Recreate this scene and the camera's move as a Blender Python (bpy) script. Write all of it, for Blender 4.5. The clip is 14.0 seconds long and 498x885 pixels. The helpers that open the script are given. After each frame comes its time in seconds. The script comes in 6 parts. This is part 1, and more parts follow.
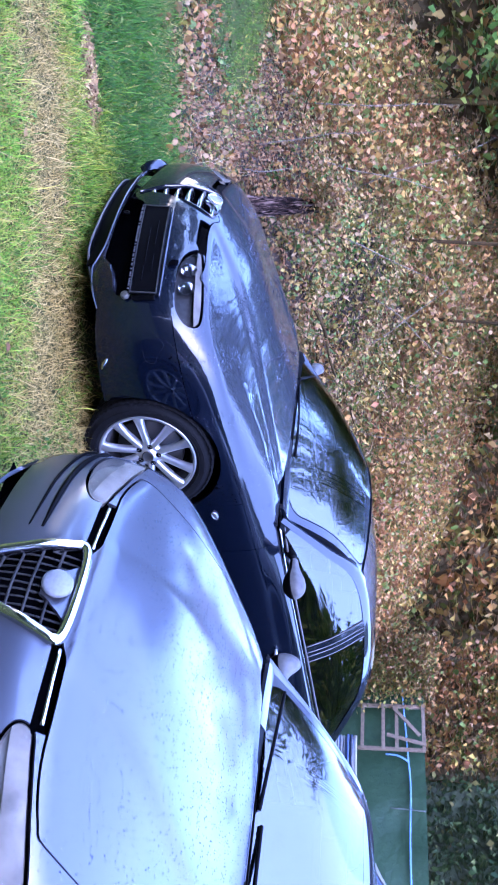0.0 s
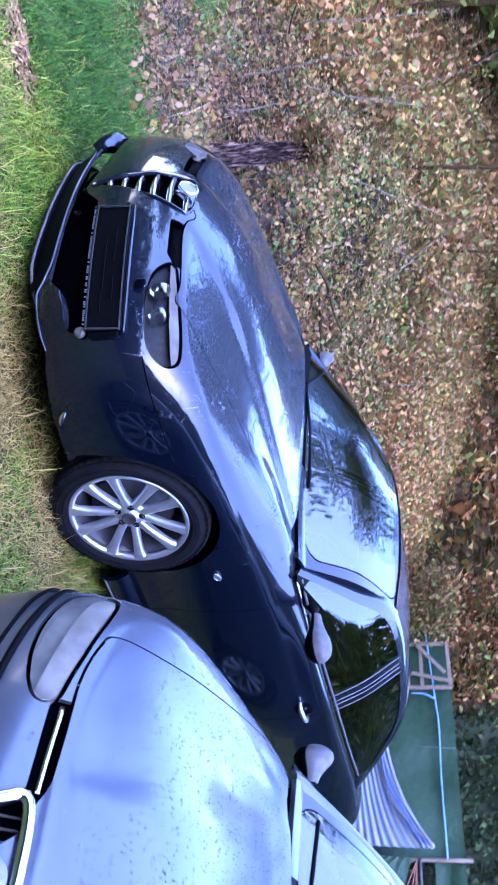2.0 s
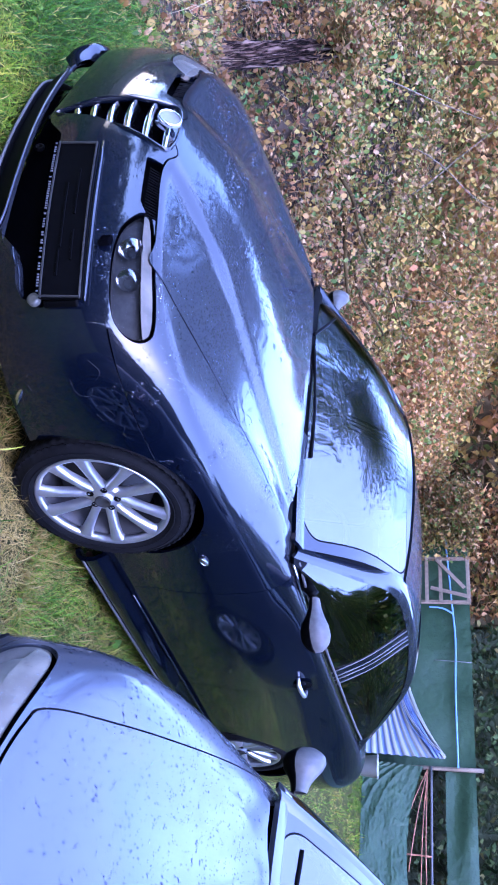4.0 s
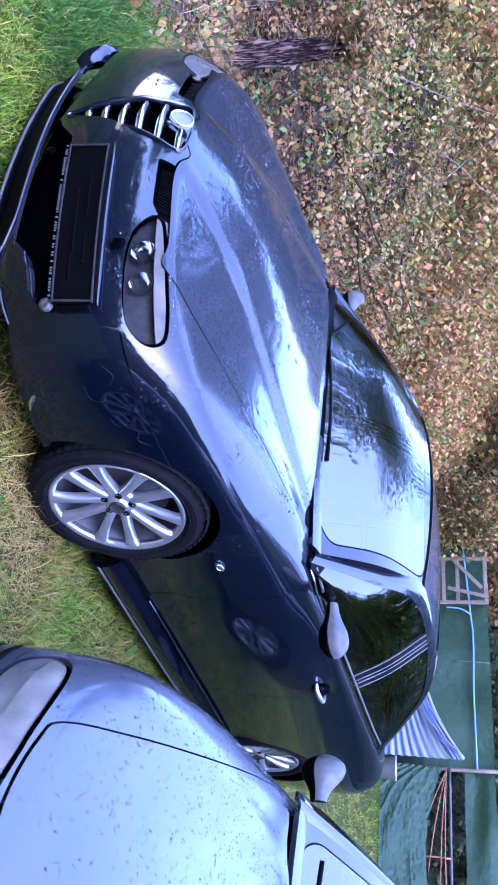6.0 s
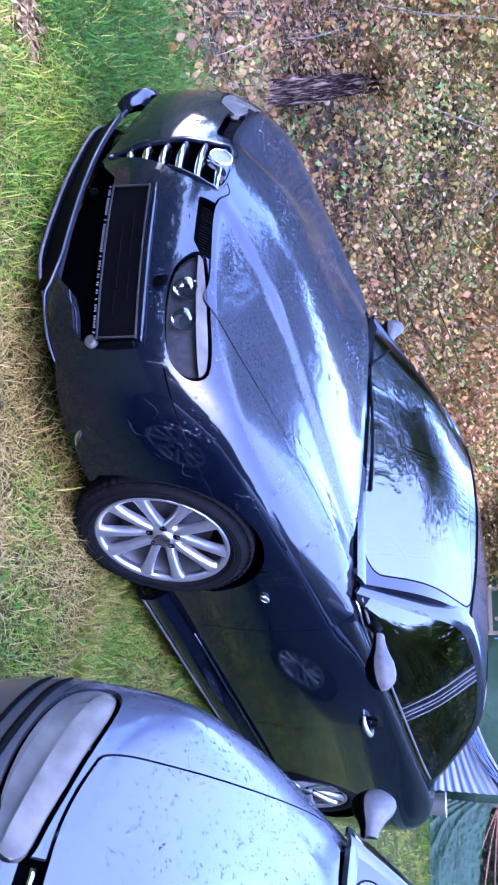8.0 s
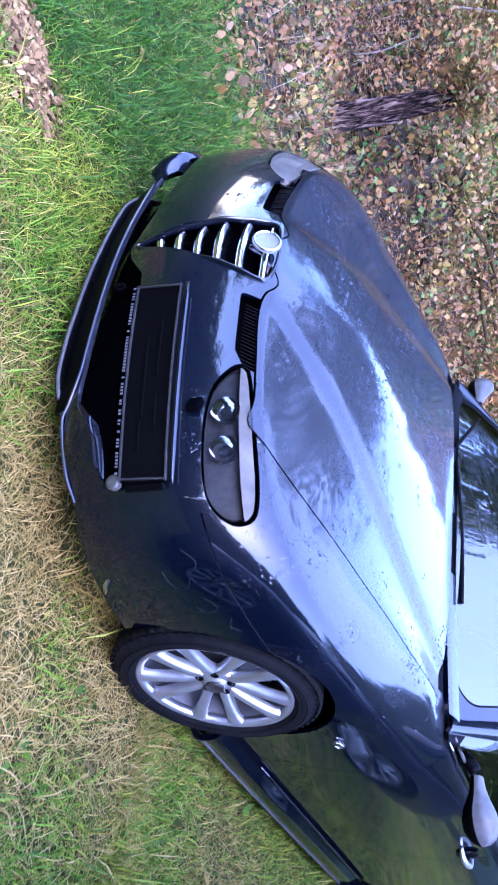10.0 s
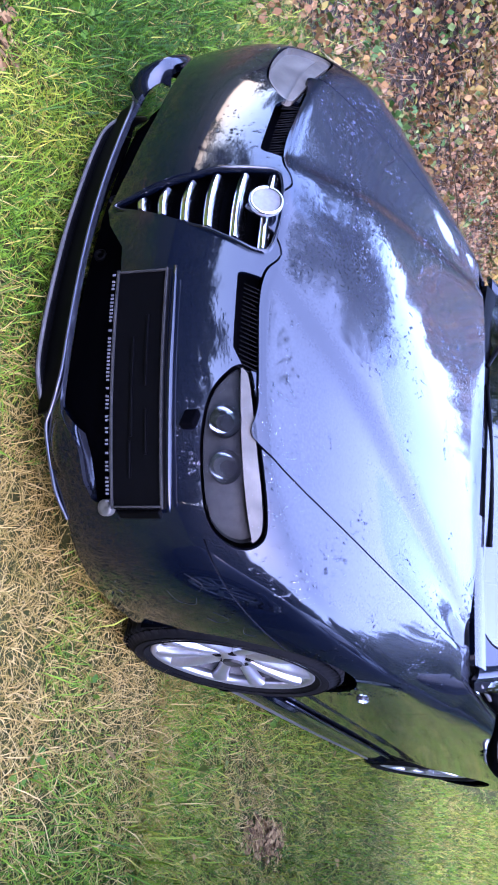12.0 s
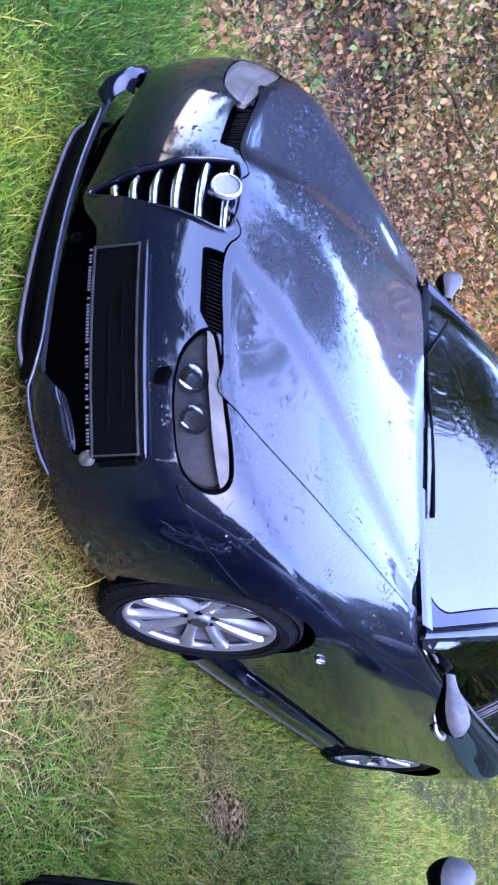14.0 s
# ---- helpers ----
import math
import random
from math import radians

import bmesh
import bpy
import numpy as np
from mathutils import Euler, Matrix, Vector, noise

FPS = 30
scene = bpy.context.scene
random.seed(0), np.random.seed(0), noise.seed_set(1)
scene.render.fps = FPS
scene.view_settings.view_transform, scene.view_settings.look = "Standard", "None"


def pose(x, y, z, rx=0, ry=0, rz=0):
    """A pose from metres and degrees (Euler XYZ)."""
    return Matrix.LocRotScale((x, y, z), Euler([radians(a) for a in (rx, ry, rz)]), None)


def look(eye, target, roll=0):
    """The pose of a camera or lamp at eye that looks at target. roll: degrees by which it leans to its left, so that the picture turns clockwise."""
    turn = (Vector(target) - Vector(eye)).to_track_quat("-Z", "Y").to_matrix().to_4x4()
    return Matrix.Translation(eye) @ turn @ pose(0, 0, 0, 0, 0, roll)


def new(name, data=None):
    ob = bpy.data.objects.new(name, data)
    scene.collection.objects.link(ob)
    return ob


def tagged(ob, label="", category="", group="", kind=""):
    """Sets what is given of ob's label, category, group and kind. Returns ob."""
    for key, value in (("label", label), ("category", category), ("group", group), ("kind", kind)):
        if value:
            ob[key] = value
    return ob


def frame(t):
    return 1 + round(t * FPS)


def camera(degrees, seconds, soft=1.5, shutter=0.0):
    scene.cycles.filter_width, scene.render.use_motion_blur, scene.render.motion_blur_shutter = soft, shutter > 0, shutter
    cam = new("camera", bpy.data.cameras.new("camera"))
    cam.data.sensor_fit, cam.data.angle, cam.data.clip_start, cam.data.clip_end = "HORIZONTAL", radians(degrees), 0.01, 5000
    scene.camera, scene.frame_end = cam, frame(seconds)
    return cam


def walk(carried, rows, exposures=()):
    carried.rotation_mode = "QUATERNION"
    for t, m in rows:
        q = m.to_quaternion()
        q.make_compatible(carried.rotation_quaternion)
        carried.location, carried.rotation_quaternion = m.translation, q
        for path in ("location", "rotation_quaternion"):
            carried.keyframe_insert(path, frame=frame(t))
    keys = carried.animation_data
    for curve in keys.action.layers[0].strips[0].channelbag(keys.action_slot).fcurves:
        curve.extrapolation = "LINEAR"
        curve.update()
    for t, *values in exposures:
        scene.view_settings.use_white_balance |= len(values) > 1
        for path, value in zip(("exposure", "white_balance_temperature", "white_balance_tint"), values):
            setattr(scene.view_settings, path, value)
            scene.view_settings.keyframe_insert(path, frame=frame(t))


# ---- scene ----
cam = camera(32.3, 14.0, soft=1.8, shutter=0.4)
PATH = [
    (0, (-2.697, -3.96, 1.472), (-1.42, -2.452, 1.16), 89.7),
    (0.5, (-2.73, -3.741, 1.516), (-1.403, -2.282, 1.187), 87.4),
    (1, (-2.66, -3.481, 1.497), (-1.292, -2.061, 1.164), 87.9),
    (1.5, (-2.569, -3.221, 1.489), (-1.234, -1.765, 1.176), 88.8),
    (2, (-2.54, -2.994, 1.374), (-1.134, -1.61, 1.044), 86.6),
    (2.5, (-2.535, -2.765, 1.45), (-1.07, -1.476, 1.012), 86.4),
    (3, (-2.456, -2.611, 1.429), (-0.972, -1.343, 0.995), 88.0),
    (3.2, (-2.405, -2.54, 1.448), (-0.899, -1.29, 1.037), 88.4),
    (5.3, (-2.389, -2.454, 1.436), (-0.826, -1.275, 1.025), 89.0),
    (5.5, (-2.369, -2.446, 1.434), (-0.816, -1.258, 1.008), 88.8),
    (6, (-2.374, -2.451, 1.435), (-0.833, -1.255, 0.999), 88.4),
    (6.5, (-2.377, -2.453, 1.435), (-0.847, -1.246, 0.985), 88.1),
    (7, (-2.381, -2.454, 1.436), (-0.856, -1.243, 0.982), 88.2),
    (7.5, (-2.382, -2.457, 1.438), (-0.863, -1.241, 0.976), 88.1),
    (8, (-2.387, -2.461, 1.428), (-0.91, -1.218, 0.905), 86.9),
    (8.5, (-2.378, -2.433, 1.433), (-0.978, -1.126, 0.858), 85.4),
    (8.7, (-2.375, -2.41, 1.409), (-1.02, -1.07, 0.8), 83.7),
    (10.8, (-2.216, -1.544, 1.388), (-0.718, -0.441, 0.653), 85.7),
    (11, (-2.228, -1.502, 1.385), (-0.699, -0.428, 0.67), 85.7),
    (11.5, (-2.298, -1.361, 1.397), (-0.672, -0.422, 0.708), 85.8),
    (12, (-2.329, -1.32, 1.386), (-0.684, -0.506, 0.592), 87.9),
    (12.5, (-2.354, -1.441, 1.391), (-0.748, -0.53, 0.622), 86.2),
    (13, (-2.396, -1.563, 1.407), (-0.802, -0.629, 0.642), 84.5),
    (13.5, (-2.419, -1.596, 1.424), (-0.774, -0.65, 0.793), 83.2),
    (14, (-2.425, -1.604, 1.409), (-0.779, -0.687, 0.738), 85.9),
]
walk(cam, [(t, look(eye, target, roll)) for t, eye, target, roll in PATH], [(0, 4.24, 4860, 45), (0.5, 4.18, 4860, 45), (2, 4.22, 4760, 46), (3, 4.22, 4820, 47), (7.5, 4.28, 4900, 47), (8.5, 4.42, 4940, 46), (11, 4.30, 5000, 46), (12.5, 4.34, 5600, 47), (14, 4.30, 5250, 46)])

# ---- world and light: a bright overcast autumn day ----
world = bpy.data.worlds.new("sky")
scene.world = world
world.use_nodes = True
wn, wl = world.node_tree.nodes, world.node_tree.links
sky = wn.new("ShaderNodeTexSky")
sky.sky_type = "NISHITA"
sky.sun_disc = False
sky.sun_elevation, sky.sun_rotation = radians(43), radians(212)
sky.dust_density, sky.ozone_density, sky.air_density = 0.8, 1.6, 1.5
wn["Background"].inputs["Strength"].default_value = 0.15
wl.new(sky.outputs["Color"], wn["Background"].inputs["Color"])
sun = new("sun", bpy.data.lights.new("sun", "SUN"))
sun.data.energy, sun.data.angle, sun.data.color = 0.24, radians(179), (1.0, 0.97, 0.93)
sun.matrix_world = look((-3.88, -6.20, 6.82), (0, 0, 0))


# ---- materials ----
def material(name, colour, rough=0.5, metal=0.0, coat=0.0, ior=1.5):
    m = bpy.data.materials.new(name)
    m.use_nodes = True
    b = m.node_tree.nodes["Principled BSDF"]
    b.inputs["Base Color"].default_value = (*colour, 1)
    b.inputs["Roughness"].default_value = rough
    b.inputs["Metallic"].default_value = metal
    b.inputs["Coat Weight"].default_value = coat
    b.inputs["Coat Roughness"].default_value = 0.04
    b.inputs["IOR"].default_value = ior
    return m


def nodes_of(m):
    t = m.node_tree
    return t.nodes, t.links, t.nodes["Principled BSDF"]


def put(m, kind, **values):
    n = m.node_tree.nodes.new(kind)
    for key, v in values.items():
        key = key.replace("_", " ")
        n.inputs[key].default_value = v
    return n


def ramp(m, source, stops):
    n = m.node_tree.nodes.new("ShaderNodeValToRGB")
    while len(n.color_ramp.elements) < len(stops):
        n.color_ramp.elements.new(0.5)
    for e, (pos, c) in zip(n.color_ramp.elements, stops):
        e.position, e.color = pos, (*c, 1)
    m.node_tree.links.new(source, n.inputs["Fac"])
    return n


def grain(m, low, high, scale=30.0, bump=0.2, dist=0.003, detail=6.0):
    """Colour that varies between two tones at two scales, with a fine relief."""
    n, l, b = nodes_of(m)
    co = n.new("ShaderNodeTexCoord")
    a = put(m, "ShaderNodeTexNoise", Scale=scale, Detail=detail)
    c = put(m, "ShaderNodeTexNoise", Scale=scale * 0.13, Detail=3.0)
    mix = n.new("ShaderNodeMath")
    mix.operation = "MULTIPLY_ADD"
    mix.inputs[1].default_value = 0.5
    half = n.new("ShaderNodeMath")
    half.operation = "MULTIPLY"
    half.inputs[1].default_value = 0.5
    l.new(co.outputs["Object"], a.inputs["Vector"])
    l.new(co.outputs["Object"], c.inputs["Vector"])
    l.new(c.outputs["Fac"], half.inputs[0])
    l.new(a.outputs["Fac"], mix.inputs[0])
    l.new(half.outputs[0], mix.inputs[2])
    r = ramp(m, mix.outputs[0], [(0.3, low), (0.7, high)])
    l.new(r.outputs["Color"], b.inputs["Base Color"])
    bp = put(m, "ShaderNodeBump", Strength=bump, Distance=dist)
    l.new(a.outputs["Fac"], bp.inputs["Height"])
    l.new(bp.outputs["Normal"], b.inputs["Normal"])
    return m


def wet_paint(name, colour, metal, wet_scale, wet_strength, coat_ior, haze, dusty=False):
    """Car paint under clear lacquer, beaded with rain and lightly soiled."""
    m = material(name, colour, 0.46, metal, 1.0)
    m.node_tree.nodes["Principled BSDF"].inputs["Specular IOR Level"].default_value = 0.05
    m.node_tree.nodes["Principled BSDF"].inputs["Coat IOR"].default_value = coat_ior
    n, l, b = nodes_of(m)
    co = n.new("ShaderNodeTexCoord")
    v = put(m, "ShaderNodeTexVoronoi", Scale=wet_scale, Randomness=1.0)
    r = ramp(m, v.outputs["Distance"], [(0.0, (1, 1, 1)), (0.34, (0, 0, 0))])
    patch = put(m, "ShaderNodeTexNoise", Scale=3.0, Detail=4.0)
    pr = ramp(m, patch.outputs["Fac"], [(0.42, (0, 0, 0)), (0.62, (1, 1, 1))])
    mul = n.new("ShaderNodeMath")
    mul.operation = "MULTIPLY"
    bp = put(m, "ShaderNodeBump", Strength=wet_strength, Distance=0.0006)
    for t in (v, patch):
        l.new(co.outputs["Object"], t.inputs["Vector"])
    l.new(r.outputs["Color"], mul.inputs[0])
    l.new(pr.outputs["Color"], mul.inputs[1])
    geo = n.new("ShaderNodeNewGeometry")
    way = n.new("ShaderNodeSeparateXYZ")
    l.new(geo.outputs["Normal"], way.inputs[0])
    level = ramp(m, way.outputs["Z"], [(0.25, (0, 0, 0)), (0.65, (1, 1, 1))])
    held = n.new("ShaderNodeMath")
    held.operation = "MULTIPLY"
    l.new(mul.outputs[0], held.inputs[0])
    l.new(level.outputs["Color"], held.inputs[1])
    l.new(held.outputs[0], bp.inputs["Height"])
    l.new(bp.outputs["Normal"], b.inputs["Coat Normal"])
    dirt = put(m, "ShaderNodeTexNoise", Scale=9.0, Detail=8.0)
    l.new(co.outputs["Object"], dirt.inputs["Vector"])
    dr = ramp(m, dirt.outputs["Fac"], [(0.3, (haze * 0.4,) * 3), (0.75, (haze * 1.6,) * 3)])
    l.new(dr.outputs["Color"], b.inputs["Coat Roughness"])
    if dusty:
        # dust on what faces up, blotched by rain; its blue-grey paints in sky haze too
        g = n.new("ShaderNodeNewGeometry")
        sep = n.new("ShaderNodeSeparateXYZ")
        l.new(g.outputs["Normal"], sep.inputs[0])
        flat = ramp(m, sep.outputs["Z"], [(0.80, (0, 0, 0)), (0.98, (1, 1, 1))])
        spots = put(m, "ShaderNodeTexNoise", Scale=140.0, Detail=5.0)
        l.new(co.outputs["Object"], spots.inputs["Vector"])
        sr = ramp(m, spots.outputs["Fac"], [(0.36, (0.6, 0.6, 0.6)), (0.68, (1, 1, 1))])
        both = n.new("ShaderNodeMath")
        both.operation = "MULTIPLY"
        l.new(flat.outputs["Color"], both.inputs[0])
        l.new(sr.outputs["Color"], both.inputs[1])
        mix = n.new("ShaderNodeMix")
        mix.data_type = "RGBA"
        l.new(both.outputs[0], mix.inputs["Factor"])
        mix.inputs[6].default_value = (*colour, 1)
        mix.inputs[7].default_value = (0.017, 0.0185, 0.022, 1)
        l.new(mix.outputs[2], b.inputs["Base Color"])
    return m


def glass(name, tint, film=0.06, wet=0.03, ior=1.55):
    m = bpy.data.materials.new(name)
    m.use_nodes = True
    n, l = m.node_tree.nodes, m.node_tree.links
    n.clear()
    out = n.new("ShaderNodeOutputMaterial")
    mix = n.new("ShaderNodeMixShader")
    see = n.new("ShaderNodeBsdfTransparent")
    see.inputs["Color"].default_value = (*tint, 1)
    gl = n.new("ShaderNodeBsdfGlossy")
    gl.inputs["Roughness"].default_value = 0.02
    fr = n.new("ShaderNodeFresnel")
    fr.inputs["IOR"].default_value = ior
    add = n.new("ShaderNodeMath")
    add.operation = "ADD"
    add.inputs[1].default_value = film
    co = n.new("ShaderNodeTexCoord")
    v = n.new("ShaderNodeTexVoronoi")
    v.inputs["Scale"].default_value = 140
    bp = n.new("ShaderNodeBump")
    bp.inputs["Strength"].default_value = wet
    bp.inputs["Distance"].default_value = 0.003
    l.new(co.outputs["Object"], v.inputs["Vector"])
    r = ramp(m, v.outputs["Distance"], [(0.0, (1, 1, 1)), (0.42, (0, 0, 0))])
    l.new(r.outputs["Color"], bp.inputs["Height"])
    l.new(bp.outputs["Normal"], gl.inputs["Normal"])
    l.new(fr.outputs[0], add.inputs[0])
    l.new(add.outputs[0], mix.inputs[0])
    l.new(see.outputs[0], mix.inputs[1])
    l.new(gl.outputs[0], mix.inputs[2])
    l.new(mix.outputs[0], out.inputs["Surface"])
    return m


def scatter_colour(name, stops, rough=0.6, spread=0.0, patch_scale=0.0, patch_stops=(), translucent=0.0):
    """One tone for each loose piece of a mesh, and, where patch_stops are given, a second palette in patches of the ground."""
    m = material(name, stops[0][1], rough)
    n, l, b = nodes_of(m)
    b.inputs["Specular IOR Level"].default_value = 0.12
    g = n.new("ShaderNodeNewGeometry")
    r = ramp(m, g.outputs["Random Per Island"], stops)
    last = r.outputs["Color"]
    if patch_stops:
        co = n.new("ShaderNodeTexCoord")
        no = put(m, "ShaderNodeTexNoise", Scale=patch_scale, Detail=4.0)
        l.new(co.outputs["Object"], no.inputs["Vector"])
        f = ramp(m, no.outputs["Fac"], [(0.42, (0, 0, 0)), (0.62, (1, 1, 1))])
        r2 = ramp(m, g.outputs["Random Per Island"], patch_stops)
        mx = n.new("ShaderNodeMix")
        mx.data_type = "RGBA"
        l.new(f.outputs["Color"], mx.inputs["Factor"])
        l.new(last, mx.inputs[6])
        l.new(r2.outputs["Color"], mx.inputs[7])
        last = mx.outputs[2]
    l.new(last, b.inputs["Base Color"])
    if translucent:
        b.inputs["Subsurface Weight"].default_value = 0.0
        tr = n.new("ShaderNodeBsdfTranslucent")
        l.new(last, tr.inputs["Color"])
        mix = n.new("ShaderNodeMixShader")
        mix.inputs[0].default_value = translucent
        out = n["Material Output"]
        l.new(b.outputs[0], mix.inputs[1])
        l.new(tr.outputs[0], mix.inputs[2])
        l.new(mix.outputs[0], out.inputs["Surface"])
    return m


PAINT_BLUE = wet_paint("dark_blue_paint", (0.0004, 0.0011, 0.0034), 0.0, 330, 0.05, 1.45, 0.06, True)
PAINT_SILVER = wet_paint("silver_blue_paint", (0.054, 0.057, 0.066), 0.8, 150, 0.16, 1.36, 0.16)
BLACK = grain(material("black_plastic", (0.0006, 0.0006, 0.00072), 0.5), (0.00036, 0.00036, 0.00048), (0.00096, 0.00096, 0.00108), 60, 0.1, 0.001)
# near-black without gloss: the shade inside cavities put into the colour
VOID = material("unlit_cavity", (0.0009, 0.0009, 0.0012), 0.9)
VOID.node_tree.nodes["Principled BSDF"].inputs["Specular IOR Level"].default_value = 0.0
BLACK.node_tree.nodes["Principled BSDF"].inputs["Specular IOR Level"].default_value = 0.03
RUBBER = grain(material("tyre_rubber", (0.0042, 0.0042, 0.0042), 0.7), (0.00168, 0.00168, 0.0021), (0.00588, 0.00588, 0.00588), 40, 0.2, 0.001)
RUBBER.node_tree.nodes["Principled BSDF"].inputs["Specular IOR Level"].default_value = 0.05
CHROME = material("chrome", (0.525, 0.532, 0.546), 0.12, 1.0)
SATIN = grain(material("satin_grey_cap", (0.05, 0.048, 0.045), 0.4, 0.0), (0.028, 0.027, 0.025), (0.065, 0.062, 0.058), 40, 0.05, 0.0005)
ALLOY = grain(material("silver_alloy", (0.372, 0.3782, 0.3906), 0.3, 0.85), (0.31, 0.3162, 0.3286), (0.4216, 0.4278, 0.4402), 25, 0.05, 0.0005)
# barrel and disc tones carry the shade behind the spokes
RIM_DARK = grain(material("shaded_alloy", (0.03, 0.03, 0.032), 0.6, 0.4), (0.012, 0.012, 0.013), (0.05, 0.05, 0.052), 20, 0.05, 0.0005)
BRAKE = material("shaded_brake_steel", (0.012, 0.012, 0.012), 0.6, 0.3)
BADGE = grain(material("faded_badge", (0.186, 0.192, 0.198), 0.3), (0.066, 0.0675, 0.0705), (0.12, 0.123, 0.126), 90, 0.1, 0.0005)
GLASS_DARK = glass("side_glass", (0.14, 0.17, 0.17), 0.05, 0.0)
GLASS_SCREEN = glass("windscreen_glass", (0.16, 0.19, 0.19), 0.10, 0.14)
GLASS_LAMP = glass("lamp_glass", (0.74, 0.75, 0.76), 0.0, 0.03, 1.06)
LAMP_GREY = grain(material("lamp_housing_grey", (0.01, 0.01, 0.011), 0.35, 0.0), (0.0006, 0.0006, 0.0006), (0.024, 0.023, 0.020), 55, 0.04, 0.001)
LAMP_PALE = grain(material("lamp_housing_pale", (0.22, 0.195, 0.15), 0.45, 0.0), (0.055, 0.049, 0.038), (0.16, 0.142, 0.11), 22, 0.05, 0.002)
# cloudy silver-car bowl; also paints the sky sheen of the blue car's far lamp
LAMP_FOG_SHEEN = grain(material("fog_and_sheen_lamp", (0.24, 0.215, 0.17), 0.5), (0.03, 0.027, 0.022), (0.27, 0.245, 0.19), 10, 0.1, 0.002)
LAMP_CLOUD = grain(material("clouded_lamp", (0.15, 0.13, 0.095), 0.7), (0.055, 0.048, 0.036), (0.29, 0.255, 0.19), 12, 0.05, 0.002)
KNOB = grain(material("dull_cover", (0.03, 0.029, 0.022), 0.6), (0.012, 0.012, 0.009), (0.045, 0.043, 0.032), 60, 0.05, 0.0005)
INTERIOR = grain(material("interior_cloth", (0.02, 0.02, 0.022), 0.8), (0.012, 0.012, 0.014), (0.035, 0.034, 0.034), 80, 0.2, 0.001)
WATER = material("rain_water", (0.9, 0.95, 1.0), 0.0, ior=1.33)
WATER.node_tree.nodes["Principled BSDF"].inputs["Transmission Weight"].default_value = 1.0
WHITE_INK = material("white_ink", (0.042, 0.042, 0.0437), 0.6)
AMBER = material("clear_repeater", (0.042, 0.042, 0.042), 0.2)
SOIL = grain(material("grass_soil", (0.0836, 0.0654, 0.0242), 0.95), (0.010, 0.013, 0.003), (0.045, 0.044, 0.012), 14, 0.6, 0.02)
MULCH = grain(material("leaf_mould", (0.0495, 0.033, 0.0248), 0.95), (0.006, 0.0048, 0.0036), (0.045, 0.033, 0.024), 11, 0.8, 0.03)
GRASS = scatter_colour("green_grass", [(0.0, (0.0193, 0.0521, 0.00169)), (0.35, (0.0596, 0.13, 0.00468)), (0.75, (0.117, 0.202, 0.00932)), (0.94, (0.193, 0.22, 0.019)), (1.0, (0.318, 0.257, 0.0421))], 0.5, 0, 1.6,
                       [(0.0, (0.031, 0.0706, 0.00252)), (0.4, (0.0968, 0.154, 0.00631)), (0.8, (0.222, 0.22, 0.0169)), (1.0, (0.347, 0.277, 0.0442))], 0.22)
LUSH = scatter_colour("lush_grass", [(0.0, (0.0062, 0.0244, 0.00051)), (0.4, (0.0154, 0.0554, 0.00153)), (0.8, (0.0351, 0.0956, 0.00306)), (1.0, (0.0879, 0.143, 0.00765))], 0.5, translucent=0.2)
STRAW = scatter_colour("dry_grass", [(0.0, (0.0782, 0.0776, 0.00975)), (0.3, (0.191, 0.128, 0.027)), (0.65, (0.308, 0.211, 0.0589)), (1.0, (0.402, 0.288, 0.103))], 0.55, translucent=0.3)
STALKS = scatter_colour("bramble_stems", [(0.0, (0.0173, 0.011, 0.00792)), (0.4, (0.0635, 0.0385, 0.0242)), (0.75, (0.15, 0.11, 0.0616)), (1.0, (0.277, 0.22, 0.128))], 0.7)
LEAVES = scatter_colour("autumn_leaves", [(0.0, (0.0282, 0.0542, 0.00934)), (0.16, (0.0901, 0.109, 0.0248)), (0.26, (0.205, 0.122, 0.0263)), (0.40, (0.222, 0.113, 0.0345)), (0.55, (0.19, 0.0999, 0.0342)), (0.68, (0.216, 0.132, 0.064)), (0.82, (0.0728, 0.0408, 0.0187)), (1.0, (0.194, 0.0862, 0.0296))], 0.55, 0, 0.5,
                        [(0.0, (0.0225, 0.0451, 0.0062)), (0.25, (0.101, 0.127, 0.0248)), (0.45, (0.214, 0.151, 0.0296)), (0.62, (0.237, 0.149, 0.0424)), (0.78, (0.241, 0.163, 0.0787)), (0.9, (0.0673, 0.0316, 0.0156)), (1.0, (0.194, 0.0862, 0.0356))], 0.25)
# leaf palette lightened to make up for shade on the upper bank and hedges
LEAVES_LIT = scatter_colour("lit_leaves", [(0.0, (0.0395, 0.0694, 0.0114)), (0.16, (0.126, 0.139, 0.0307)), (0.26, (0.276, 0.148, 0.0311)), (0.40, (0.3, 0.139, 0.0408)), (0.55, (0.255, 0.121, 0.0402)), (0.68, (0.292, 0.162, 0.0755)), (0.82, (0.103, 0.0522, 0.023)), (1.0, (0.261, 0.106, 0.0349))], 0.55, 0, 0.5,
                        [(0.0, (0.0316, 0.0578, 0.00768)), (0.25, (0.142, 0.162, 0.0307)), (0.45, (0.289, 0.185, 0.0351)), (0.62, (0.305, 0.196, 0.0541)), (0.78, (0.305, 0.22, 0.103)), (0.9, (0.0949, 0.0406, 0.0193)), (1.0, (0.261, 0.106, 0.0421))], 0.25)
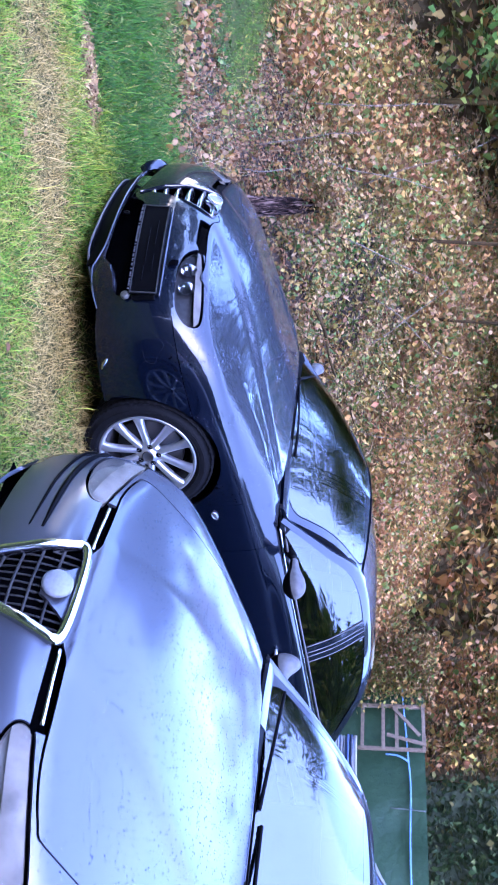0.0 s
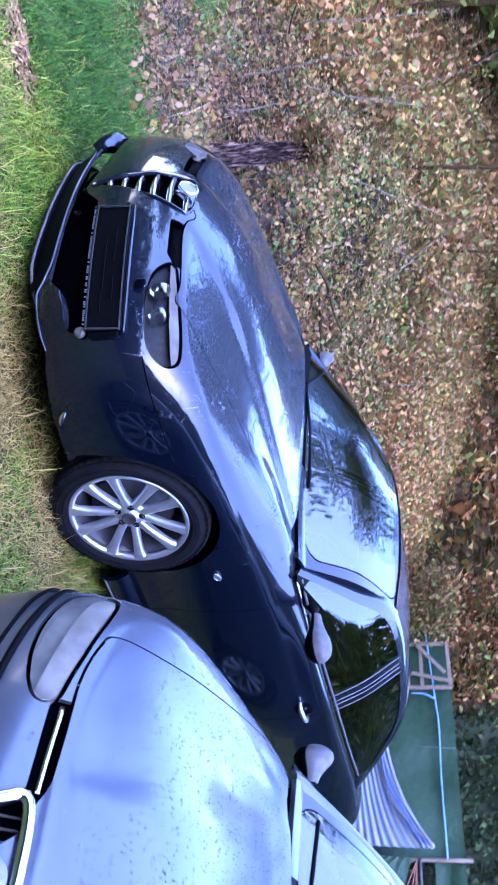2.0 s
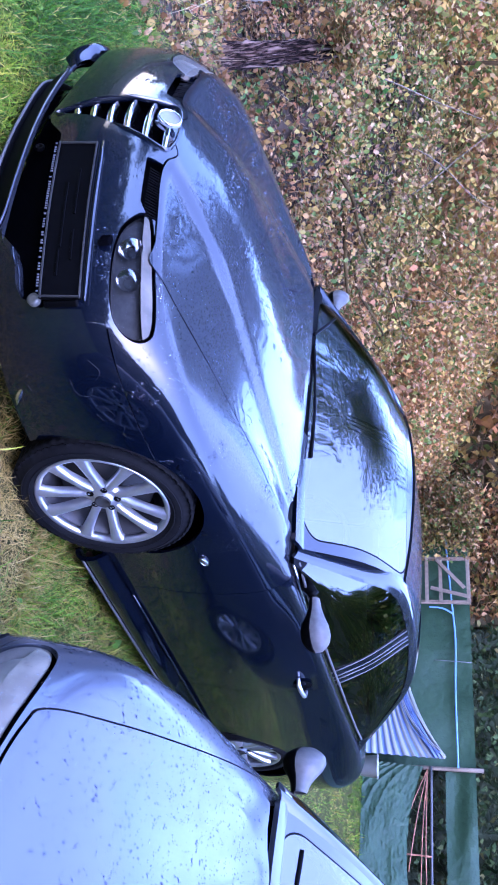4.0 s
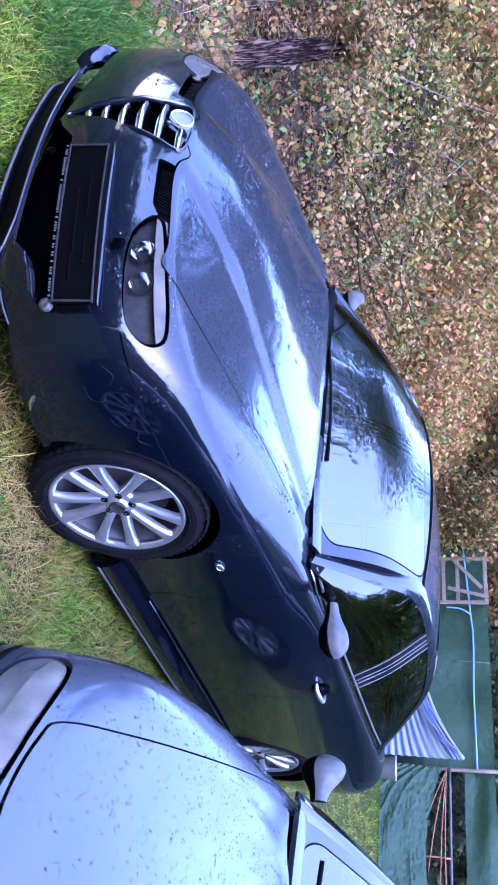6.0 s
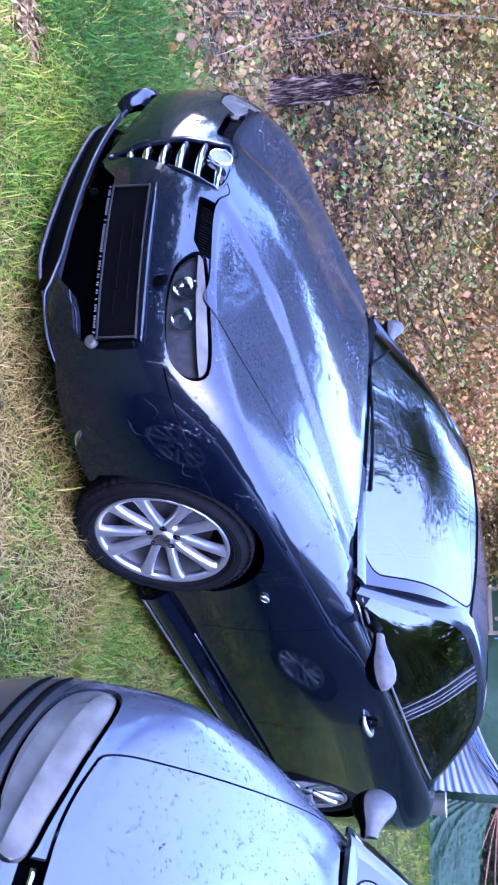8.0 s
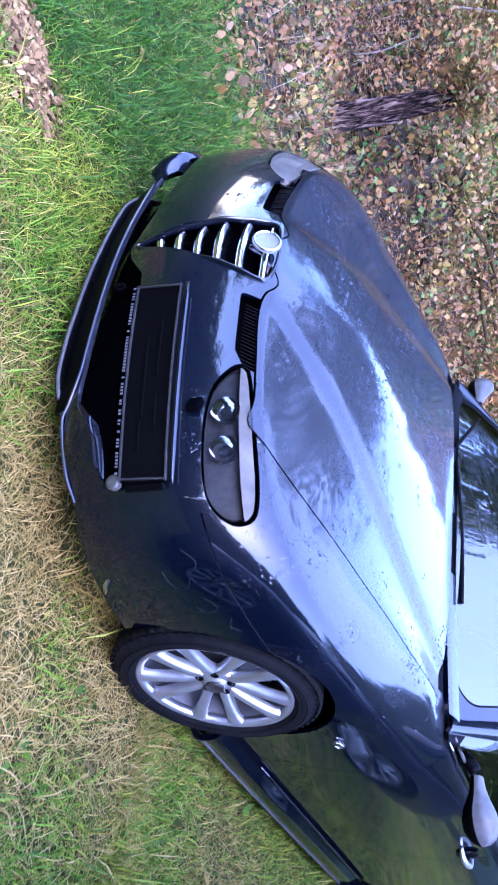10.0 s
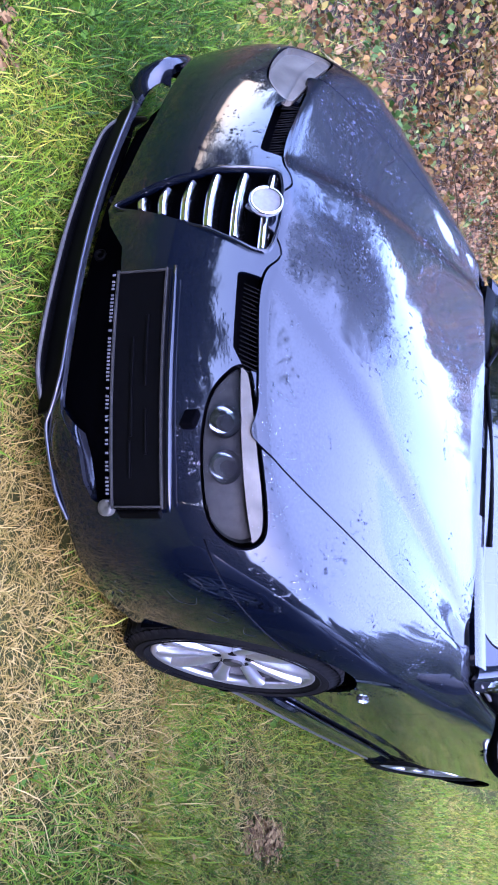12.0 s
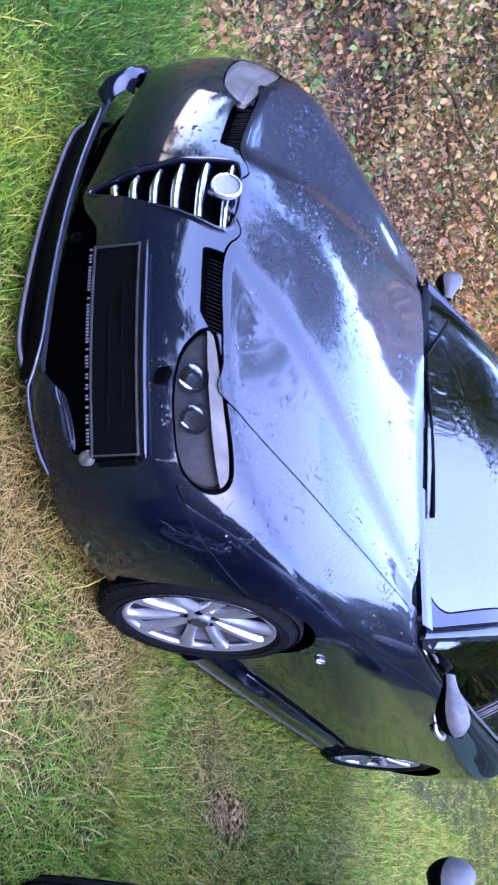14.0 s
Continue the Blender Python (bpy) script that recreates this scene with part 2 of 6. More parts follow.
LEAVES_BROWN = scatter_colour("damp_leaves", [(0.0, (0.0322, 0.0431, 0.00803)), (0.12, (0.0919, 0.0449, 0.0161)), (0.35, (0.157, 0.0763, 0.0273)), (0.5, (0.0691, 0.032, 0.0128)), (0.7, (0.185, 0.101, 0.0404)), (0.85, (0.111, 0.0536, 0.0209)), (0.96, (0.21, 0.134, 0.0642)), (1.0, (0.185, 0.144, 0.0336))], 0.6, translucent=0.15)
CROWN = scatter_colour("tree_leaves", [(0.0, (0.0241, 0.0572, 0.00678)), (0.5, (0.0529, 0.0935, 0.0152)), (0.85, (0.125, 0.141, 0.0236)), (1.0, (0.23, 0.188, 0.037))], 0.5, translucent=0.3)
HEDGE_LEAF = scatter_colour("hedge_leaves", [(0.0, (0.010, 0.022, 0.006)), (0.5, (0.028, 0.048, 0.014)), (0.9, (0.06, 0.075, 0.022)), (1.0, (0.14, 0.11, 0.035))], 0.55, translucent=0.2)
BARK = material("bark", (0.06, 0.04, 0.03), 0.9)
bn, bl, bb = nodes_of(BARK)
bco, bmap = bn.new("ShaderNodeTexCoord"), bn.new("ShaderNodeMapping")
bmap.inputs["Scale"].default_value = (1.0, 1.0, 0.16)
bcell = put(BARK, "ShaderNodeTexVoronoi", Scale=26.0)
bcell.feature = "DISTANCE_TO_EDGE"
bwarp = put(BARK, "ShaderNodeTexNoise", Scale=16.0, Detail=6.0)
badd = bn.new("ShaderNodeMix")
badd.data_type = "RGBA"
badd.inputs["Factor"].default_value = 0.12
bl.new(bco.outputs["Object"], bmap.inputs["Vector"])
bl.new(bmap.outputs["Vector"], bwarp.inputs["Vector"])
bl.new(bmap.outputs["Vector"], badd.inputs[6])
bl.new(bwarp.outputs["Color"], badd.inputs[7])
bl.new(badd.outputs[2], bcell.inputs["Vector"])
bramp = ramp(BARK, bcell.outputs["Distance"], [(0.03, (0.003, 0.002, 0.002)), (0.12, (0.035, 0.020, 0.016)), (0.38, (0.17, 0.12, 0.095))])
bl.new(bramp.outputs["Color"], bb.inputs["Base Color"])
bbump = put(BARK, "ShaderNodeBump", Strength=1.0, Distance=0.02)
bl.new(bcell.outputs["Distance"], bbump.inputs["Height"])
bl.new(bbump.outputs["Normal"], bb.inputs["Normal"])
TWIG = grain(material("twig_bark", (0.034, 0.021, 0.009), 0.95), (0.016, 0.009, 0.004), (0.055, 0.034, 0.014), 30, 0.4, 0.004)
TRUNK = grain(material("grey_bark", (0.036, 0.024, 0.008), 0.95), (0.010, 0.006, 0.0022), (0.055, 0.036, 0.012), 20, 0.6, 0.01)
THICKET = grain(material("thicket_twigs", (0.07, 0.05, 0.026), 0.95), (0.022, 0.016, 0.008), (0.125, 0.09, 0.045), 9, 0.8, 0.05)
# hedge core: the shade between the leaves put into a dark green
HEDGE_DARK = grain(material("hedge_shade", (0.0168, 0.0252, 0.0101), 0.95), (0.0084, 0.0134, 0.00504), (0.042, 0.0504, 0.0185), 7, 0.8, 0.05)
TARP = grain(material("green_tarpaulin", (0.012, 0.033, 0.014), 0.5), (0.0080, 0.0215, 0.0085), (0.017, 0.037, 0.0155), 6, 0.7, 0.05)
SHEET = grain(material("pale_sheet", (0.195, 0.197, 0.172), 0.45), (0.106, 0.108, 0.0992), (0.164, 0.162, 0.138), 5, 0.3, 0.01)
WOOD = grain(material("weathered_wood", (0.11, 0.078, 0.046), 0.85), (0.055, 0.039, 0.022), (0.125, 0.090, 0.056), 12, 0.4, 0.004)
ROPE = material("blue_rope", (0.088, 0.165, 0.3025), 0.7)
RUST = grain(material("rusty_pole", (0.165, 0.055, 0.022), 0.7), (0.099, 0.033, 0.0165), (0.231, 0.0935, 0.0385), 30, 0.3, 0.003)

for m, spec, rough in ((SOIL, 0.05, 0.95), (MULCH, 0.05, 0.95), (LAMP_GREY, 0.2, 0.6), (LAMP_PALE, 0.2, 0.6), (SATIN, 0.25, 0.45), (TARP, 0.2, 0.55), (BARK, 0.1, 0.9), (TRUNK, 0.05, 0.95), (THICKET, 0.05, 0.95), (TWIG, 0.05, 0.95), (BADGE, 0.25, 0.4)):
    m.node_tree.nodes["Principled BSDF"].inputs["Specular IOR Level"].default_value = spec
    m.node_tree.nodes["Principled BSDF"].inputs["Roughness"].default_value = rough


# ---- mesh helpers ----
def thing(name, label, category, at=(0, 0, 0), turn=0.0, group=""):
    ob = new(name)
    ob.matrix_world = pose(*at, 0, 0, turn)
    return tagged(ob, label, category, group)


def mesh_part(name, verts, faces, mat, parent=None, label="", smooth=True):
    me = bpy.data.meshes.new(name)
    me.from_pydata([tuple(v) for v in verts], [], [tuple(f) for f in faces])
    me.materials.append(mat)
    if smooth:
        me.shade_smooth()
    ob = new(name, me)
    ob.parent = parent
    return tagged(ob, label) if label else ob


def bm_part(name, bm, mat, parent=None, label="", smooth=True):
    me = bpy.data.meshes.new(name)
    bm.normal_update()
    bm.to_mesh(me)
    bm.free()
    me.materials.append(mat)
    if smooth:
        me.shade_smooth()
    ob = new(name, me)
    ob.parent = parent
    return tagged(ob, label) if label else ob


def spline(points, t):
    """A smooth curve through points, at the parameters t from 0 to len - 1."""
    p = np.asarray(points, float)
    k = len(p)
    t = np.clip(np.asarray(t, float), 0, k - 1)
    i = np.minimum(t.astype(int), k - 2)
    f = (t - i).reshape(-1, *[1] * (p.ndim - 1))
    a, b, c, d = p[np.maximum(i - 1, 0)], p[i], p[i + 1], p[np.minimum(i + 2, k - 1)]
    a = np.where((i == 0).reshape(f.shape), 2 * b - c, a)
    d = np.where((i == k - 2).reshape(f.shape), 2 * c - b, d)
    return 0.5 * (2 * b + (c - a) * f + (2 * a - 5 * b + 4 * c - d) * f**2 + (3 * b - a - 3 * c + d) * f**3)


def grid_faces(rows, cols):
    return [(r * cols + c, r * cols + c + 1, (r + 1) * cols + c + 1, (r + 1) * cols + c) for r in range(rows - 1) for c in range(cols - 1)]


def patch(net, tu, tv):
    """A smooth surface through a net of points (rows, columns, 3), at the parameters given."""
    net = np.asarray(net, float)
    along = np.stack([spline(row, tu) for row in net])
    dense = spline(along, tv)
    return dense.reshape(-1, 3), grid_faces(len(tv), len(tu))


def clip(verts, faces, test):
    """What is left of a mesh where test, a function of the points, is above zero."""
    val = test(verts)
    out, extra, cut, count = [], [], {}, len(verts)
    for f in faces:
        s = [val[i] > 0 for i in f]
        if all(s):
            out.append(f)
        elif any(s):
            ring = []
            for a, b in zip(f, (*f[1:], f[0])):
                if val[a] > 0:
                    ring.append(a)
                if (val[a] > 0) != (val[b] > 0):
                    key = (min(a, b), max(a, b))
                    if key not in cut:
                        i, j = key
                        w = val[i] / (val[i] - val[j])
                        cut[key] = count + len(extra)
                        extra.append(verts[i] + (verts[j] - verts[i]) * w)
                    ring.append(cut[key])
            if len(ring) > 2:
                out.append(tuple(ring))
    if extra:
        verts = np.concatenate([verts, np.array(extra)])
    used = sorted({i for f in out for i in f})
    back = {u: k for k, u in enumerate(used)}
    return verts[used] if used else verts[:0], [tuple(back[i] for i in f) for f in out]


def inside(points, axes):
    """Signed distance to a polygon, in two of the axes (a: the distance from the middle plane); positive within."""
    poly = np.asarray(points, float)

    def test(p):
        q = np.stack([np.abs(p[:, 1]) if c == "a" else p[:, "xyz".index(c)] for c in axes], 1)
        best, wind = np.full(len(q), 1e9), np.zeros(len(q), bool)
        for a, b in zip(poly, np.roll(poly, -1, 0)):
            e, w = b - a, q - a
            h = np.clip(w @ e / max(e @ e, 1e-12), 0, 1)
            best = np.minimum(best, np.hypot(*(w - h[:, None] * e).T))
            cross = e[0] * w[:, 1] - e[1] * w[:, 0]
            up = (a[1] <= q[:, 1]) & (b[1] > q[:, 1]) & (cross > 0)
            down = (a[1] > q[:, 1]) & (b[1] <= q[:, 1]) & (cross < 0)
            wind ^= up | down
        return np.where(wind, best, -best)

    return test


def rounded(points, n=6):
    """A closed outline through points, smoothed."""
    p = np.asarray(points, float)
    k = len(p)
    t = np.arange(k * n) / n + 2
    return spline(np.concatenate([p[-2:], p, p[:3]]), t)


def shell(name, verts, faces, mat, parent, label="", depth=0.012):
    """A sheet-metal panel: the surface with its edges turned in."""
    if not len(faces):
        return None
    bm = bmesh.new()
    vs = [bm.verts.new(v) for v in verts]
    for f in faces:
        if len(set(f)) > 2:
            bm.faces.new([vs[i] for i in dict.fromkeys(f)])
    bmesh.ops.remove_doubles(bm, verts=bm.verts, dist=1e-5)
    bm.normal_update()
    mid = sum((v.co for v in bm.verts), Vector()) / len(bm.verts)
    if depth:
        edge = [e for e in bm.edges if e.is_boundary]
        twin = {}
        for e in edge:
            for v in e.verts:
                if v not in twin:
                    twin[v] = (bm.verts.new(v.co), bm.verts.new(v.co - v.normal * depth))
        for e in edge:
            a, b = (v for v in e.verts)
            if e.link_loops and e.link_loops[0].vert is not a:
                a, b = b, a
            bm.faces.new([twin[b][0], twin[a][0], twin[a][1], twin[b][1]])
    return bm_part(name, bm, mat, parent, label)


def tube(name, points, radius, mat, parent=None, label="", sides=8, steps=4, closed=False):
    """A round bar through points; radius is one number or one for each point."""
    p = np.asarray(points, float)
    r = np.broadcast_to(np.asarray(radius, float), (len(p),))
    t = np.linspace(0, len(p) - 1, (len(p) - 1) * steps + 1)
    c, rr = spline(p, t), spline(r[:, None], t)[:, 0]
    tan = np.gradient(c, axis=0)
    tan /= np.linalg.norm(tan, axis=1)[:, None] + 1e-12
    ref = np.where(np.abs(tan[:, 2:3]) > 0.9, [[1.0, 0, 0]], [[0, 0, 1.0]])
    u = np.cross(tan, ref)
    u /= np.linalg.norm(u, axis=1)[:, None] + 1e-12
    w = np.cross(tan, u)
    ang = np.arange(sides) * 2 * math.pi / sides
    ring = c[:, None] + rr[:, None, None] * (np.cos(ang)[None, :, None] * u[:, None] + np.sin(ang)[None, :, None] * w[:, None])
    n = len(c)
    faces = [(i * sides + j, i * sides + (j + 1) % sides, (i + 1) * sides + (j + 1) % sides, (i + 1) * sides + j) for i in range(n - 1) for j in range(sides)]
    faces += [tuple(range(sides))[::-1], tuple((n - 1) * sides + j for j in range(sides))]
    return mesh_part(name, ring.reshape(-1, 3), faces, mat, parent, label)


def box(name, size, at, mat, parent=None, label="", bevel=0.004, turn=(0, 0, 0), cuts=2):
    bm = bmesh.new()
    bmesh.ops.create_cube(bm, size=1, matrix=pose(*at, *turn) @ Matrix.Diagonal((*size, 1)))
    if bevel:
        bmesh.ops.bevel(bm, geom=list(bm.edges), offset=bevel, segments=cuts, affect="EDGES", profile=0.5)
    return bm_part(name, bm, mat, parent, label, smooth=False)


def turned(name, profile, at, axis, mat, parent=None, label="", sides=48, arc=1.0):
    """A turned form: (radius, along) pairs spun round the axis, a direction."""
    prof = np.asarray(profile, float)
    d = Vector(axis).normalized()
    u = d.orthogonal().normalized()
    w = d.cross(u)
    ang = np.arange(sides) * 2 * math.pi / sides
    du, dw, dd, o = (np.array(v) for v in (u, w, d, Vector(at)))
    v = o + prof[:, 1, None, None] * dd + prof[:, 0, None, None] * (np.cos(ang)[None, :, None] * du + np.sin(ang)[None, :, None] * dw)
    n = len(prof)
    f = [(i * sides + j, i * sides + (j + 1) % sides, (i + 1) * sides + (j + 1) % sides, (i + 1) * sides + j) for i in range(n - 1) for j in range(sides)]
    return mesh_part(name, v.reshape(-1, 3), f, mat, parent, label)


# ---- ground ----
# The toe of the leafy bank, as a line over the ground (x, y), from beyond the car's nose to the far fence.
TOE = np.array([(0.2, 30.0), (0.3, 12.0), (0.60, 6.5), (0.66, 5.0), (0.80, 3.85), (1.45, 3.35), (2.3, 3.25), (3.4, 3.65), (5.2, 4.6), (9.0, 6.2), (14.0, 8.2), (30.0, 14.0), (60.0, 30.0)])


def bank_depth(x, y):
    """How far a point lies within the bank, in metres (negative: on the grass)."""
    q = np.stack([x, y], 1)
    best, sign = np.full(len(q), 1e9), np.zeros(len(q))
    for a, b in zip(TOE[:-1], TOE[1:]):
        e, w = b - a, q - a
        h = np.clip(w @ e / (e @ e), 0, 1)
        d = np.hypot(*(w - h[:, None] * e).T)
        side = e[0] * w[:, 1] - e[1] * w[:, 0]
        near = d < best
        best, sign = np.where(near, d, best), np.where(near, np.sign(side), sign)
    return best * sign


def leaf_mat(x, y):
    """How thickly fallen leaves lie on the level ground before the bank, from 0 to 1."""
    a, b = x - 0.15, y - 3.15
    u, v = 0.8 * a + 0.6 * b, -0.6 * a + 0.8 * b
    strip = np.exp(-((bank_depth(x, y) + 0.1) / 0.35) ** 2) * (y < 5.5)
    return np.clip(1.25 * np.exp(-(u / 1.25) ** 4 - (v / 0.95) ** 4) + 0.8 * strip + 0.55 * np.exp(-((x + 0.9) / 0.7) ** 2 - ((y - 3.6) / 0.8) ** 2), 0, 1)


def lumps(x, y, scale, seed):
    return np.array([noise.noise((a * scale + seed, b * scale, seed * 0.37)) for a, b in zip(x, y)])


def ground_height(x, y):
    d = bank_depth(x, y)
    rise = np.clip(d, 0, None)
    z = 0.62 * rise**1.25 / (1 + 0.16 * rise)
    z += np.clip(d, 0, 1.2) / 1.2 * (0.30 * lumps(x, y, 0.9, 3.1) + 0.12 * lumps(x, y, 2.7, 8.4))
    z += 0.012 * lumps(x, y, 2.1, 1.7) * np.clip(-d + 1, 0, 1)
    return np.minimum(z, 4.2 + 0.5 * lumps(x, y, 0.5, 5.0))


def spaced(inner, outer, step, grow=1.25):
    out, s, v = [], step, inner[1]
    while v < outer:
        s *= grow
        v += s
        out.append(v)
    left, s, v = [], step, inner[0]
    while v > -outer:
        s *= grow
        v -= s
        left.append(v)
    return np.array(left[::-1] + list(np.arange(inner[0], inner[1] + 1e-6, step)) + out)


gx, gy = spaced((-3.0, 14.0), 900, 0.16), spaced((-3.0, 10.0), 900, 0.16)
GX, GY = np.meshgrid(gx, gy)
gz = ground_height(GX.ravel(), GY.ravel())
ground = mesh_part("ground", np.stack([GX.ravel(), GY.ravel(), gz], 1), grid_faces(len(gy), len(gx)), SOIL)
ground.data.materials.append(MULCH)
mid = np.array([ground.data.polygons[i].center[:2] for i in range(len(ground.data.polygons))])
ground.data.polygons.foreach_set("material_index", ((bank_depth(mid[:, 0], mid[:, 1]) > -0.05) | (leaf_mat(mid[:, 0], mid[:, 1]) > 0.75)).astype(np.int32))
tagged(ground, "short patchy lawn rising into a leaf-covered bank", "ground", kind="structure")


def strew(name, place, lean, yaw, width, length, bend, mat, label, category, form):
    """Many small blades or leaves as one mesh. place: roots; lean: from upright; form: rows of (across, along, lift)."""
    n, k = len(place), len(form)
    form = np.asarray(form, float)
    across, along, lift = form[:, 0], form[:, 1], form[:, 2]
    cy, sy = np.cos(yaw)[:, None], np.sin(yaw)[:, None]
    ll = lean[:, None] + bend[:, None] * along[None]
    fwd = length[:, None] * along[None]
    out, up = fwd * np.sin(ll), fwd * np.cos(ll)
    side = width[:, None] * across[None]
    up = up + length[:, None] * lift[None] * np.sin(ll)
    out = out - length[:, None] * lift[None] * np.cos(ll)
    v = np.stack([out * cy - side * sy, out * sy + side * cy, up], 2) + place[:, None]
    return v.reshape(-1, 3)


def bulk_mesh(name, verts, tri_pattern, count, per, mat, label, category):
    me = bpy.data.meshes.new(name)
    loops = np.concatenate([np.asarray(p) for p in tri_pattern])
    sizes = np.array([len(p) for p in tri_pattern])
    all_loops = (loops[None] + per * np.arange(count)[:, None]).ravel()
    all_sizes = np.tile(sizes, count)
    starts = np.concatenate([[0], np.cumsum(all_sizes)[:-1]])
    me.vertices.add(len(verts))
    me.vertices.foreach_set("co", verts.astype(np.float32).ravel())
    me.loops.add(len(all_loops))
    me.loops.foreach_set("vertex_index", all_loops.astype(np.int32))
    me.polygons.add(len(all_sizes))
    me.polygons.foreach_set("loop_start", starts.astype(np.int32))
    me.materials.append(mat)
    me.update(calc_edges=True)
    return tagged(new(name, me), label, category, kind="stuff")


rng = np.random.default_rng(11)


def tufted(n, x0, x1, y0, y1):
    """Random roots that gather in tufts."""
    cx, cy = rng.uniform(x0, x1, n // 14), rng.uniform(y0, y1, n // 14)
    pick = rng.integers(0, len(cx), n)
    return cx[pick] + rng.normal(0, 0.035, n), cy[pick] + rng.normal(0, 0.035, n)


BLADE = [(0, 0, 0), (-0.42, 0.45, 0), (0.42, 0.45, 0), (0, 1, 0)]
BLADE_FACES = [(0, 2, 1), (1, 2, 3)]
n = 135000
x, y = tufted(n, -2.6, 18.0, -2.7, 9.5)
keep = (bank_depth(x, y) < 0.1 + 0.35 * rng.random(n) + 0.9 * lumps(x, y, 1.3, 6.0).clip(0, 1))
x, y = x[keep], y[keep]
x3, y3 = rng.uniform(-3.0, 6.5, 75000), rng.uniform(-2.6, 3.2, 75000)
keep = (bank_depth(x3, y3) < 0.0) & (rng.random(len(x3)) < np.clip((6.5 - x3) / 4.0, 0, 1))
x, y = np.concatenate([x, x3[keep]]), np.concatenate([y, y3[keep]])
x2, y2 = tufted(110000, -2.5, 5.0, -2.5, 3.6)
keep = (bank_depth(x2, y2) < 0.1 + 0.35 * rng.random(len(x2))) & (rng.random(len(x2)) < np.clip((5.6 - np.hypot(x2 - 0.3, y2 - 0.2)) / 2.6, 0, 1))
x, y = np.concatenate([x, x2[keep]]), np.concatenate([y, y2[keep]])
x2, y2 = tufted(70000, -2.6, 1.4, 2.4, 9.5)
keep = bank_depth(x2, y2) < 0.25 * rng.random(len(x2))
x, y = np.concatenate([x, x2[keep]]), np.concatenate([y, y2[keep]])
for count, x0, x1, y0, y1, fade in ((150000, -2.1, 0.4, -1.7, 2.3, 1.0), (95000, 0.2, 9.0, -2.4, -0.75, 2.0), (38000, -9.0, -2.0, -9.0, 9.0, 1.0), (34000, -2.6, 12.0, -9.0, -2.4, 1.3)):
    x2, y2 = tufted(count, 0.0, 1.0, y0, y1)
    x2 = x0 + (x1 - x0) * np.abs(x2) ** fade if x1 > -2.0 else x1 + (x0 - x1) * np.abs(x2) ** 1.6
    keep = ~((x2 > -0.6) & (np.abs(y2) < 0.72))
    x, y = np.concatenate([x, x2[keep]]), np.concatenate([y, y2[keep]])
strip_u, strip_v = 0.9 * (x + 1.44) - 0.44 * (y - 0.42), 0.44 * (x + 1.44) + 0.9 * (y - 0.42)
bare = np.minimum(np.hypot(strip_u / 0.27, strip_v / 0.11), np.hypot((x - 1.24) / 0.20, (y + 1.34) / 0.075))
keep = rng.random(len(x)) < np.clip((bare - 0.8) * 2.5, 0.02, 1) * (1 - 0.72 * leaf_mat(x, y))
x, y = x[keep], y[keep]
roots = np.stack([x, y, ground_height(x, y) - 0.004], 1)
lengths = (0.058 + 0.0035 * np.clip(x, 0, 10)) * rng.lognormal(0, 0.42, len(x))
m = len(roots)
far = 1 + np.clip(roots[:, 0] - 3, 0, 12) * 0.12 + np.clip(np.hypot(roots[:, 0], roots[:, 1]) - 3.2, 0, 6) * 0.35 * ((roots[:, 0] < -2.2) | (roots[:, 1] < -2.6))
rx, ry = roots[:, 0], roots[:, 1]
straw = 0.75 * np.exp(-((rx + 1.22) / 0.36) ** 2 - ((ry + 0.40) / 0.24) ** 2) - 0.35 * np.exp(-((rx + 1.05) / 0.22) ** 2 - ((ry + 1.15) / 0.25) ** 2) + 0.85 * np.exp(-((rx + 0.45) / 1.0) ** 2 - ((ry + 0.95) / 0.62) ** 2) + 0.85 * np.exp(-((rx + 1.75) / 0.35) ** 2 - ((ry + 0.12) / 0.35) ** 2) + 0.30 * np.exp(-((rx + 0.5) / 1.4) ** 2 - ((ry - 2.6) / 0.8) ** 2) + 0.30 * np.clip((rx - 1.2) / 2.0, 0, 1) * (ry < 1.5) + 0.45 * np.exp(-((rx - 0.9) / 1.1) ** 2 - ((ry + 1.3) / 0.45) ** 2)
dry = rng.random(m) < 0.10 + straw * (1.0 + 0.9 * lumps(rx, ry, 2.2, 4.0).clip(-0.6, 0.6))
blade_lean, blade_yaw = rng.normal(0.8, 0.4, m).clip(0.05, 1.5) + 0.25 * dry, rng.uniform(0, 6.283, m)
blade_width, blade_bend = rng.uniform(0.0026, 0.0064, m) * far * np.where(dry, 0.75, 1), rng.uniform(0.1, 0.9, m)
lush = ~dry & (rng.random(m) < 0.92 * np.clip((-0.15 - roots[:, 0]) / 0.5, 0, 1) * np.clip((roots[:, 1] - 0.3) / 0.35, 0, 1) + 0.6 * np.clip((roots[:, 1] - 1.0) / 1.0, 0, 1) + 0.35 * lumps(roots[:, 0], roots[:, 1], 1.1, 9.0).clip(0, 1))
for name, pick, mat, label in (("grass", ~dry & ~lush, GRASS, "short damp green grass of the lawn"), ("lush_grass", lush, LUSH, "deeper green grass in lush patches"), ("dry_grass", dry, STRAW, "dry straw-coloured grass before the car")):
    gv = strew("", roots[pick], blade_lean[pick], blade_yaw[pick], blade_width[pick], lengths[pick], blade_bend[pick], None, "", "", BLADE)
    bulk_mesh(name, gv, BLADE_FACES, int(pick.sum()), 4, mat, label, "grass")


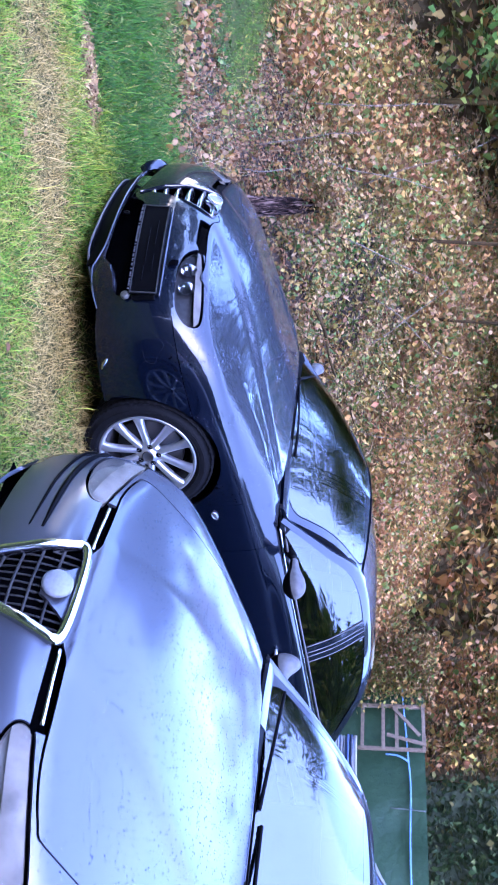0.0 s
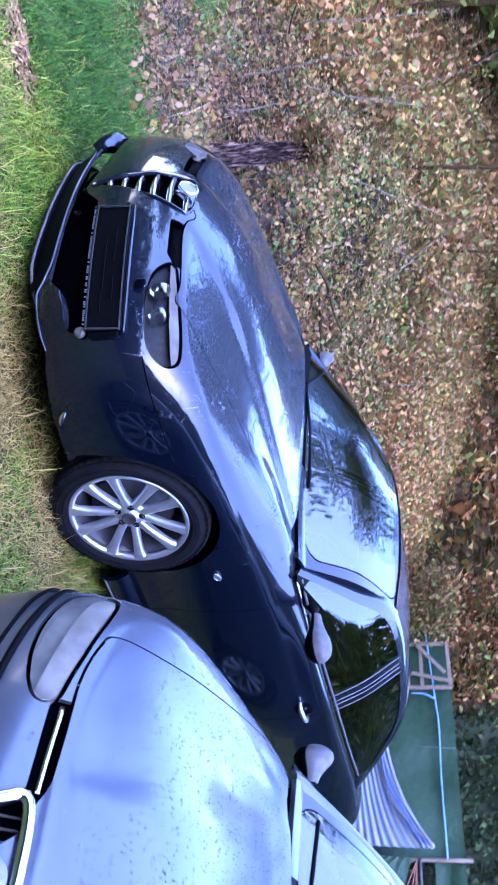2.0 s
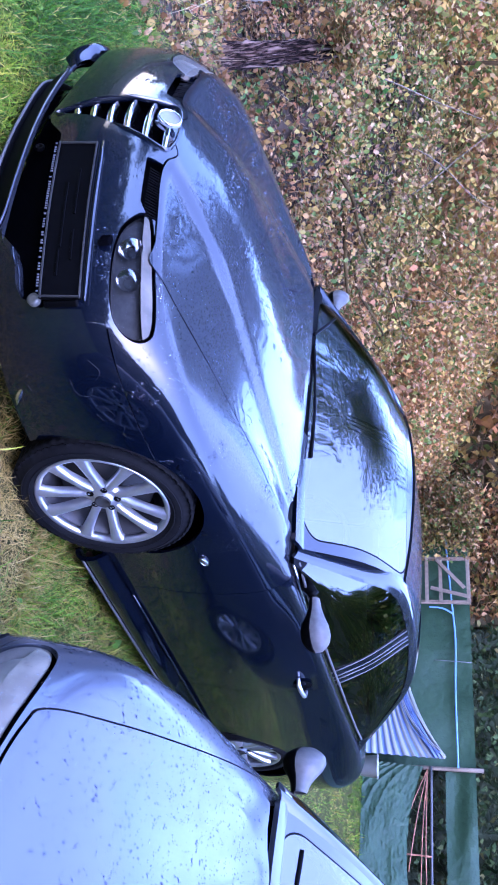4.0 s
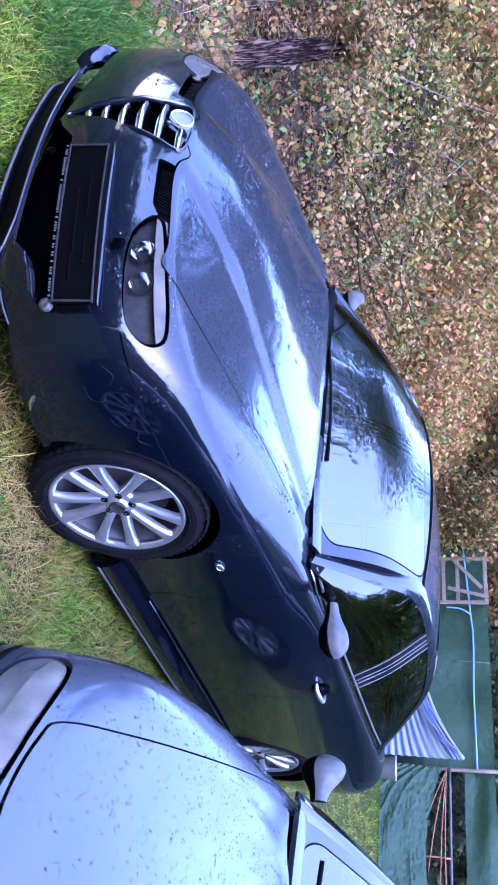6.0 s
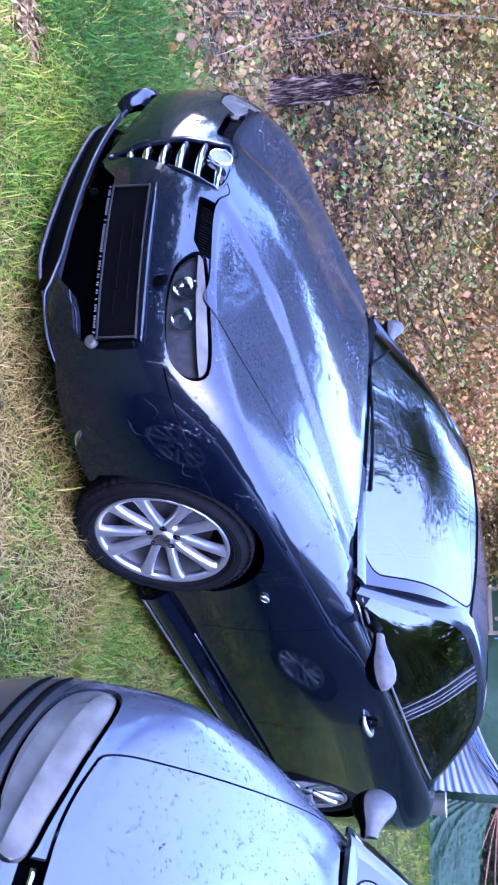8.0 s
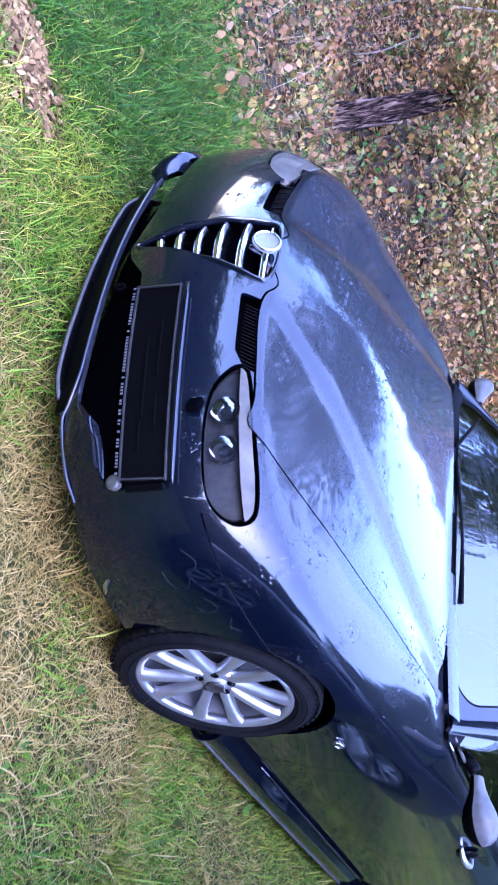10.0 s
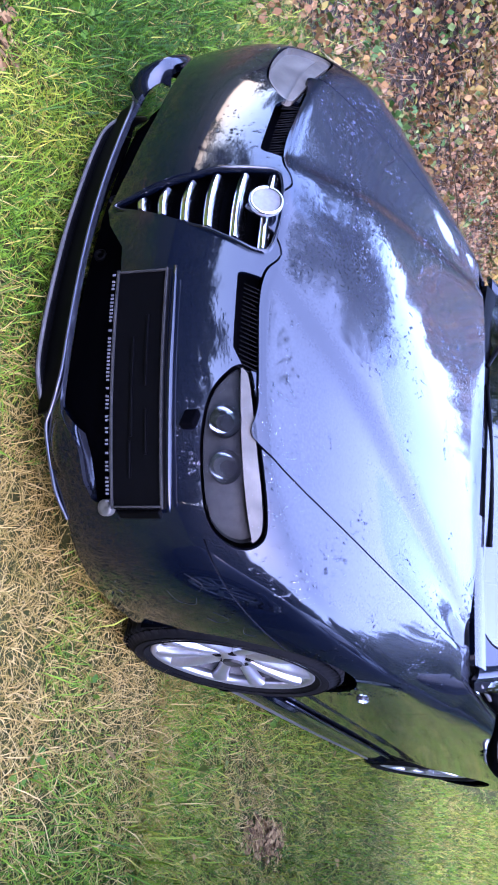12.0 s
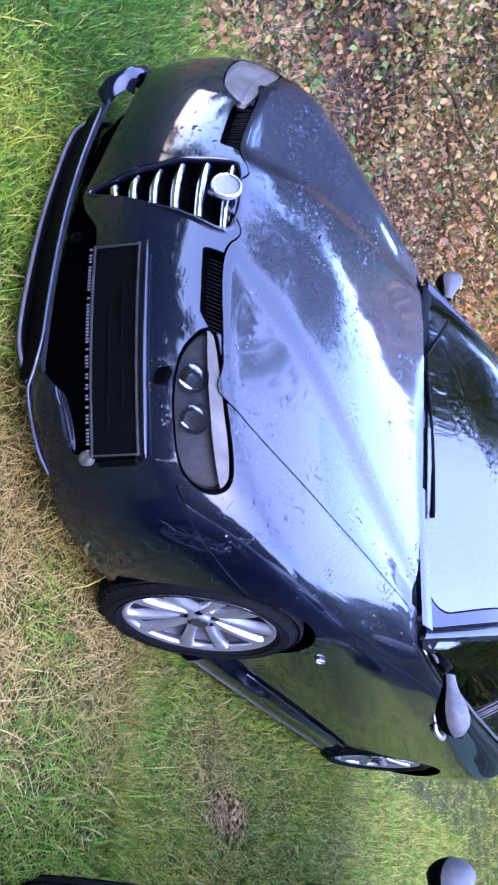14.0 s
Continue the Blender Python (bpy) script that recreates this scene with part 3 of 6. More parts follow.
# ---- cars ----
def car_surface(lines, fine=18):
    """The outer skin of a car's body, lofted through half lines (x, half width, height) from nose to tail, mirrored."""
    half = np.array([np.array(l).reshape(-1, 3) for l in lines])
    left = half.copy()
    left[:, :, 1] *= -1
    net = np.concatenate([left[:, ::-1], half[:, 1:]], 1)
    k = half.shape[1] - 1
    side = np.concatenate([np.linspace(0, 6, 6 * fine + 1), np.linspace(6, k, (k - 6) * 7 + 1)[1:]])
    tu = np.concatenate([k - side[::-1], k + side[1:]])
    tv = np.linspace(0, len(lines) - 1, (len(lines) - 1) * 12 + 1)
    return patch(net, tu, tv)


def cut_out(verts, faces, *tests):
    for t in tests:
        verts, faces = clip(verts, faces, t)
    return verts, faces


def on(side):
    return lambda p: side * p[:, 1]


def outside(f, gap=0.0):
    return lambda p: -f(p) - gap


def within(f, gap=0.0):
    return lambda p: f(p) - gap


def arch(x, z, r):
    return lambda p: np.hypot(p[:, 0] - x, p[:, 2] - z) - r


def normals_of(verts, faces):
    n = np.zeros_like(verts)
    for f in faces:
        a, b, c = verts[f[0]], verts[f[1]], verts[f[2]]
        c = np.cross(b - a, c - a)
        for i in f:
            n[i] += c
    return n / (np.linalg.norm(n, axis=1)[:, None] + 1e-12)


def road_wheel(car, at, steer, side, radius=0.325, rim=0.238, width=0.225, spokes=5, group=""):
    """An alloy wheel with paired spokes; the axis points out of the car."""
    wheel = new("wheel")
    wheel.parent = car
    wheel.matrix_local = Matrix.Translation(at) @ Matrix.Rotation(radians(steer), 4, "Z") @ Matrix.Rotation(radians(0 if side < 0 else 180), 4, "Z")
    out = (0, -1, 0)
    h = width / 2
    prof = [(rim - 0.004, -h + 0.02), (rim + 0.012, -h + 0.004), (rim + 0.04, -h - 0.006), (radius - 0.03, -h + 0.002), (radius - 0.008, -h + 0.018)]
    for k in range(5):
        c = -h + 0.03 + k * (width - 0.06) / 4
        prof += [(radius, c - 0.012), (radius, c + 0.012), (radius - 0.008, c + 0.014), (radius - 0.008, c + 0.018)]
    prof += [(radius - 0.008, h - 0.018), (radius - 0.03, h - 0.002), (rim + 0.04, h + 0.006), (rim + 0.012, h - 0.004), (rim - 0.004, h - 0.02)]
    tyre = turned("tyre", prof, (0, 0, 0), out, RUBBER, wheel, "black tyre, damp", 240)
    for v in tyre.data.vertices:
        r = math.hypot(v.co.x, v.co.z)
        step = int(round((math.atan2(v.co.z, v.co.x) % (2 * math.pi)) / (2 * math.pi) * 240))
        if r > radius - 0.012 and step % 4 == (0 if abs(v.co.y) > width * 0.3 else 1):
            k = (r - 0.006) / r
            v.co.x, v.co.z = v.co.x * k, v.co.z * k
    for q, d in ((radius - 0.040, 0.0), (rim + 0.022, 0.001)):
        tube("sidewall_bead", [(math.cos(t) * q, -h - 0.004 + d, math.sin(t) * q) for t in np.linspace(0, 2 * math.pi, 49)], 0.0022, RUBBER, tyre, "", 5, 1)
    turned("rim", [(rim + 0.002, -h + 0.03), (rim - 0.016, -h + 0.034), (rim - 0.014, -h + 0.014), (rim - 0.002, -h + 0.006), (rim + 0.005, -h + 0.008), (rim + 0.004, -h + 0.03)], (0, 0, 0), (0, 1, 0), ALLOY, wheel, "silver alloy rim", 72)
    # barrel coloured dark for the shade seen between the spokes
    turned("rim_barrel", [(rim - 0.014, -h + 0.034), (rim - 0.030, -h + 0.06), (rim - 0.036, h - 0.03), (rim, h - 0.01)], (0, 0, 0), (0, 1, 0), RIM_DARK, wheel, "inner barrel, the shade behind the spokes put into its colour", 72)
    for k in range(spokes):
        for pair in (-1, 1):
            mid = 2 * math.pi * k / spokes - math.pi / 2
            bm = bmesh.new()
            rings = []
            for f, w, y, d in ((0.0, 0.034, h - 0.030, 0.035), (0.25, 0.030, h - 0.020, 0.032), (0.6, 0.034, h - 0.012, 0.028), (0.88, 0.042, h - 0.008, 0.026), (1.0, 0.062, h - 0.010, 0.03)):
                r = 0.050 + (rim - 0.057) * f
                ang = mid + pair * math.asin(min(0.9, (0.020 + 0.040 * f) / r))
                c = Vector((math.cos(ang) * r, 0, math.sin(ang) * r))
                t = Vector((-math.sin(ang), 0, math.cos(ang)))
                rings.append([bm.verts.new(c + t * (w * 0.5 * s) + Vector((0, -y + dy, 0))) for s, dy in ((-1, d), (-1, 0.006), (-0.5, 0), (0.5, 0), (1, 0.006), (1, d))])
            for p, q in zip(rings, rings[1:]):
                for i in range(5):
                    bm.faces.new((p[i], p[i + 1], q[i + 1], q[i]))
            bm_part("spoke", bm, ALLOY, wheel)
    turned("hub", [(0.070, h - 0.055), (0.068, h - 0.036), (0.050, h - 0.032), (0.036, h - 0.028), (0.033, h - 0.020), (0.0, h - 0.020)], (0, 0, 0), out, ALLOY, wheel, "", 40)
    turned("hub_cap", [(0.029, h - 0.022), (0.029, h - 0.013), (0.026, h - 0.011), (0.024, h - 0.014), (0.0, h - 0.012)], (0, 0, 0), out, LAMP_GREY, wheel, "grey centre cap", 32)
    # black stubs whose colour stands for the shade in the bolt holes
    for k in range(5):
        a = 2 * math.pi * (k + 0.5) / 5 - math.pi / 2
        turned("wheel_bolt", [(0.013, h - 0.040), (0.013, h - 0.027), (0.010, h - 0.026), (0.008, h - 0.030), (0.0, h - 0.030)], (math.cos(a) * 0.051, 0, math.sin(a) * 0.051), out, BLACK, wheel, "", 14)
    # disc darkened too, as a backing for the shaded gaps
    turned("brake_disc", [(0.0, h - 0.085), (0.165, h - 0.085), (0.168, h - 0.10), (0.0, h - 0.101)], (0, 0, 0), out, BRAKE, wheel, "brake disc, darkened for the shade behind the spokes", 48)
    box("brake_caliper", (0.06, 0.05, 0.15), (0.115, -(h - 0.105), 0.06), BLACK, wheel, "", 0.01)
    return wheel


def mirror(car, at, side, mat, stout=1.0):
    """A door mirror: a drop-shaped housing, slim at its foot and full at its outer end, with a dark lower half."""
    holder = []
    for nm, keep, m in (("mirror", 1, mat), ("mirror_underside", -1, BLACK)):
        n, k = 28, 12
        verts = []
        for i in range(n + 1):
            t = i / n
            r = np.interp(t, [0, 0.18, 0.32, 0.50, 0.66, 0.80, 0.91, 0.97, 1.0], [0.022, 0.028, 0.038, 0.056, 0.063, 0.058, 0.042, 0.026, 0.003]) * stout
            cx, cy, cz = 0.07 * t - 0.04, (0.205 * t - 0.110) / stout ** 0.5, 0.010 * t - 0.004
            for j in range(k + 1):
                a = (math.pi + 1.0) * j / k - 0.7
                if keep < 0:
                    a = math.pi + 0.3 + (math.pi - 1.0) * j / k
                flat = 0.55 if math.cos(a) > 0 else 1.0
                verts.append((at[0] + cx + r * 0.95 * flat * math.cos(a), at[1] + side * cy, at[2] + cz + r * math.sin(a)))
        f = grid_faces(n + 1, k + 1)
        ob = mesh_part(nm, verts, f if side > 0 else [q[::-1] for q in f], m, holder[0] if holder else car, "" if holder else "grey door mirror housing beaded with rain")
        holder.append(ob)
    p = Vector(at)
    tube("mirror_foot", [p + Vector((-0.05, -side * 0.185, -0.075)), p + Vector((-0.05, -side * 0.16, -0.035)), p + Vector((-0.045, -side * 0.125, -0.006))], [0.034, 0.026, 0.022], BLACK, holder[0], "", 12)
    return holder[0]


def rim_strip(name, outline, rise, mat, parent, label="", width=0.014, proud=0.008):
    """A raised moulding along a closed outline of 3D points, standing out along rise."""
    p = np.asarray(outline, float)
    n = len(p)
    tan = np.roll(p, -1, 0) - np.roll(p, 1, 0)
    tan /= np.linalg.norm(tan, axis=1)[:, None]
    out = np.asarray(rise, float)
    out = np.broadcast_to(out, p.shape)
    side = np.cross(tan, out)
    side /= np.linalg.norm(side, axis=1)[:, None]
    prof = [(-width / 2, -0.02), (-width / 2, proud * 0.5), (-width / 4, proud), (width / 4, proud), (width / 2, proud * 0.5), (width / 2, -0.02)]
    v = np.stack([p + side * a + out * b for a, b in prof], 1).reshape(-1, 3)
    k = len(prof)
    f = [(i * k + j, i * k + j + 1, ((i + 1) % n) * k + j + 1, ((i + 1) % n) * k + j) for i in range(n) for j in range(k - 1)]
    return mesh_part(name, v, f, mat, parent, label)


def nose_x(verts, y, z, reach=0.05):
    """The foremost x of the skin near (y, z)."""
    d = np.hypot(verts[:, 1] - y, verts[:, 2] - z) + np.where(verts[:, 0] < 0.3, 0, 9)
    return float(verts[np.argmin(d), 0])


def greenhouse(car, mat, base=(0.40, 0.56), lift=0.0, belt=None, rails=True):
    """Windscreen, roof, rear window, pillars and side windows."""
    bc, bs = base
    z = lift
    lower = [(bs, 0.735, 0.945 + z), (bc + 0.07, 0.52, 0.955 + z), (bc, 0.0, 0.965 + z)]
    upper = [(1.235, 0.500, 1.330 + z), (1.17, 0.30, 1.362 + z), (1.135, 0.0, 1.378 + z)]

    def full(row):
        a = [(x, -y, zz) for x, y, zz in row]
        return a + [(x, y, zz) for x, y, zz in row[-2::-1]]

    lo, up = np.array(full(lower)), np.array(full(upper))
    midrow = (lo + up) / 2 + np.array([-0.025, 0, 0.03])
    v, f = patch([lo, midrow, up], np.linspace(0, 4, 33), np.linspace(0, 2, 17))

    def screen(p, margin):
        """Signed distance to the rounded outline of the screen glass."""
        h = np.clip((p[:, 2] - 0.953 - z + 0.02 * (p[:, 1] / 0.7) ** 2) / 0.405, 0, 1)
        hw = 0.735 + (0.505 - 0.735) * h
        side, low, high = hw - np.abs(p[:, 1]) - margin, h * 0.80 - margin * 0.4, (1 - h) * 0.80 - margin * 0.4
        out = np.minimum(side, np.minimum(low, high))
        for d, r in ((low, 0.15), (high, 0.06)):
            out = np.where((side < r) & (d < r), r - np.hypot(r - side, r - d), out)
        return out

    sv, sf = patch([lo, midrow, up], np.linspace(0, 4, 65), np.linspace(0, 2, 41))
    sf = [q[::-1] for q in sf]
    ws = shell("windscreen", *cut_out(sv, sf, lambda p: screen(p, 0.034)), GLASS_SCREEN, car, "raked windscreen wet with rain, dark glass", 0.0)
    shell("windscreen_seal", *cut_out(sv + np.array([0.001, 0, -0.001]), sf, lambda p: screen(p, 0.028), lambda p: 0.006 - screen(p, 0.028)), BLACK, car, "", 0.0)
    shell("windscreen_surround", *cut_out(sv, sf, lambda p: -screen(p, 0.028)), mat, car, "painted frame round the windscreen", 0.004)
    # ceramic border of the windscreen, just under the glass
    d = v + np.array([0.006, 0, -0.006])
    grid = d.reshape(17, 33, 3)
    band = np.concatenate([grid[0], grid[:, 32][1:], grid[16][::-1][1:], grid[:, 0][::-1][1:-1]])
    rim_strip("windscreen_border", band, (-0.5, 0, 0.8), BLACK, car, "black rubber windscreen border", 0.006, 0.001)
    # roof
    rear = [(2.36, 0.50, 1.345 + z), (2.42, 0.30, 1.375 + z), (2.45, 0.0, 1.388 + z)]
    r0, r2 = np.array(full(upper)), np.array(full(rear))
    r1 = (r0 + r2) / 2 + np.array([0, 0, 0.032])
    v, f = patch([r0 + (0.012, 0, 0.002), r1, r2], np.linspace(0, 4, 33), np.linspace(0, 2, 25))
    shell("roof", v, f, mat, car, "painted roof wet with rain", 0.01)
    low = [(3.08, 0.60, 1.03 + z), (3.14, 0.35, 1.035 + z), (3.16, 0.0, 1.04 + z)]
    b2 = np.array(full(low))
    b1 = (r2 + b2) / 2 + np.array([0.02, 0, 0.03])
    v, f = patch([r2 + (0.012, 0, -0.002), b1, b2], np.linspace(0, 4, 25), np.linspace(0, 2, 13))
    shell("rear_window", v, f, GLASS_DARK, car, "dark rear window", 0.0)
    for s in (-1, 1):
        inner = np.array([(bs - 0.012, 0.735, 0.940 + z), (0.90, 0.613, 1.150 + z), (1.235, 0.502, 1.332 + z), (1.75, 0.495, 1.382 + z), (2.36, 0.502, 1.347 + z), (2.72, 0.55, 1.20 + z), (3.10, 0.605, 1.03 + z)])
        crest = np.array([(bs - 0.03, 0.77, 0.942 + z), (0.89, 0.655, 1.150 + z), (1.24, 0.545, 1.326 + z), (1.75, 0.535, 1.374 + z), (2.36, 0.545, 1.338 + z), (2.74, 0.60, 1.20 + z), (3.12, 0.66, 1.02 + z)])
        outer = np.array([(bs - 0.02, 0.79, 0.928 + z), (0.90, 0.685, 1.125 + z), (1.25, 0.585, 1.292 + z), (1.75, 0.575, 1.338 + z), (2.30, 0.600, 1.300 + z), (2.62, 0.68, 1.16 + z), (2.95, 0.75, 1.00 + z)])
        net = np.stack([inner, crest, outer]) * (1, s, 1)
        v, f = patch(net, np.linspace(0, 6, 61), np.linspace(0, 2, 9))
        if s < 0:
            f = [q[::-1] for q in f]
        shell("roof_pillar", v, f, mat, car, "", 0.015)
        # side glass between belt and rail
        bt = np.array([(bs + 0.02, 0.785, 0.925 + z), (0.90, 0.812, 0.938 + z), (1.25, 0.818, 0.955 + z), (1.75, 0.815, 0.983 + z), (2.30, 0.80, 1.010 + z), (2.62, 0.785, 1.030 + z), (2.95, 0.755, 1.00 + z)])
        midw = (bt + outer) / 2 + np.array([0, 0.022, 0])
        net = np.stack([bt, midw, outer + (0, -0.006, 0)]) * (1, s, 1)
        v, f = patch(net, np.linspace(0, 6, 61), np.linspace(0, 2, 9))
        if s > 0:
            f = [q[::-1] for q in f]
        lean = lambda p: p[:, 0] - 0.10 * (p[:, 2] - 0.95 - z)
        for nm, a, b in (("front_side_window", 0.62, 1.60), ("rear_side_window", 1.74, 2.66)):
            vv, ff = cut_out(v, f, lambda p: lean(p) - a, lambda p: b - lean(p), lambda p: p[:, 2] - 0.93 - z)
            shell(nm, vv, ff, GLASS_DARK, car, "dark side window", 0.0)
        vv, ff = cut_out(v, f, lambda p: lean(p) - 1.60, lambda p: 1.74 - lean(p))
        shell("door_pillar", vv + np.array([0, s * 0.003, 0]), ff, mat, car, "glossy dark door pillar trim", 0.01)
        for q in (1.60, 1.655, 1.69, 1.74):
            p0, p1 = (spline(np.stack([bt, midw, outer + (0, -0.006, 0)])[k], [np.interp(q + dq, bt[:, 0], range(7))])[0] for k, dq in ((0, 0.0), (2, 0.035)))
            pm = (p0 + p1) / 2 + np.array([0, 0.020, 0])
            tube("pillar_strip", [(p[0], s * (p[1] + 0.006), p[2]) for p in (p0, pm, p1)], 0.0035, SATIN, car, "", 6, 4)
        for nm, a, b in (("mirror_triangle", 0.40, 0.62), ("quarter_panel", 2.66, 3.2)):
            vv, ff = cut_out(v, f, lambda p: lean(p) - a, lambda p: b - lean(p))
            shell(nm, vv + np.array([0, s * 0.002, 0]), ff, mat if nm == "quarter_panel" else BLACK, car, "", 0.01)
        tube("belt_moulding", [(x, s * (y + 0.012), zz - 0.004) for x, y, zz in bt[:6]], 0.006, CHROME, car, "thin bright moulding under the side windows", 8)
        tube("belt_seal", [(x, s * (y + 0.004), zz + 0.018) for x, y, zz in bt[:6]], 0.006, SATIN, car, "", 8)
    return ws


def seats(car, mat, lift=0.0):
    for x in (1.55, 2.45):
        for y in (-0.38, 0.38):
            s = new("seat")
            s.parent = car
            box("cushion", (0.5, 0.52, 0.16), (x - 0.18, y, 0.50 + lift), mat, s, "", 0.05, cuts=3)
            box("backrest", (0.14, 0.50, 0.62), (x + 0.12, y, 0.82 + lift), mat, s, "", 0.05, (0, 12, 0), 3)
            box("headrest", (0.09, 0.26, 0.17), (x + 0.22, y, 1.17 + lift), mat, s, "", 0.035, (0, 12, 0), 3)
    bm = bmesh.new()
    bmesh.ops.create_uvsphere(bm, u_segments=24, v_segments=12, radius=1)
    for v in bm.verts:
        v.co = Vector((0.72 + v.co.x * 0.22, v.co.y * 0.68, 0.84 + lift + v.co.z * 0.09))
    bm_part("dashboard", bm, mat, car)
    ang = [2 * math.pi * k / 16 for k in range(17)]
    tube("steering_wheel", [(1.02 + 0.06 * math.sin(a), -0.36 + 0.185 * math.cos(a), 0.90 + lift + 0.175 * math.sin(a)) for a in ang], 0.014, mat, car, "", 8, 2)


def raindrops(car, surface, faces, n, small, big, seed, patches=False):
    """Beads of rain standing on the upward faces of a skin, as one mesh."""
    r = np.random.default_rng(seed)
    nn = normals_of(surface, faces)
    mid = np.array([surface[list(q)].mean(0) for q in faces])
    nor = np.array([nn[list(q)].mean(0) for q in faces])
    area = np.array([np.linalg.norm(np.cross(surface[q[1]] - surface[q[0]], surface[q[2]] - surface[q[0]])) for q in faces])
    pick = r.choice(len(faces), n, p=area / area.sum())
    w = r.dirichlet((1, 1, 1, 1), n)
    quad = np.array([[*q, q[-1]][:4] for q in faces])[pick]
    at = (surface[quad] * w[:, :, None]).sum(1)
    up = nor[pick] / (np.linalg.norm(nor[pick], axis=1)[:, None] + 1e-9)
    t1 = np.cross(up, [[0.0, 1, 0]])
    t1 /= np.linalg.norm(t1, axis=1)[:, None]
    t2 = np.cross(up, t1)
    size = small + (big - small) * r.random(n) ** 1.6
    if patches:
        wet = np.array([noise.noise((a * 5.0 + seed, b * 5.0, 0.3)) + 0.5 * noise.noise((a * 13.0, b * 13.0, 1.7)) for a, b in at[:, :2]])
        size = size * np.clip(0.45 + 2.4 * wet, 0.15, 1.5)
    form = [(0, 0, 0.42)] + [(math.cos(k * math.pi / 3) * 0.6, math.sin(k * math.pi / 3) * 0.6, 0.33) for k in range(6)] + [(math.cos(k * math.pi / 3), math.sin(k * math.pi / 3), -0.04) for k in range(6)]
    form = np.array(form)
    long = r.uniform(1.0, 1.7, n)
    v = at[:, None] + size[:, None, None] * (form[None, :, 0, None] * t1[:, None] * long[:, None, None] + form[None, :, 1, None] * t2[:, None] + form[None, :, 2, None] * up[:, None])
    tri = [(0, 1 + k, 1 + (k + 1) % 6) for k in range(6)] + [(1 + k, 7 + k, 7 + (k + 1) % 6, 1 + (k + 1) % 6) for k in range(6)]
    ob = bulk_mesh("rain_beading", v.reshape(-1, 3), tri, n, 13, WATER, "beads of rain", "")
    ob.data.shade_smooth()
    ob.parent = car
    return ob


def dark_car():
    car = thing("parked_car", "dark blue saloon car, wet and dusty, parked on grass", "car")
    lines = [
        (-0.90, 0, 0.10, -0.88, 0.30, 0.10, -0.81, 0.58, 0.10, -0.66, 0.76, 0.12, -0.42, 0.845, 0.15, 0, 0.865, 0.17, 0.45, 0.855, 0.17, 1.2, 0.855, 0.17, 2.0, 0.855, 0.17, 2.7, 0.86, 0.18, 3.25, 0.82, 0.22, 3.55, 0.6, 0.24, 3.62, 0, 0.25),
        (-0.965, 0, 0.24, -0.94, 0.30, 0.24, -0.865, 0.58, 0.24, -0.705, 0.785, 0.25, -0.43, 0.862, 0.27, 0, 0.885, 0.28, 0.45, 0.872, 0.28, 1.2, 0.872, 0.28, 2.0, 0.875, 0.28, 2.7, 0.885, 0.29, 3.28, 0.85, 0.30, 3.6, 0.62, 0.32, 3.66, 0, 0.32),
        (-0.99, 0, 0.40, -0.965, 0.28, 0.40, -0.885, 0.56, 0.40, -0.725, 0.785, 0.40, -0.44, 0.872, 0.41, 0, 0.902, 0.42, 0.45, 0.885, 0.43, 1.2, 0.885, 0.43, 2.0, 0.89, 0.43, 2.7, 0.91, 0.44, 3.3, 0.875, 0.46, 3.63, 0.64, 0.47, 3.69, 0, 0.47),
        (-0.955, 0, 0.53, -0.93, 0.27, 0.53, -0.85, 0.54, 0.54, -0.71, 0.765, 0.55, -0.44, 0.868, 0.58, 0, 0.905, 0.61, 0.45, 0.893, 0.625, 1.2, 0.893, 0.64, 2.0, 0.90, 0.65, 2.7, 0.915, 0.66, 3.32, 0.885, 0.67, 3.64, 0.65, 0.68, 3.70, 0, 0.68),
        (-0.885, 0, 0.645, -0.865, 0.25, 0.638, -0.795, 0.50, 0.648, -0.655, 0.715, 0.662, -0.42, 0.838, 0.705, 0, 0.880, 0.755, 0.45, 0.872, 0.795, 1.2, 0.875, 0.83, 2.0, 0.88, 0.86, 2.7, 0.888, 0.885, 3.3, 0.865, 0.895, 3.6, 0.65, 0.905, 3.66, 0, 0.91),
        (-0.80, 0, 0.695, -0.78, 0.22, 0.688, -0.715, 0.44, 0.695, -0.585, 0.64, 0.712, -0.38, 0.762, 0.755, 0, 0.798, 0.822, 0.45, 0.80, 0.885, 1.2, 0.835, 0.945, 2.0, 0.825, 0.985, 2.7, 0.80, 1.015, 3.25, 0.75, 1.01, 3.48, 0.55, 1.01, 3.52, 0, 1.02),
        (-0.42, 0, 0.825, -0.40, 0.17, 0.82, -0.35, 0.34, 0.81, -0.26, 0.50, 0.812, -0.12, 0.61, 0.832, 0.1, 0.68, 0.872, 0.46, 0.745, 0.912, 1.2, 0.6, 0.90, 2.0, 0.6, 0.92, 2.7, 0.6, 0.95, 3.1, 0.5, 1.015, 3.2, 0.3, 1.025, 3.22, 0, 1.03),
        (0.40, 0, 0.945, 0.40, 0.13, 0.944, 0.405, 0.28, 0.94, 0.41, 0.42, 0.934, 0.42, 0.53, 0.927, 0.45, 0.62, 0.922, 0.52, 0.70, 0.92, 1.2, 0.3, 0.90, 2.0, 0.3, 0.92, 2.7, 0.3, 0.94, 2.9, 0.3, 1.0, 2.95, 0.15, 1.01, 2.95, 0, 1.02),
    ]
    v, f = car_surface(lines)
    # the bonnet's raised middle between two creases that run from the shield to the screen pillars
    a = np.abs(v[:, 1])
    crease = 0.165 + (v[:, 0] + 0.87) / 1.23 * 0.45 - a
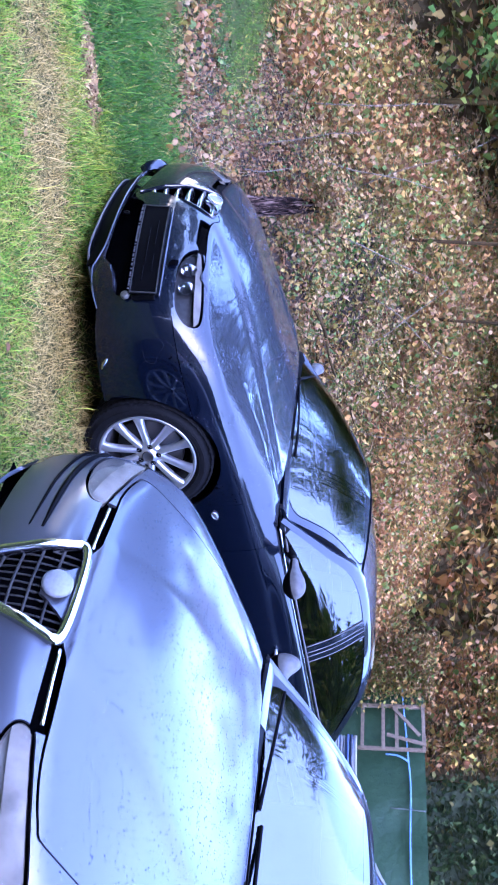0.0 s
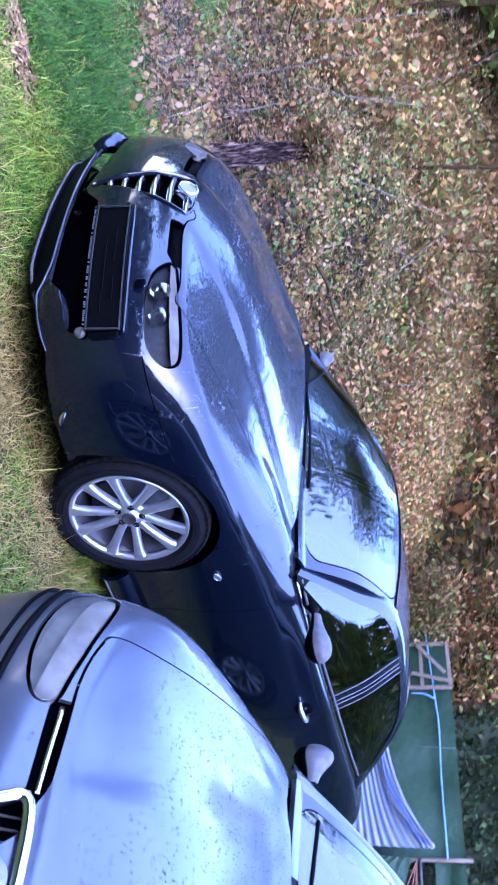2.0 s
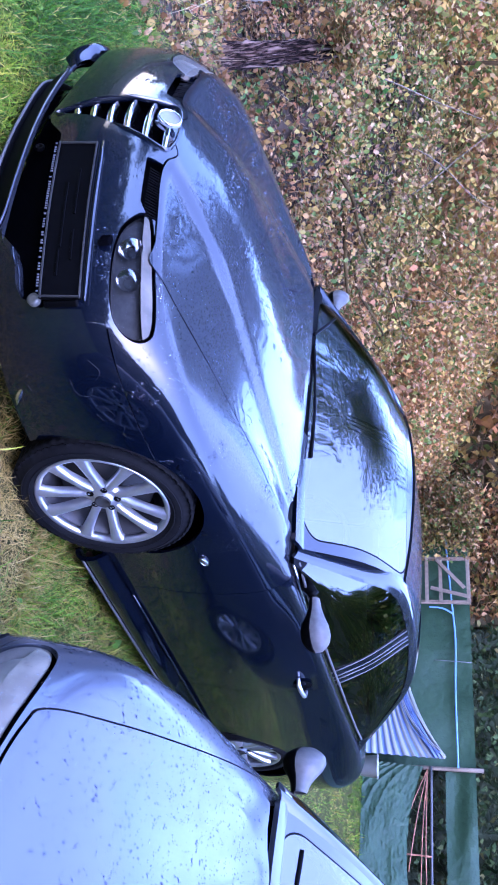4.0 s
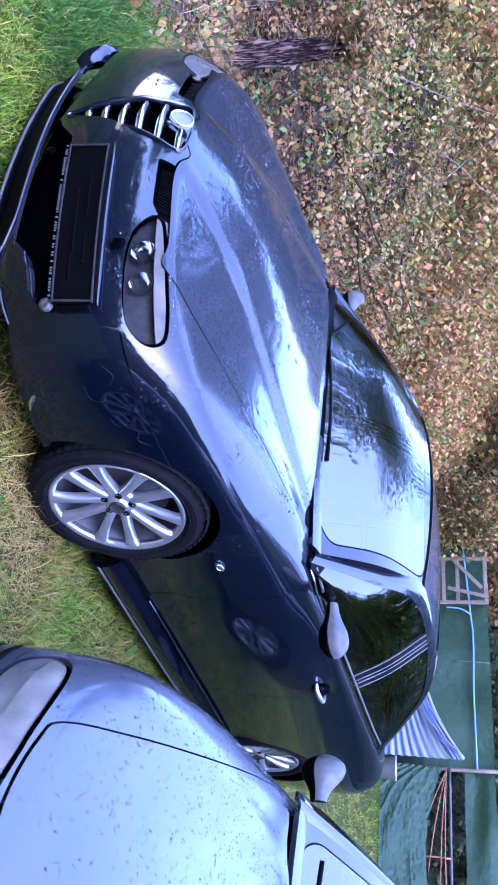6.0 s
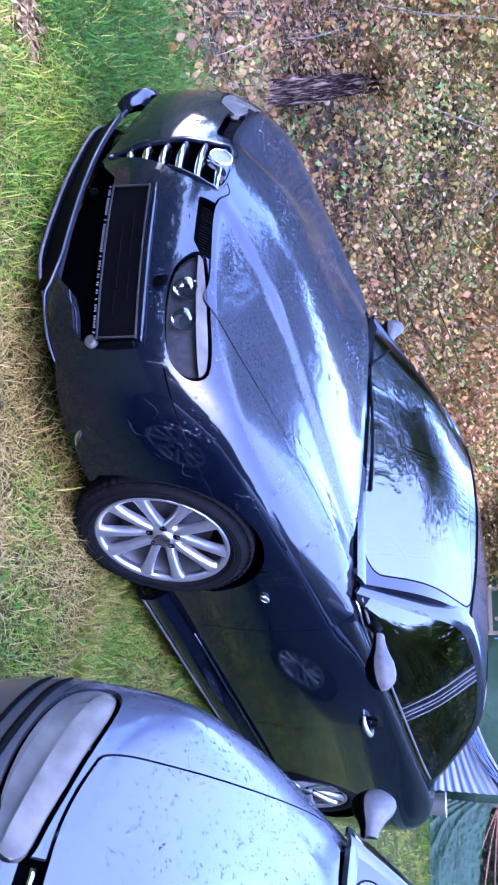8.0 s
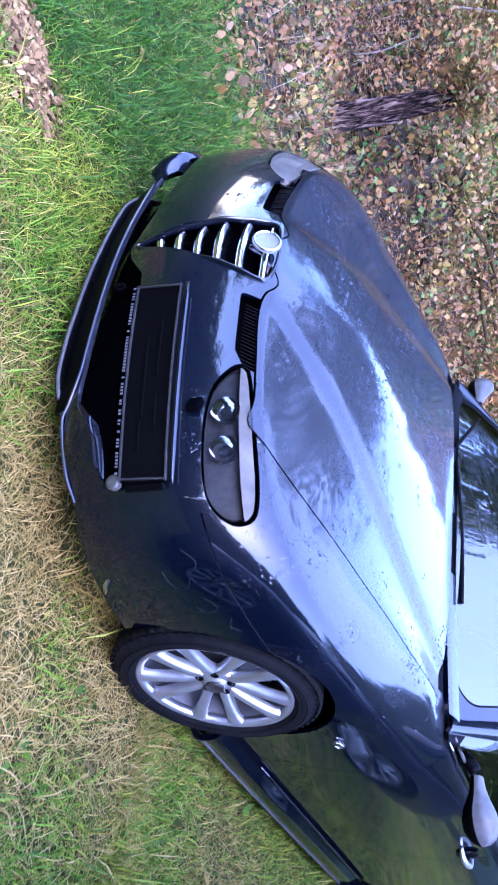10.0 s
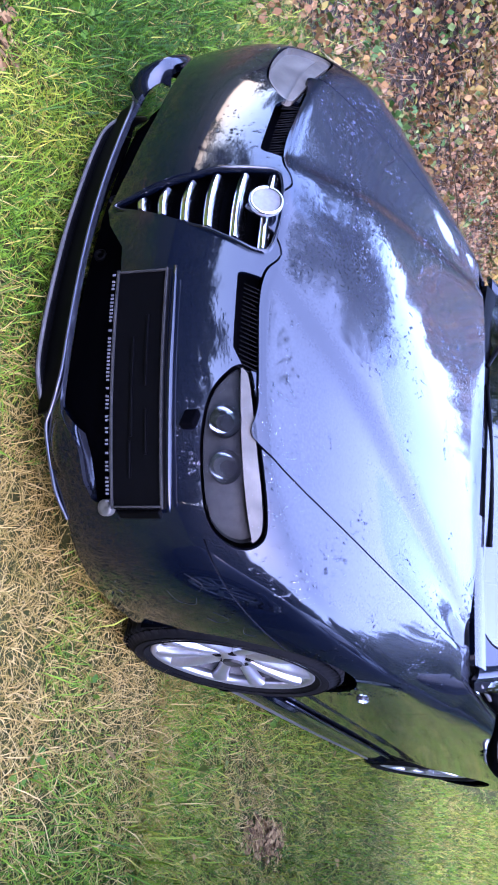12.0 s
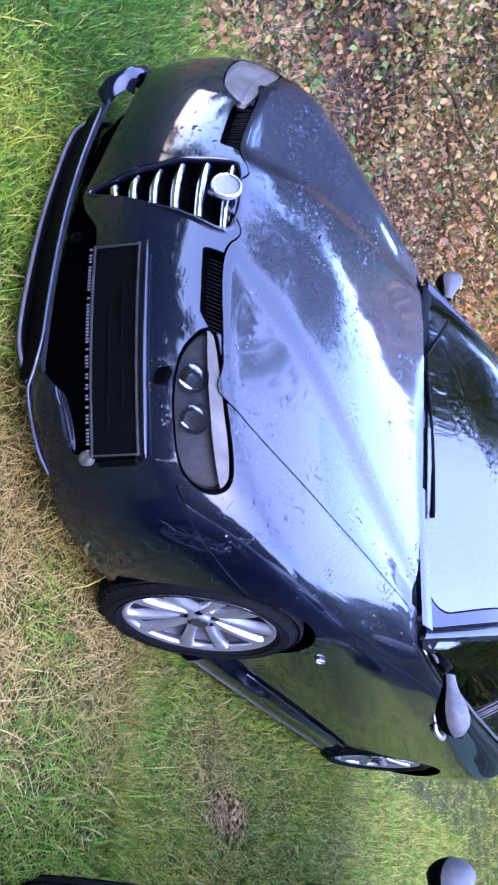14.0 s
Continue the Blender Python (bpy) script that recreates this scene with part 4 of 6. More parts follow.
    top = (v[:, 2] > 0.62) & (v[:, 0] < 0.5)
    v[:, 2] += np.where(top, 0.016 * (0.5 + 0.5 * np.tanh(crease / 0.022)) * np.clip((v[:, 0] + 0.93) / 0.15, 0, 1), 0)
    # a concave flank under the shoulder
    flank = (v[:, 0] > 0.35) & (v[:, 0] < 2.35)
    v[:, 1] -= np.sign(v[:, 1]) * np.where(flank, 0.010 * np.exp(-((v[:, 2] - 0.33) / 0.07) ** 2), 0)
    f = [q[::-1] for q in f]
    hood_line = inside(rounded([(-0.850, -0.10), (-0.850, 0.10), (-0.868, 0.16), (-0.852, 0.28), (-0.800, 0.47), (-0.750, 0.560), (-0.40, 0.632), (0, 0.685), (0.35, 0.722), (0.395, 0.71), (0.385, 0.4), (0.355, 0.0), (0.355, -0.10)], 4), "xa")
    hood = lambda p: np.where(p[:, 2] > 0.55, hood_line(p), -1)
    lamp_line = inside(rounded([(0.398, 0.620), (0.404, 0.640), (0.48, 0.652), (0.58, 0.659), (0.665, 0.662), (0.730, 0.652), (0.760, 0.616), (0.756, 0.578), (0.722, 0.554), (0.64, 0.548), (0.55, 0.551), (0.47, 0.568), (0.420, 0.598)], 5), "az")
    lamp = lambda p: np.where(p[:, 0] < -0.45, lamp_line(p), -1)
    shield_pts = rounded([(0.0, 0.276), (0.034, 0.36), (0.072, 0.47), (0.104, 0.58), (0.120, 0.640), (0.098, 0.664), (0.0, 0.672), (-0.098, 0.664), (-0.120, 0.640), (-0.104, 0.58), (-0.072, 0.47), (-0.034, 0.36)], 5)
    shield_line = inside(shield_pts, "yz")
    shield = lambda p: np.where(p[:, 0] < -0.6, shield_line(p), -1)
    slot_line = inside([(0.178, 0.603), (0.180, 0.680), (0.405, 0.690), (0.402, 0.628), (0.360, 0.606)], "az")
    slot = lambda p: np.where(p[:, 0] < -0.6, slot_line(p), -1)
    intake_foot = [(0.592, 0.265), (0.580, 0.232), (0.560, 0.208), (0.53, 0.194), (0.48, 0.190), (0.42, 0.193), (0.30, 0.195), (-0.01, 0.195)]
    intake_near = inside([(-0.01, 0.250), (0.05, 0.272), (0.13, 0.330), (0.30, 0.352), (0.50, 0.353), (0.64, 0.352), (0.690, 0.345), (0.704, 0.322), (0.700, 0.285), (0.66, 0.264), (0.60, 0.256), (0.56, 0.236), (0.535, 0.212), (0.505, 0.195), *intake_foot[4:]], "az")
    intake_far = inside([(-0.01, 0.250), (0.05, 0.268), (0.13, 0.288), (0.30, 0.312), (0.50, 0.318), (0.56, 0.310), (0.585, 0.292), *intake_foot], "az")
    intake_line = lambda p: np.where(p[:, 1] < 0, intake_near(p), intake_far(p))
    band_line = inside([(-0.01, 0.0), (-0.01, 0.193), (0.30, 0.191), (0.40, 0.188), (0.45, 0.176), (0.49, 0.158), (0.49, 0.0)], "az")
    band = lambda p: np.where(p[:, 0] < -0.6, band_line(p), -1)
    intake = lambda p: np.where(p[:, 0] < -0.6, intake_line(p), -1)
    # the lower edge of the bumper, which dips to a point on each side of the lip and rises again round the corner
    low_edge = lambda p: np.where((p[:, 0] < -0.25) & (np.abs(p[:, 1]) > 0.45), p[:, 2] - np.interp(np.abs(p[:, 1]), [0.45, 0.49, 0.53, 0.60, 0.67, 0.73, 0.80, 0.87], [0.05, 0.150, 0.141, 0.149, 0.168, 0.190, 0.176, 0.166]), 1)
    front_arch, rear_arch = arch(0.0, 0.325, 0.362), arch(2.70, 0.325, 0.355)
    wing_seam = lambda p: p[:, 2] - (0.543 + 0.10 * (p[:, 0] + 0.69))
    keep = [front_arch, rear_arch]
    gap = 0.0022
    # bonnet
    shell("bonnet", *cut_out(v, f, within(hood, gap)), PAINT_BLUE, car, "long dark blue bonnet with two creases, dusty and rain-spotted")
    for s in (-1, 1):
        shell("wing", *cut_out(v, f, on(s), *keep, outside(hood, gap), outside(lamp, gap), lambda p: np.where(p[:, 0] < 0.1, wing_seam(p) - gap, p[:, 2] - 0.19), lambda p: 0.66 - p[:, 0] - gap + 0.0 * p[:, 2], lambda p: np.where((np.abs(p[:, 1]) < 0.70) & (p[:, 0] > 0.36), -1, 1), lambda p: p[:, 0] + 0.74), PAINT_BLUE, car)
        for nm, x0, x1 in (("front_door", 0.66, 1.68), ("rear_door", 1.68, 2.62)):
            shell(nm, *cut_out(v, f, on(s), lambda p: p[:, 0] - x0 - gap, lambda p: x1 - p[:, 0] - gap, rear_arch, lambda p: p[:, 2] - 0.20, lambda p: np.abs(p[:, 1]) - 0.79), PAINT_BLUE, car)
        shell("rear_wing", *cut_out(v, f, on(s), rear_arch, lambda p: np.maximum(p[:, 0] - 2.62 - gap, np.minimum(p[:, 0] - 2.3, 0.2 - p[:, 2])), lambda p: 3.35 - p[:, 0], lambda p: np.abs(p[:, 1]) - 0.55), PAINT_BLUE, car)
        # side skirt
        sk = np.array([[(0.37, 0.845, 0.10), (1.3, 0.85, 0.10), (2.33, 0.85, 0.10)], [(0.37, 0.885, 0.12), (1.3, 0.892, 0.12), (2.33, 0.89, 0.12)], [(0.37, 0.89, 0.165), (1.3, 0.896, 0.165), (2.33, 0.893, 0.165)], [(0.37, 0.862, 0.215), (1.3, 0.868, 0.215), (2.33, 0.868, 0.215)]]) * (1, s, 1)
        sv, sf = patch(sk, np.linspace(0, 2, 21), np.linspace(0, 3, 13))
        shell("side_skirt", sv, sf if s > 0 else [q[::-1] for q in sf], PAINT_BLUE, car, "", 0.02)
        # grey line painting the reflection along the skirt's lower edge
        tube("skirt_edge", [(0.40, s * 0.886, 0.108), (1.3, s * 0.893, 0.108), (2.32, s * 0.890, 0.108)], 0.006, SATIN, car, "", 6, 6)
        tube("sill_moulding", [(0.72, s * 0.872, 0.225), (1.4, s * 0.878, 0.228), (2.28, s * 0.880, 0.232)], 0.006, PAINT_BLUE, car, "", 8, 6)
        # headlamp
        lv, lf = cut_out(v, f, on(s), within(lamp, gap + 0.001))
        head = shell("headlamp", lv, lf, GLASS_LAMP, car, "clear headlamp lens beaded with rain", 0.0)
        nn = normals_of(lv, lf)
        # far bowl is paler: sky reflected by its lens is put into the colour
        shell("lamp_bowl", lv - nn * (0.042 if s < 0 else 0.022), lf, LAMP_GREY if s < 0 else LAMP_FOG_SHEEN, head, "grey reflector bowl" if s < 0 else "pale reflector bowl, the lens's sky reflection put into its colour", -0.018)
        shell("lamp_brow", *cut_out(lv - nn * 0.010, lf, lambda p: p[:, 2] - 0.621 - 0.02 * (np.abs(p[:, 1]) - 0.5)), LAMP_PALE, head, "pale upper strip of the lamp", 0.004)
        for (ly, lz, lr) in ((0.515, 0.590, 0.032), (0.605, 0.588, 0.033)) if s < 0 else ():
            x = nose_x(v, s * ly, lz) + 0.03
            ax = (-0.9, s * 0.25, 0.1)
            turned("lamp_reflector", [(lr + 0.006, 0.012), (lr + 0.002, 0.0), (lr * 0.6, -0.02), (0.0, -0.028)], (x, s * ly, lz), ax, CHROME, head, "", 28)
            turned("lamp_bulb", [(lr * 0.55, -0.012), (lr * 0.5, 0.004), (lr * 0.3, 0.012), (0.0, 0.015)], (x, s * ly, lz), ax, GLASS_LAMP, head, "", 20)
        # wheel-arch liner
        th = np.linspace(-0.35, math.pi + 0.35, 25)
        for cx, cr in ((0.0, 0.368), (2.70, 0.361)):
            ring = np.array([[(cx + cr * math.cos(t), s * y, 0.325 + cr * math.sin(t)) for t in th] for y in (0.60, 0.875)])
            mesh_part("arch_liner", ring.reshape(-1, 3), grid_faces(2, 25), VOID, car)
    shell("front_bumper", *cut_out(v, f, front_arch, outside(hood, gap), outside(lamp, gap), outside(shield, 0.0), outside(slot), outside(intake), outside(band), low_edge, lambda p: np.where(p[:, 0] > -0.73, gap - 0.0044 - wing_seam(p) + 0.0, 1), lambda p: 0.05 - p[:, 0], lambda p: 0.70 - p[:, 2]), PAINT_BLUE, car, "dark blue front bumper with open air intakes")
    shell("boot_lid", *cut_out(v, f, lambda p: np.minimum(p[:, 0] - 2.9, np.maximum(p[:, 0] - 3.35, 0.55 - np.abs(p[:, 1])))), PAINT_BLUE, car)
    raindrops(car, *cut_out(v, f, lambda p: p[:, 2] - 0.50, lambda p: 0.42 - p[:, 0], front_arch, outside(lamp), outside(shield), outside(slot)), 10500, 0.0011, 0.0034, 5, True)
    # near-black shell added behind gaps, grilles and intakes, its colour their shade
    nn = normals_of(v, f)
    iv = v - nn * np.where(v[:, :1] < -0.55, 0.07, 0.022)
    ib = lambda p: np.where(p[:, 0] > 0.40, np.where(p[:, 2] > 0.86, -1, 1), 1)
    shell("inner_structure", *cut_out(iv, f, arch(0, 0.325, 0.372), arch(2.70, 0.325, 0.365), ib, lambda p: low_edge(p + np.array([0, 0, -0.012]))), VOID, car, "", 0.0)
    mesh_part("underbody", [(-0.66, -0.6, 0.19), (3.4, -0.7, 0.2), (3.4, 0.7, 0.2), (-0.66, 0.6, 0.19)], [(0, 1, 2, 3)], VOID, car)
    # black lower band under the intake, a silver tube painting its edge's highlight, and the lip along the foot of the
    # bumper
    shell("lower_band", *cut_out(v, f, within(band, 0.001)), BLACK, car, "black lower band of the bumper", 0.006)
    rise = [(0.0, 0.193), (0.15, 0.193), (0.30, 0.191), (0.40, 0.188), (0.45, 0.176), (0.49, 0.156), (0.53, 0.143), (0.60, 0.150), (0.67, 0.169), (0.725, 0.191)]
    both = [(-y, z) for y, z in rise[::-1]] + rise[1:]
    tube("band_edge", [(nose_x(v, y, z) - 0.003, y, z) for y, z in both], [0.003] + [0.0045] * (len(both) - 2) + [0.003], PAINT_SILVER, car, "silver line painting the highlight on the lower band's edge", 8, 6)
    foot = [(-0.890, 0.0), (-0.884, 0.15), (-0.872, 0.28), (-0.850, 0.38), (-0.818, 0.46), (-0.770, 0.53)]
    foot = [(x, -y) for x, y in foot[::-1]] + foot[1:]
    net = [[(x + dx * (1 - 1.2 * max(0, abs(y) - 0.42) / 0.11), y * k, z + 0.03 * max(0, abs(y) - 0.42) / 0.11) for x, y in foot] for dx, k, z in ((0.08, 0.93, 0.086), (-0.022, 1.015, 0.086), (-0.030, 1.02, 0.094), (-0.024, 1.015, 0.104), (0.02, 0.98, 0.112))]
    lv, lf = patch(net, np.linspace(0, 10, 81), np.linspace(0, 4, 17))
    shell("front_lip", lv, [q[::-1] for q in lf], BLACK, car, "low dull black front lip spoiler", 0.006)
    tube("lip_edge", [(x - 0.029 * (1 - 1.2 * max(0, abs(y) - 0.42) / 0.11), y * 1.02, 0.095 + 0.03 * max(0, abs(y) - 0.42) / 0.11) for x, y in foot], [0.003] + [0.006] * 9 + [0.003], SATIN, car, "", 8, 6)
    for s in (-1, 1):
        turned("towing_loop", [(0.016, 0.0), (0.016, 0.01), (0.010, 0.012), (0.010, 0.0)], (-0.905, s * 0.085, 0.215), (-1, 0, 0.2), BLACK, car, "", 16)
    # the corner pieces that rise from the end of the lip round to the sides
    for s in (-1, 1):
        net = [[(-0.868, 0.47, 0.180), (-0.846, 0.53, 0.147), (-0.815, 0.60, 0.151), (-0.768, 0.67, 0.171), (-0.705, 0.732, 0.193)],
               [(-0.880, 0.50, 0.203), (-0.866, 0.55, 0.188), (-0.836, 0.615, 0.194), (-0.782, 0.682, 0.210), (-0.712, 0.738, 0.217)],
               [(-0.872, 0.535, 0.236), (-0.858, 0.585, 0.246), (-0.825, 0.638, 0.252), (-0.772, 0.694, 0.250), (-0.706, 0.742, 0.242)],
               [(-0.842, 0.545, 0.250), (-0.826, 0.590, 0.266), (-0.795, 0.638, 0.270), (-0.750, 0.690, 0.264), (-0.700, 0.736, 0.252)]]
        net = np.array(net) * (1, s, 1)
        if s > 0:
            net[:, 1:4, 0] -= 0.045
            net[1:, 2:4, 2] += 0.012
        cv, cf = patch(net, np.linspace(0, 4, 25), np.linspace(0, 3, 13))
        shell("corner_piece", cv, cf if s < 0 else [q[::-1] for q in cf], PAINT_BLUE, car, "raised painted corner of the bumper", 0.010)
    # bright ledge over the plate
    tube("bumper_ledge", [(-0.992, -0.215, 0.494), (-0.930, -0.45, 0.496), (-0.855, -0.64, 0.494), (-0.808, -0.728, 0.490)], [0.004, 0.007, 0.007, 0.004], PAINT_BLUE, car, "", 10, 5)
    # shield grille
    ring = np.array([(nose_x(v, y, max(z, 0.27)) - 0.004, y, z) for y, z in shield_pts])
    ring[:, 0] = np.interp(ring[:, 2], [0.26, 0.40, 0.53, 0.60, 0.68], [-0.982, -0.985, -0.962, -0.925, -0.868])
    grille = new("grille")
    grille.parent = car
    rim_strip("grille_frame", ring, (-0.96, 0, 0.28), PAINT_BLUE, grille, "dark blue shield-shaped grille frame", 0.006, 0.001)
    for k in range(6):
        z = 0.352 + 0.0575 * k
        w = np.interp(z, [0.276, 0.36, 0.47, 0.58, 0.64], [0.0, 0.034, 0.072, 0.104, 0.120]) - 0.012
        x = np.interp(z, [0.26, 0.40, 0.53, 0.60, 0.68], [-0.982, -0.985, -0.962, -0.925, -0.868]) + 0.012
        rows = [(0.030, -0.016), (-0.004, -0.012), (-0.012, -0.003), (-0.009, 0.008), (0.030, 0.013)]
        net = [[(x + dx + 0.012 * q * q, q * w, z + dz) for q in (-1, -0.5, 0, 0.5, 1)] for dx, dz in rows]
        sv, sf = patch(net, np.linspace(0, 4, 9), np.linspace(0, 4, 13))
        shell("grille_bar", sv, [q[::-1] for q in sf], CHROME, grille, "bright grille bar", 0.0)
    turned("badge", [(0.040, 0.0), (0.040, 0.008), (0.036, 0.011), (0.033, 0.009), (0.0, 0.012)], (-0.912, 0.0, 0.648), (-0.85, 0, 0.5), BADGE, grille, "round faded badge in a bright ring", 40)
    ang = [2 * math.pi * k / 24 for k in range(25)]
    up = Vector((-0.85, 0, 0.5)).normalized()
    t1, t2 = Vector((0, 1, 0)), up.cross(Vector((0, 1, 0)))
    tube("badge_ring", [Vector((-0.912, 0, 0.648)) + up * 0.010 + (t1 * math.cos(q) + t2 * math.sin(q)) * 0.037 for q in ang], 0.004, CHROME, grille, "", 6, 2)
    # meshes behind the slots and the intake
    for s in (-1, 1):
        for k in range(20):
            y = s * (0.19 + 0.0105 * k)
            tube("mesh_wire", [(nose_x(v, y, 0.615) + 0.026, y, 0.606), (nose_x(v, y, 0.64) + 0.030, y + s * 0.016, 0.652)], 0.0016, RUBBER, car, "", 5, 1)
    # scuffs on the corner of the bumper and in front of the wheel
    for pts in (((-0.66, 0.47), (-0.62, 0.50), (-0.58, 0.47), (-0.54, 0.45), (-0.55, 0.41), (-0.60, 0.40)), ((-0.50, 0.48), (-0.46, 0.505), (-0.44, 0.47), (-0.47, 0.45)), ((-0.62, 0.27), (-0.59, 0.25), (-0.56, 0.26)), ((-0.42, 0.53), (-0.38, 0.515), (-0.36, 0.54))):
        path = []
        for x, z in pts:
            d = np.hypot(v[:, 0] - x, v[:, 2] - z) + np.where(v[:, 1] < 0, 0, 9)
            path.append((x, float(v[np.argmin(d), 1]) - 0.0005, z))
        tube("scuff", path, 0.0007, LAMP_GREY, car, "pale scratch in the paint", 5, 4)
    # number plate carrier, plain
    p0, p1 = np.array((-0.994, -0.222, 0.0)), np.array((-0.818, -0.722, 0.0))
    d = (p1 - p0) / np.linalg.norm(p1 - p0)
    turn = math.degrees(math.atan2(d[1], d[0]))
    mid = (p0 + p1) / 2
    plate = new("plate_carrier")
    plate.parent = car
    plate.matrix_local = pose(mid[0], mid[1], 0.418, 0, 0, turn) @ pose(0, 0, 0, -8, 0, 0)
    box("carrier_back", (0.535, 0.014, 0.128), (0, 0, 0), BLACK, plate, "empty black plate carrier", 0.004)
    for z, h in ((0.058, 0.010), (-0.058, 0.010)):
        box("carrier_rim", (0.535, 0.008, h * 0.5), (0, -0.010, z), LAMP_GREY, plate, "", 0.001)
    for x in (-0.2625, 0.2625):
        box("carrier_rim", (0.005, 0.008, 0.112), (x, -0.010, 0), LAMP_GREY, plate, "", 0.002)
    for x0, count in ((-0.256, 1), (-0.240, 3), (-0.208, 8), (-0.126, 1), (-0.108, 12), (0.004, 1), (0.022, 4), (0.066, 2), (0.092, 2), (0.118, 2), (0.146, 1), (0.166, 3), (0.200, 5), (0.250, 1)):
        bm = bmesh.new()
        for k in range(count):
            bmesh.ops.create_cube(bm, size=1, matrix=pose(x0 + 0.0085 * k, -0.0150, -0.066) @ Matrix.Diagonal((0.0046, 0.002, 0.0065, 1)))
        bm_part("lettering_bar", bm, WHITE_INK, plate, "", False)
    for x, w, z in ((-0.08, 0.16, 0.02), (0.10, 0.10, 0.022), (0.0, 0.22, -0.012), (0.16, 0.08, -0.016)):
        box("carrier_rib", (w, 0.006, 0.006), (x, -0.009, z), BLACK, plate, "", 0.001)
    for piece in plate.children:
        bm = bmesh.new()
        bm.from_mesh(piece.data)
        for q in np.linspace(-0.24, 0.24, 13):
            bmesh.ops.bisect_plane(bm, geom=bm.verts[:] + bm.edges[:] + bm.faces[:], plane_co=(q, 0, 0), plane_no=(1, 0, 0))
        for b in bm.verts:
            b.co.y -= 0.020 * (1 - (b.co.x / 0.2675) ** 2)
        bm.to_mesh(piece.data)
        bm.free()
    box("plate_bracket", (0.022, 0.014, 0.105), (-0.806, -0.730, 0.418), BLACK, car, "", 0.004, (0, 0, -20))
    turned("carrier_screw", [(0.019, -0.014), (0.019, 0.001), (0.016, 0.005), (0.009, 0.006), (0.0, 0.004)], (-0.822, -0.722, 0.335), (-0.9, -0.4, 0), KNOB, car, "dull grey round cover", 24)
    # solid block, its near-black colour standing for the hole's shade
    box("tow_eye_cover", (0.020, 0.045, 0.034), (-0.868, -0.535, 0.532), VOID, car, "near-black block painting the shade of the towing-eye hole", 0.004, (0, 0, -18))
    # side details
    for s in (-1, 1):
        lens = box("side_repeater", (0.046, 0.014, 0.026), (0.385, s * 0.897, 0.610), AMBER, car, "small clear side indicator", 0.006, (s * -6, -12, 0))
        tube("repeater_edge", [(0.385 + 0.024 * math.cos(a), s * 0.903, 0.610 + 0.005 * math.cos(a) + 0.014 * math.sin(a)) for a in np.linspace(0, 2 * math.pi, 25)], 0.0022, CHROME, lens, "bright edge", 6, 1)
        turned("handle_recess", [(0.046, 0.003), (0.043, 0.001), (0.03, -0.003), (0.0, -0.010)], (1.60, s * 0.884, 0.838), (0, s, 0.12), BLACK, car, "round dark recess behind the handle", 28)
        tube("door_handle", [(1.525, s * 0.880, 0.826), (1.545, s * 0.912, 0.829), (1.60, s * 0.922, 0.836), (1.66, s * 0.916, 0.843), (1.685, s * 0.882, 0.846)], [0.008, 0.011, 0.012, 0.011, 0.008], ALLOY, car, "bright door handle", 10, 4)
        # short bright slash low on each side of the bumper
        tube("fog_slot", [(-0.56, s * 0.826, 0.23), (-0.53, s * 0.838, 0.205), (-0.50, s * 0.846, 0.19)], [0.006, 0.010, 0.003], CHROME, car, "", 8)
        mirror(car, (0.82, s * 0.955, 0.990), s, SATIN)
    for s, steer in ((-1, -4), (1, -4)):
        road_wheel(car, (0, s * 0.79, 0.325), steer, s)
        road_wheel(car, (2.70, s * 0.78, 0.325), 0, s)
    greenhouse(car, PAINT_BLUE)
    seats(car, INTERIOR)
    # wipers and the dark scuttle under the screen
    for nm, y0, y1, mat, lift in (("scuttle", -0.27, 0.70, BLACK, 0.0), ("cowl", -0.745, -0.27, PAINT_BLUE, 0.004)):
        net = [[(0.352 + 0.115 * (y / 0.7) ** 2, y, 0.934 + lift) for y in np.linspace(y0, y1, 9)], [(0.385 + 0.115 * (y / 0.7) ** 2, y, 0.947 + lift) for y in np.linspace(y0, y1, 9)], [(0.415 + 0.125 * (y / 0.7) ** 2, y, 0.957 + lift) for y in np.linspace(y0, y1, 9)]]
        sv, sf = patch(net, np.linspace(0, 8, 25), np.linspace(0, 2, 5))
        shell(nm, sv, [q[::-1] for q in sf], mat, car, "black scuttle panel under the windscreen" if mat is BLACK else "", 0.02)
    for (x0, y0, x1, y1) in ((0.395, 0.22, 0.455, -0.36), (0.40, 0.30, 0.60, 0.60)):
        pts = []
        for k in np.linspace(0, 1, 5):
            x, y = x0 + (x1 - x0) * k, y0 + (y1 - y0) * k
            pts.append((x, y, 0.975 + 0.45 * (x - 0.42 - 0.12 * (y / 0.7) ** 2)))
        w = tube("wiper", pts, 0.008, BLACK, car, "black windscreen wiper", 8)
    return car


dark_car()


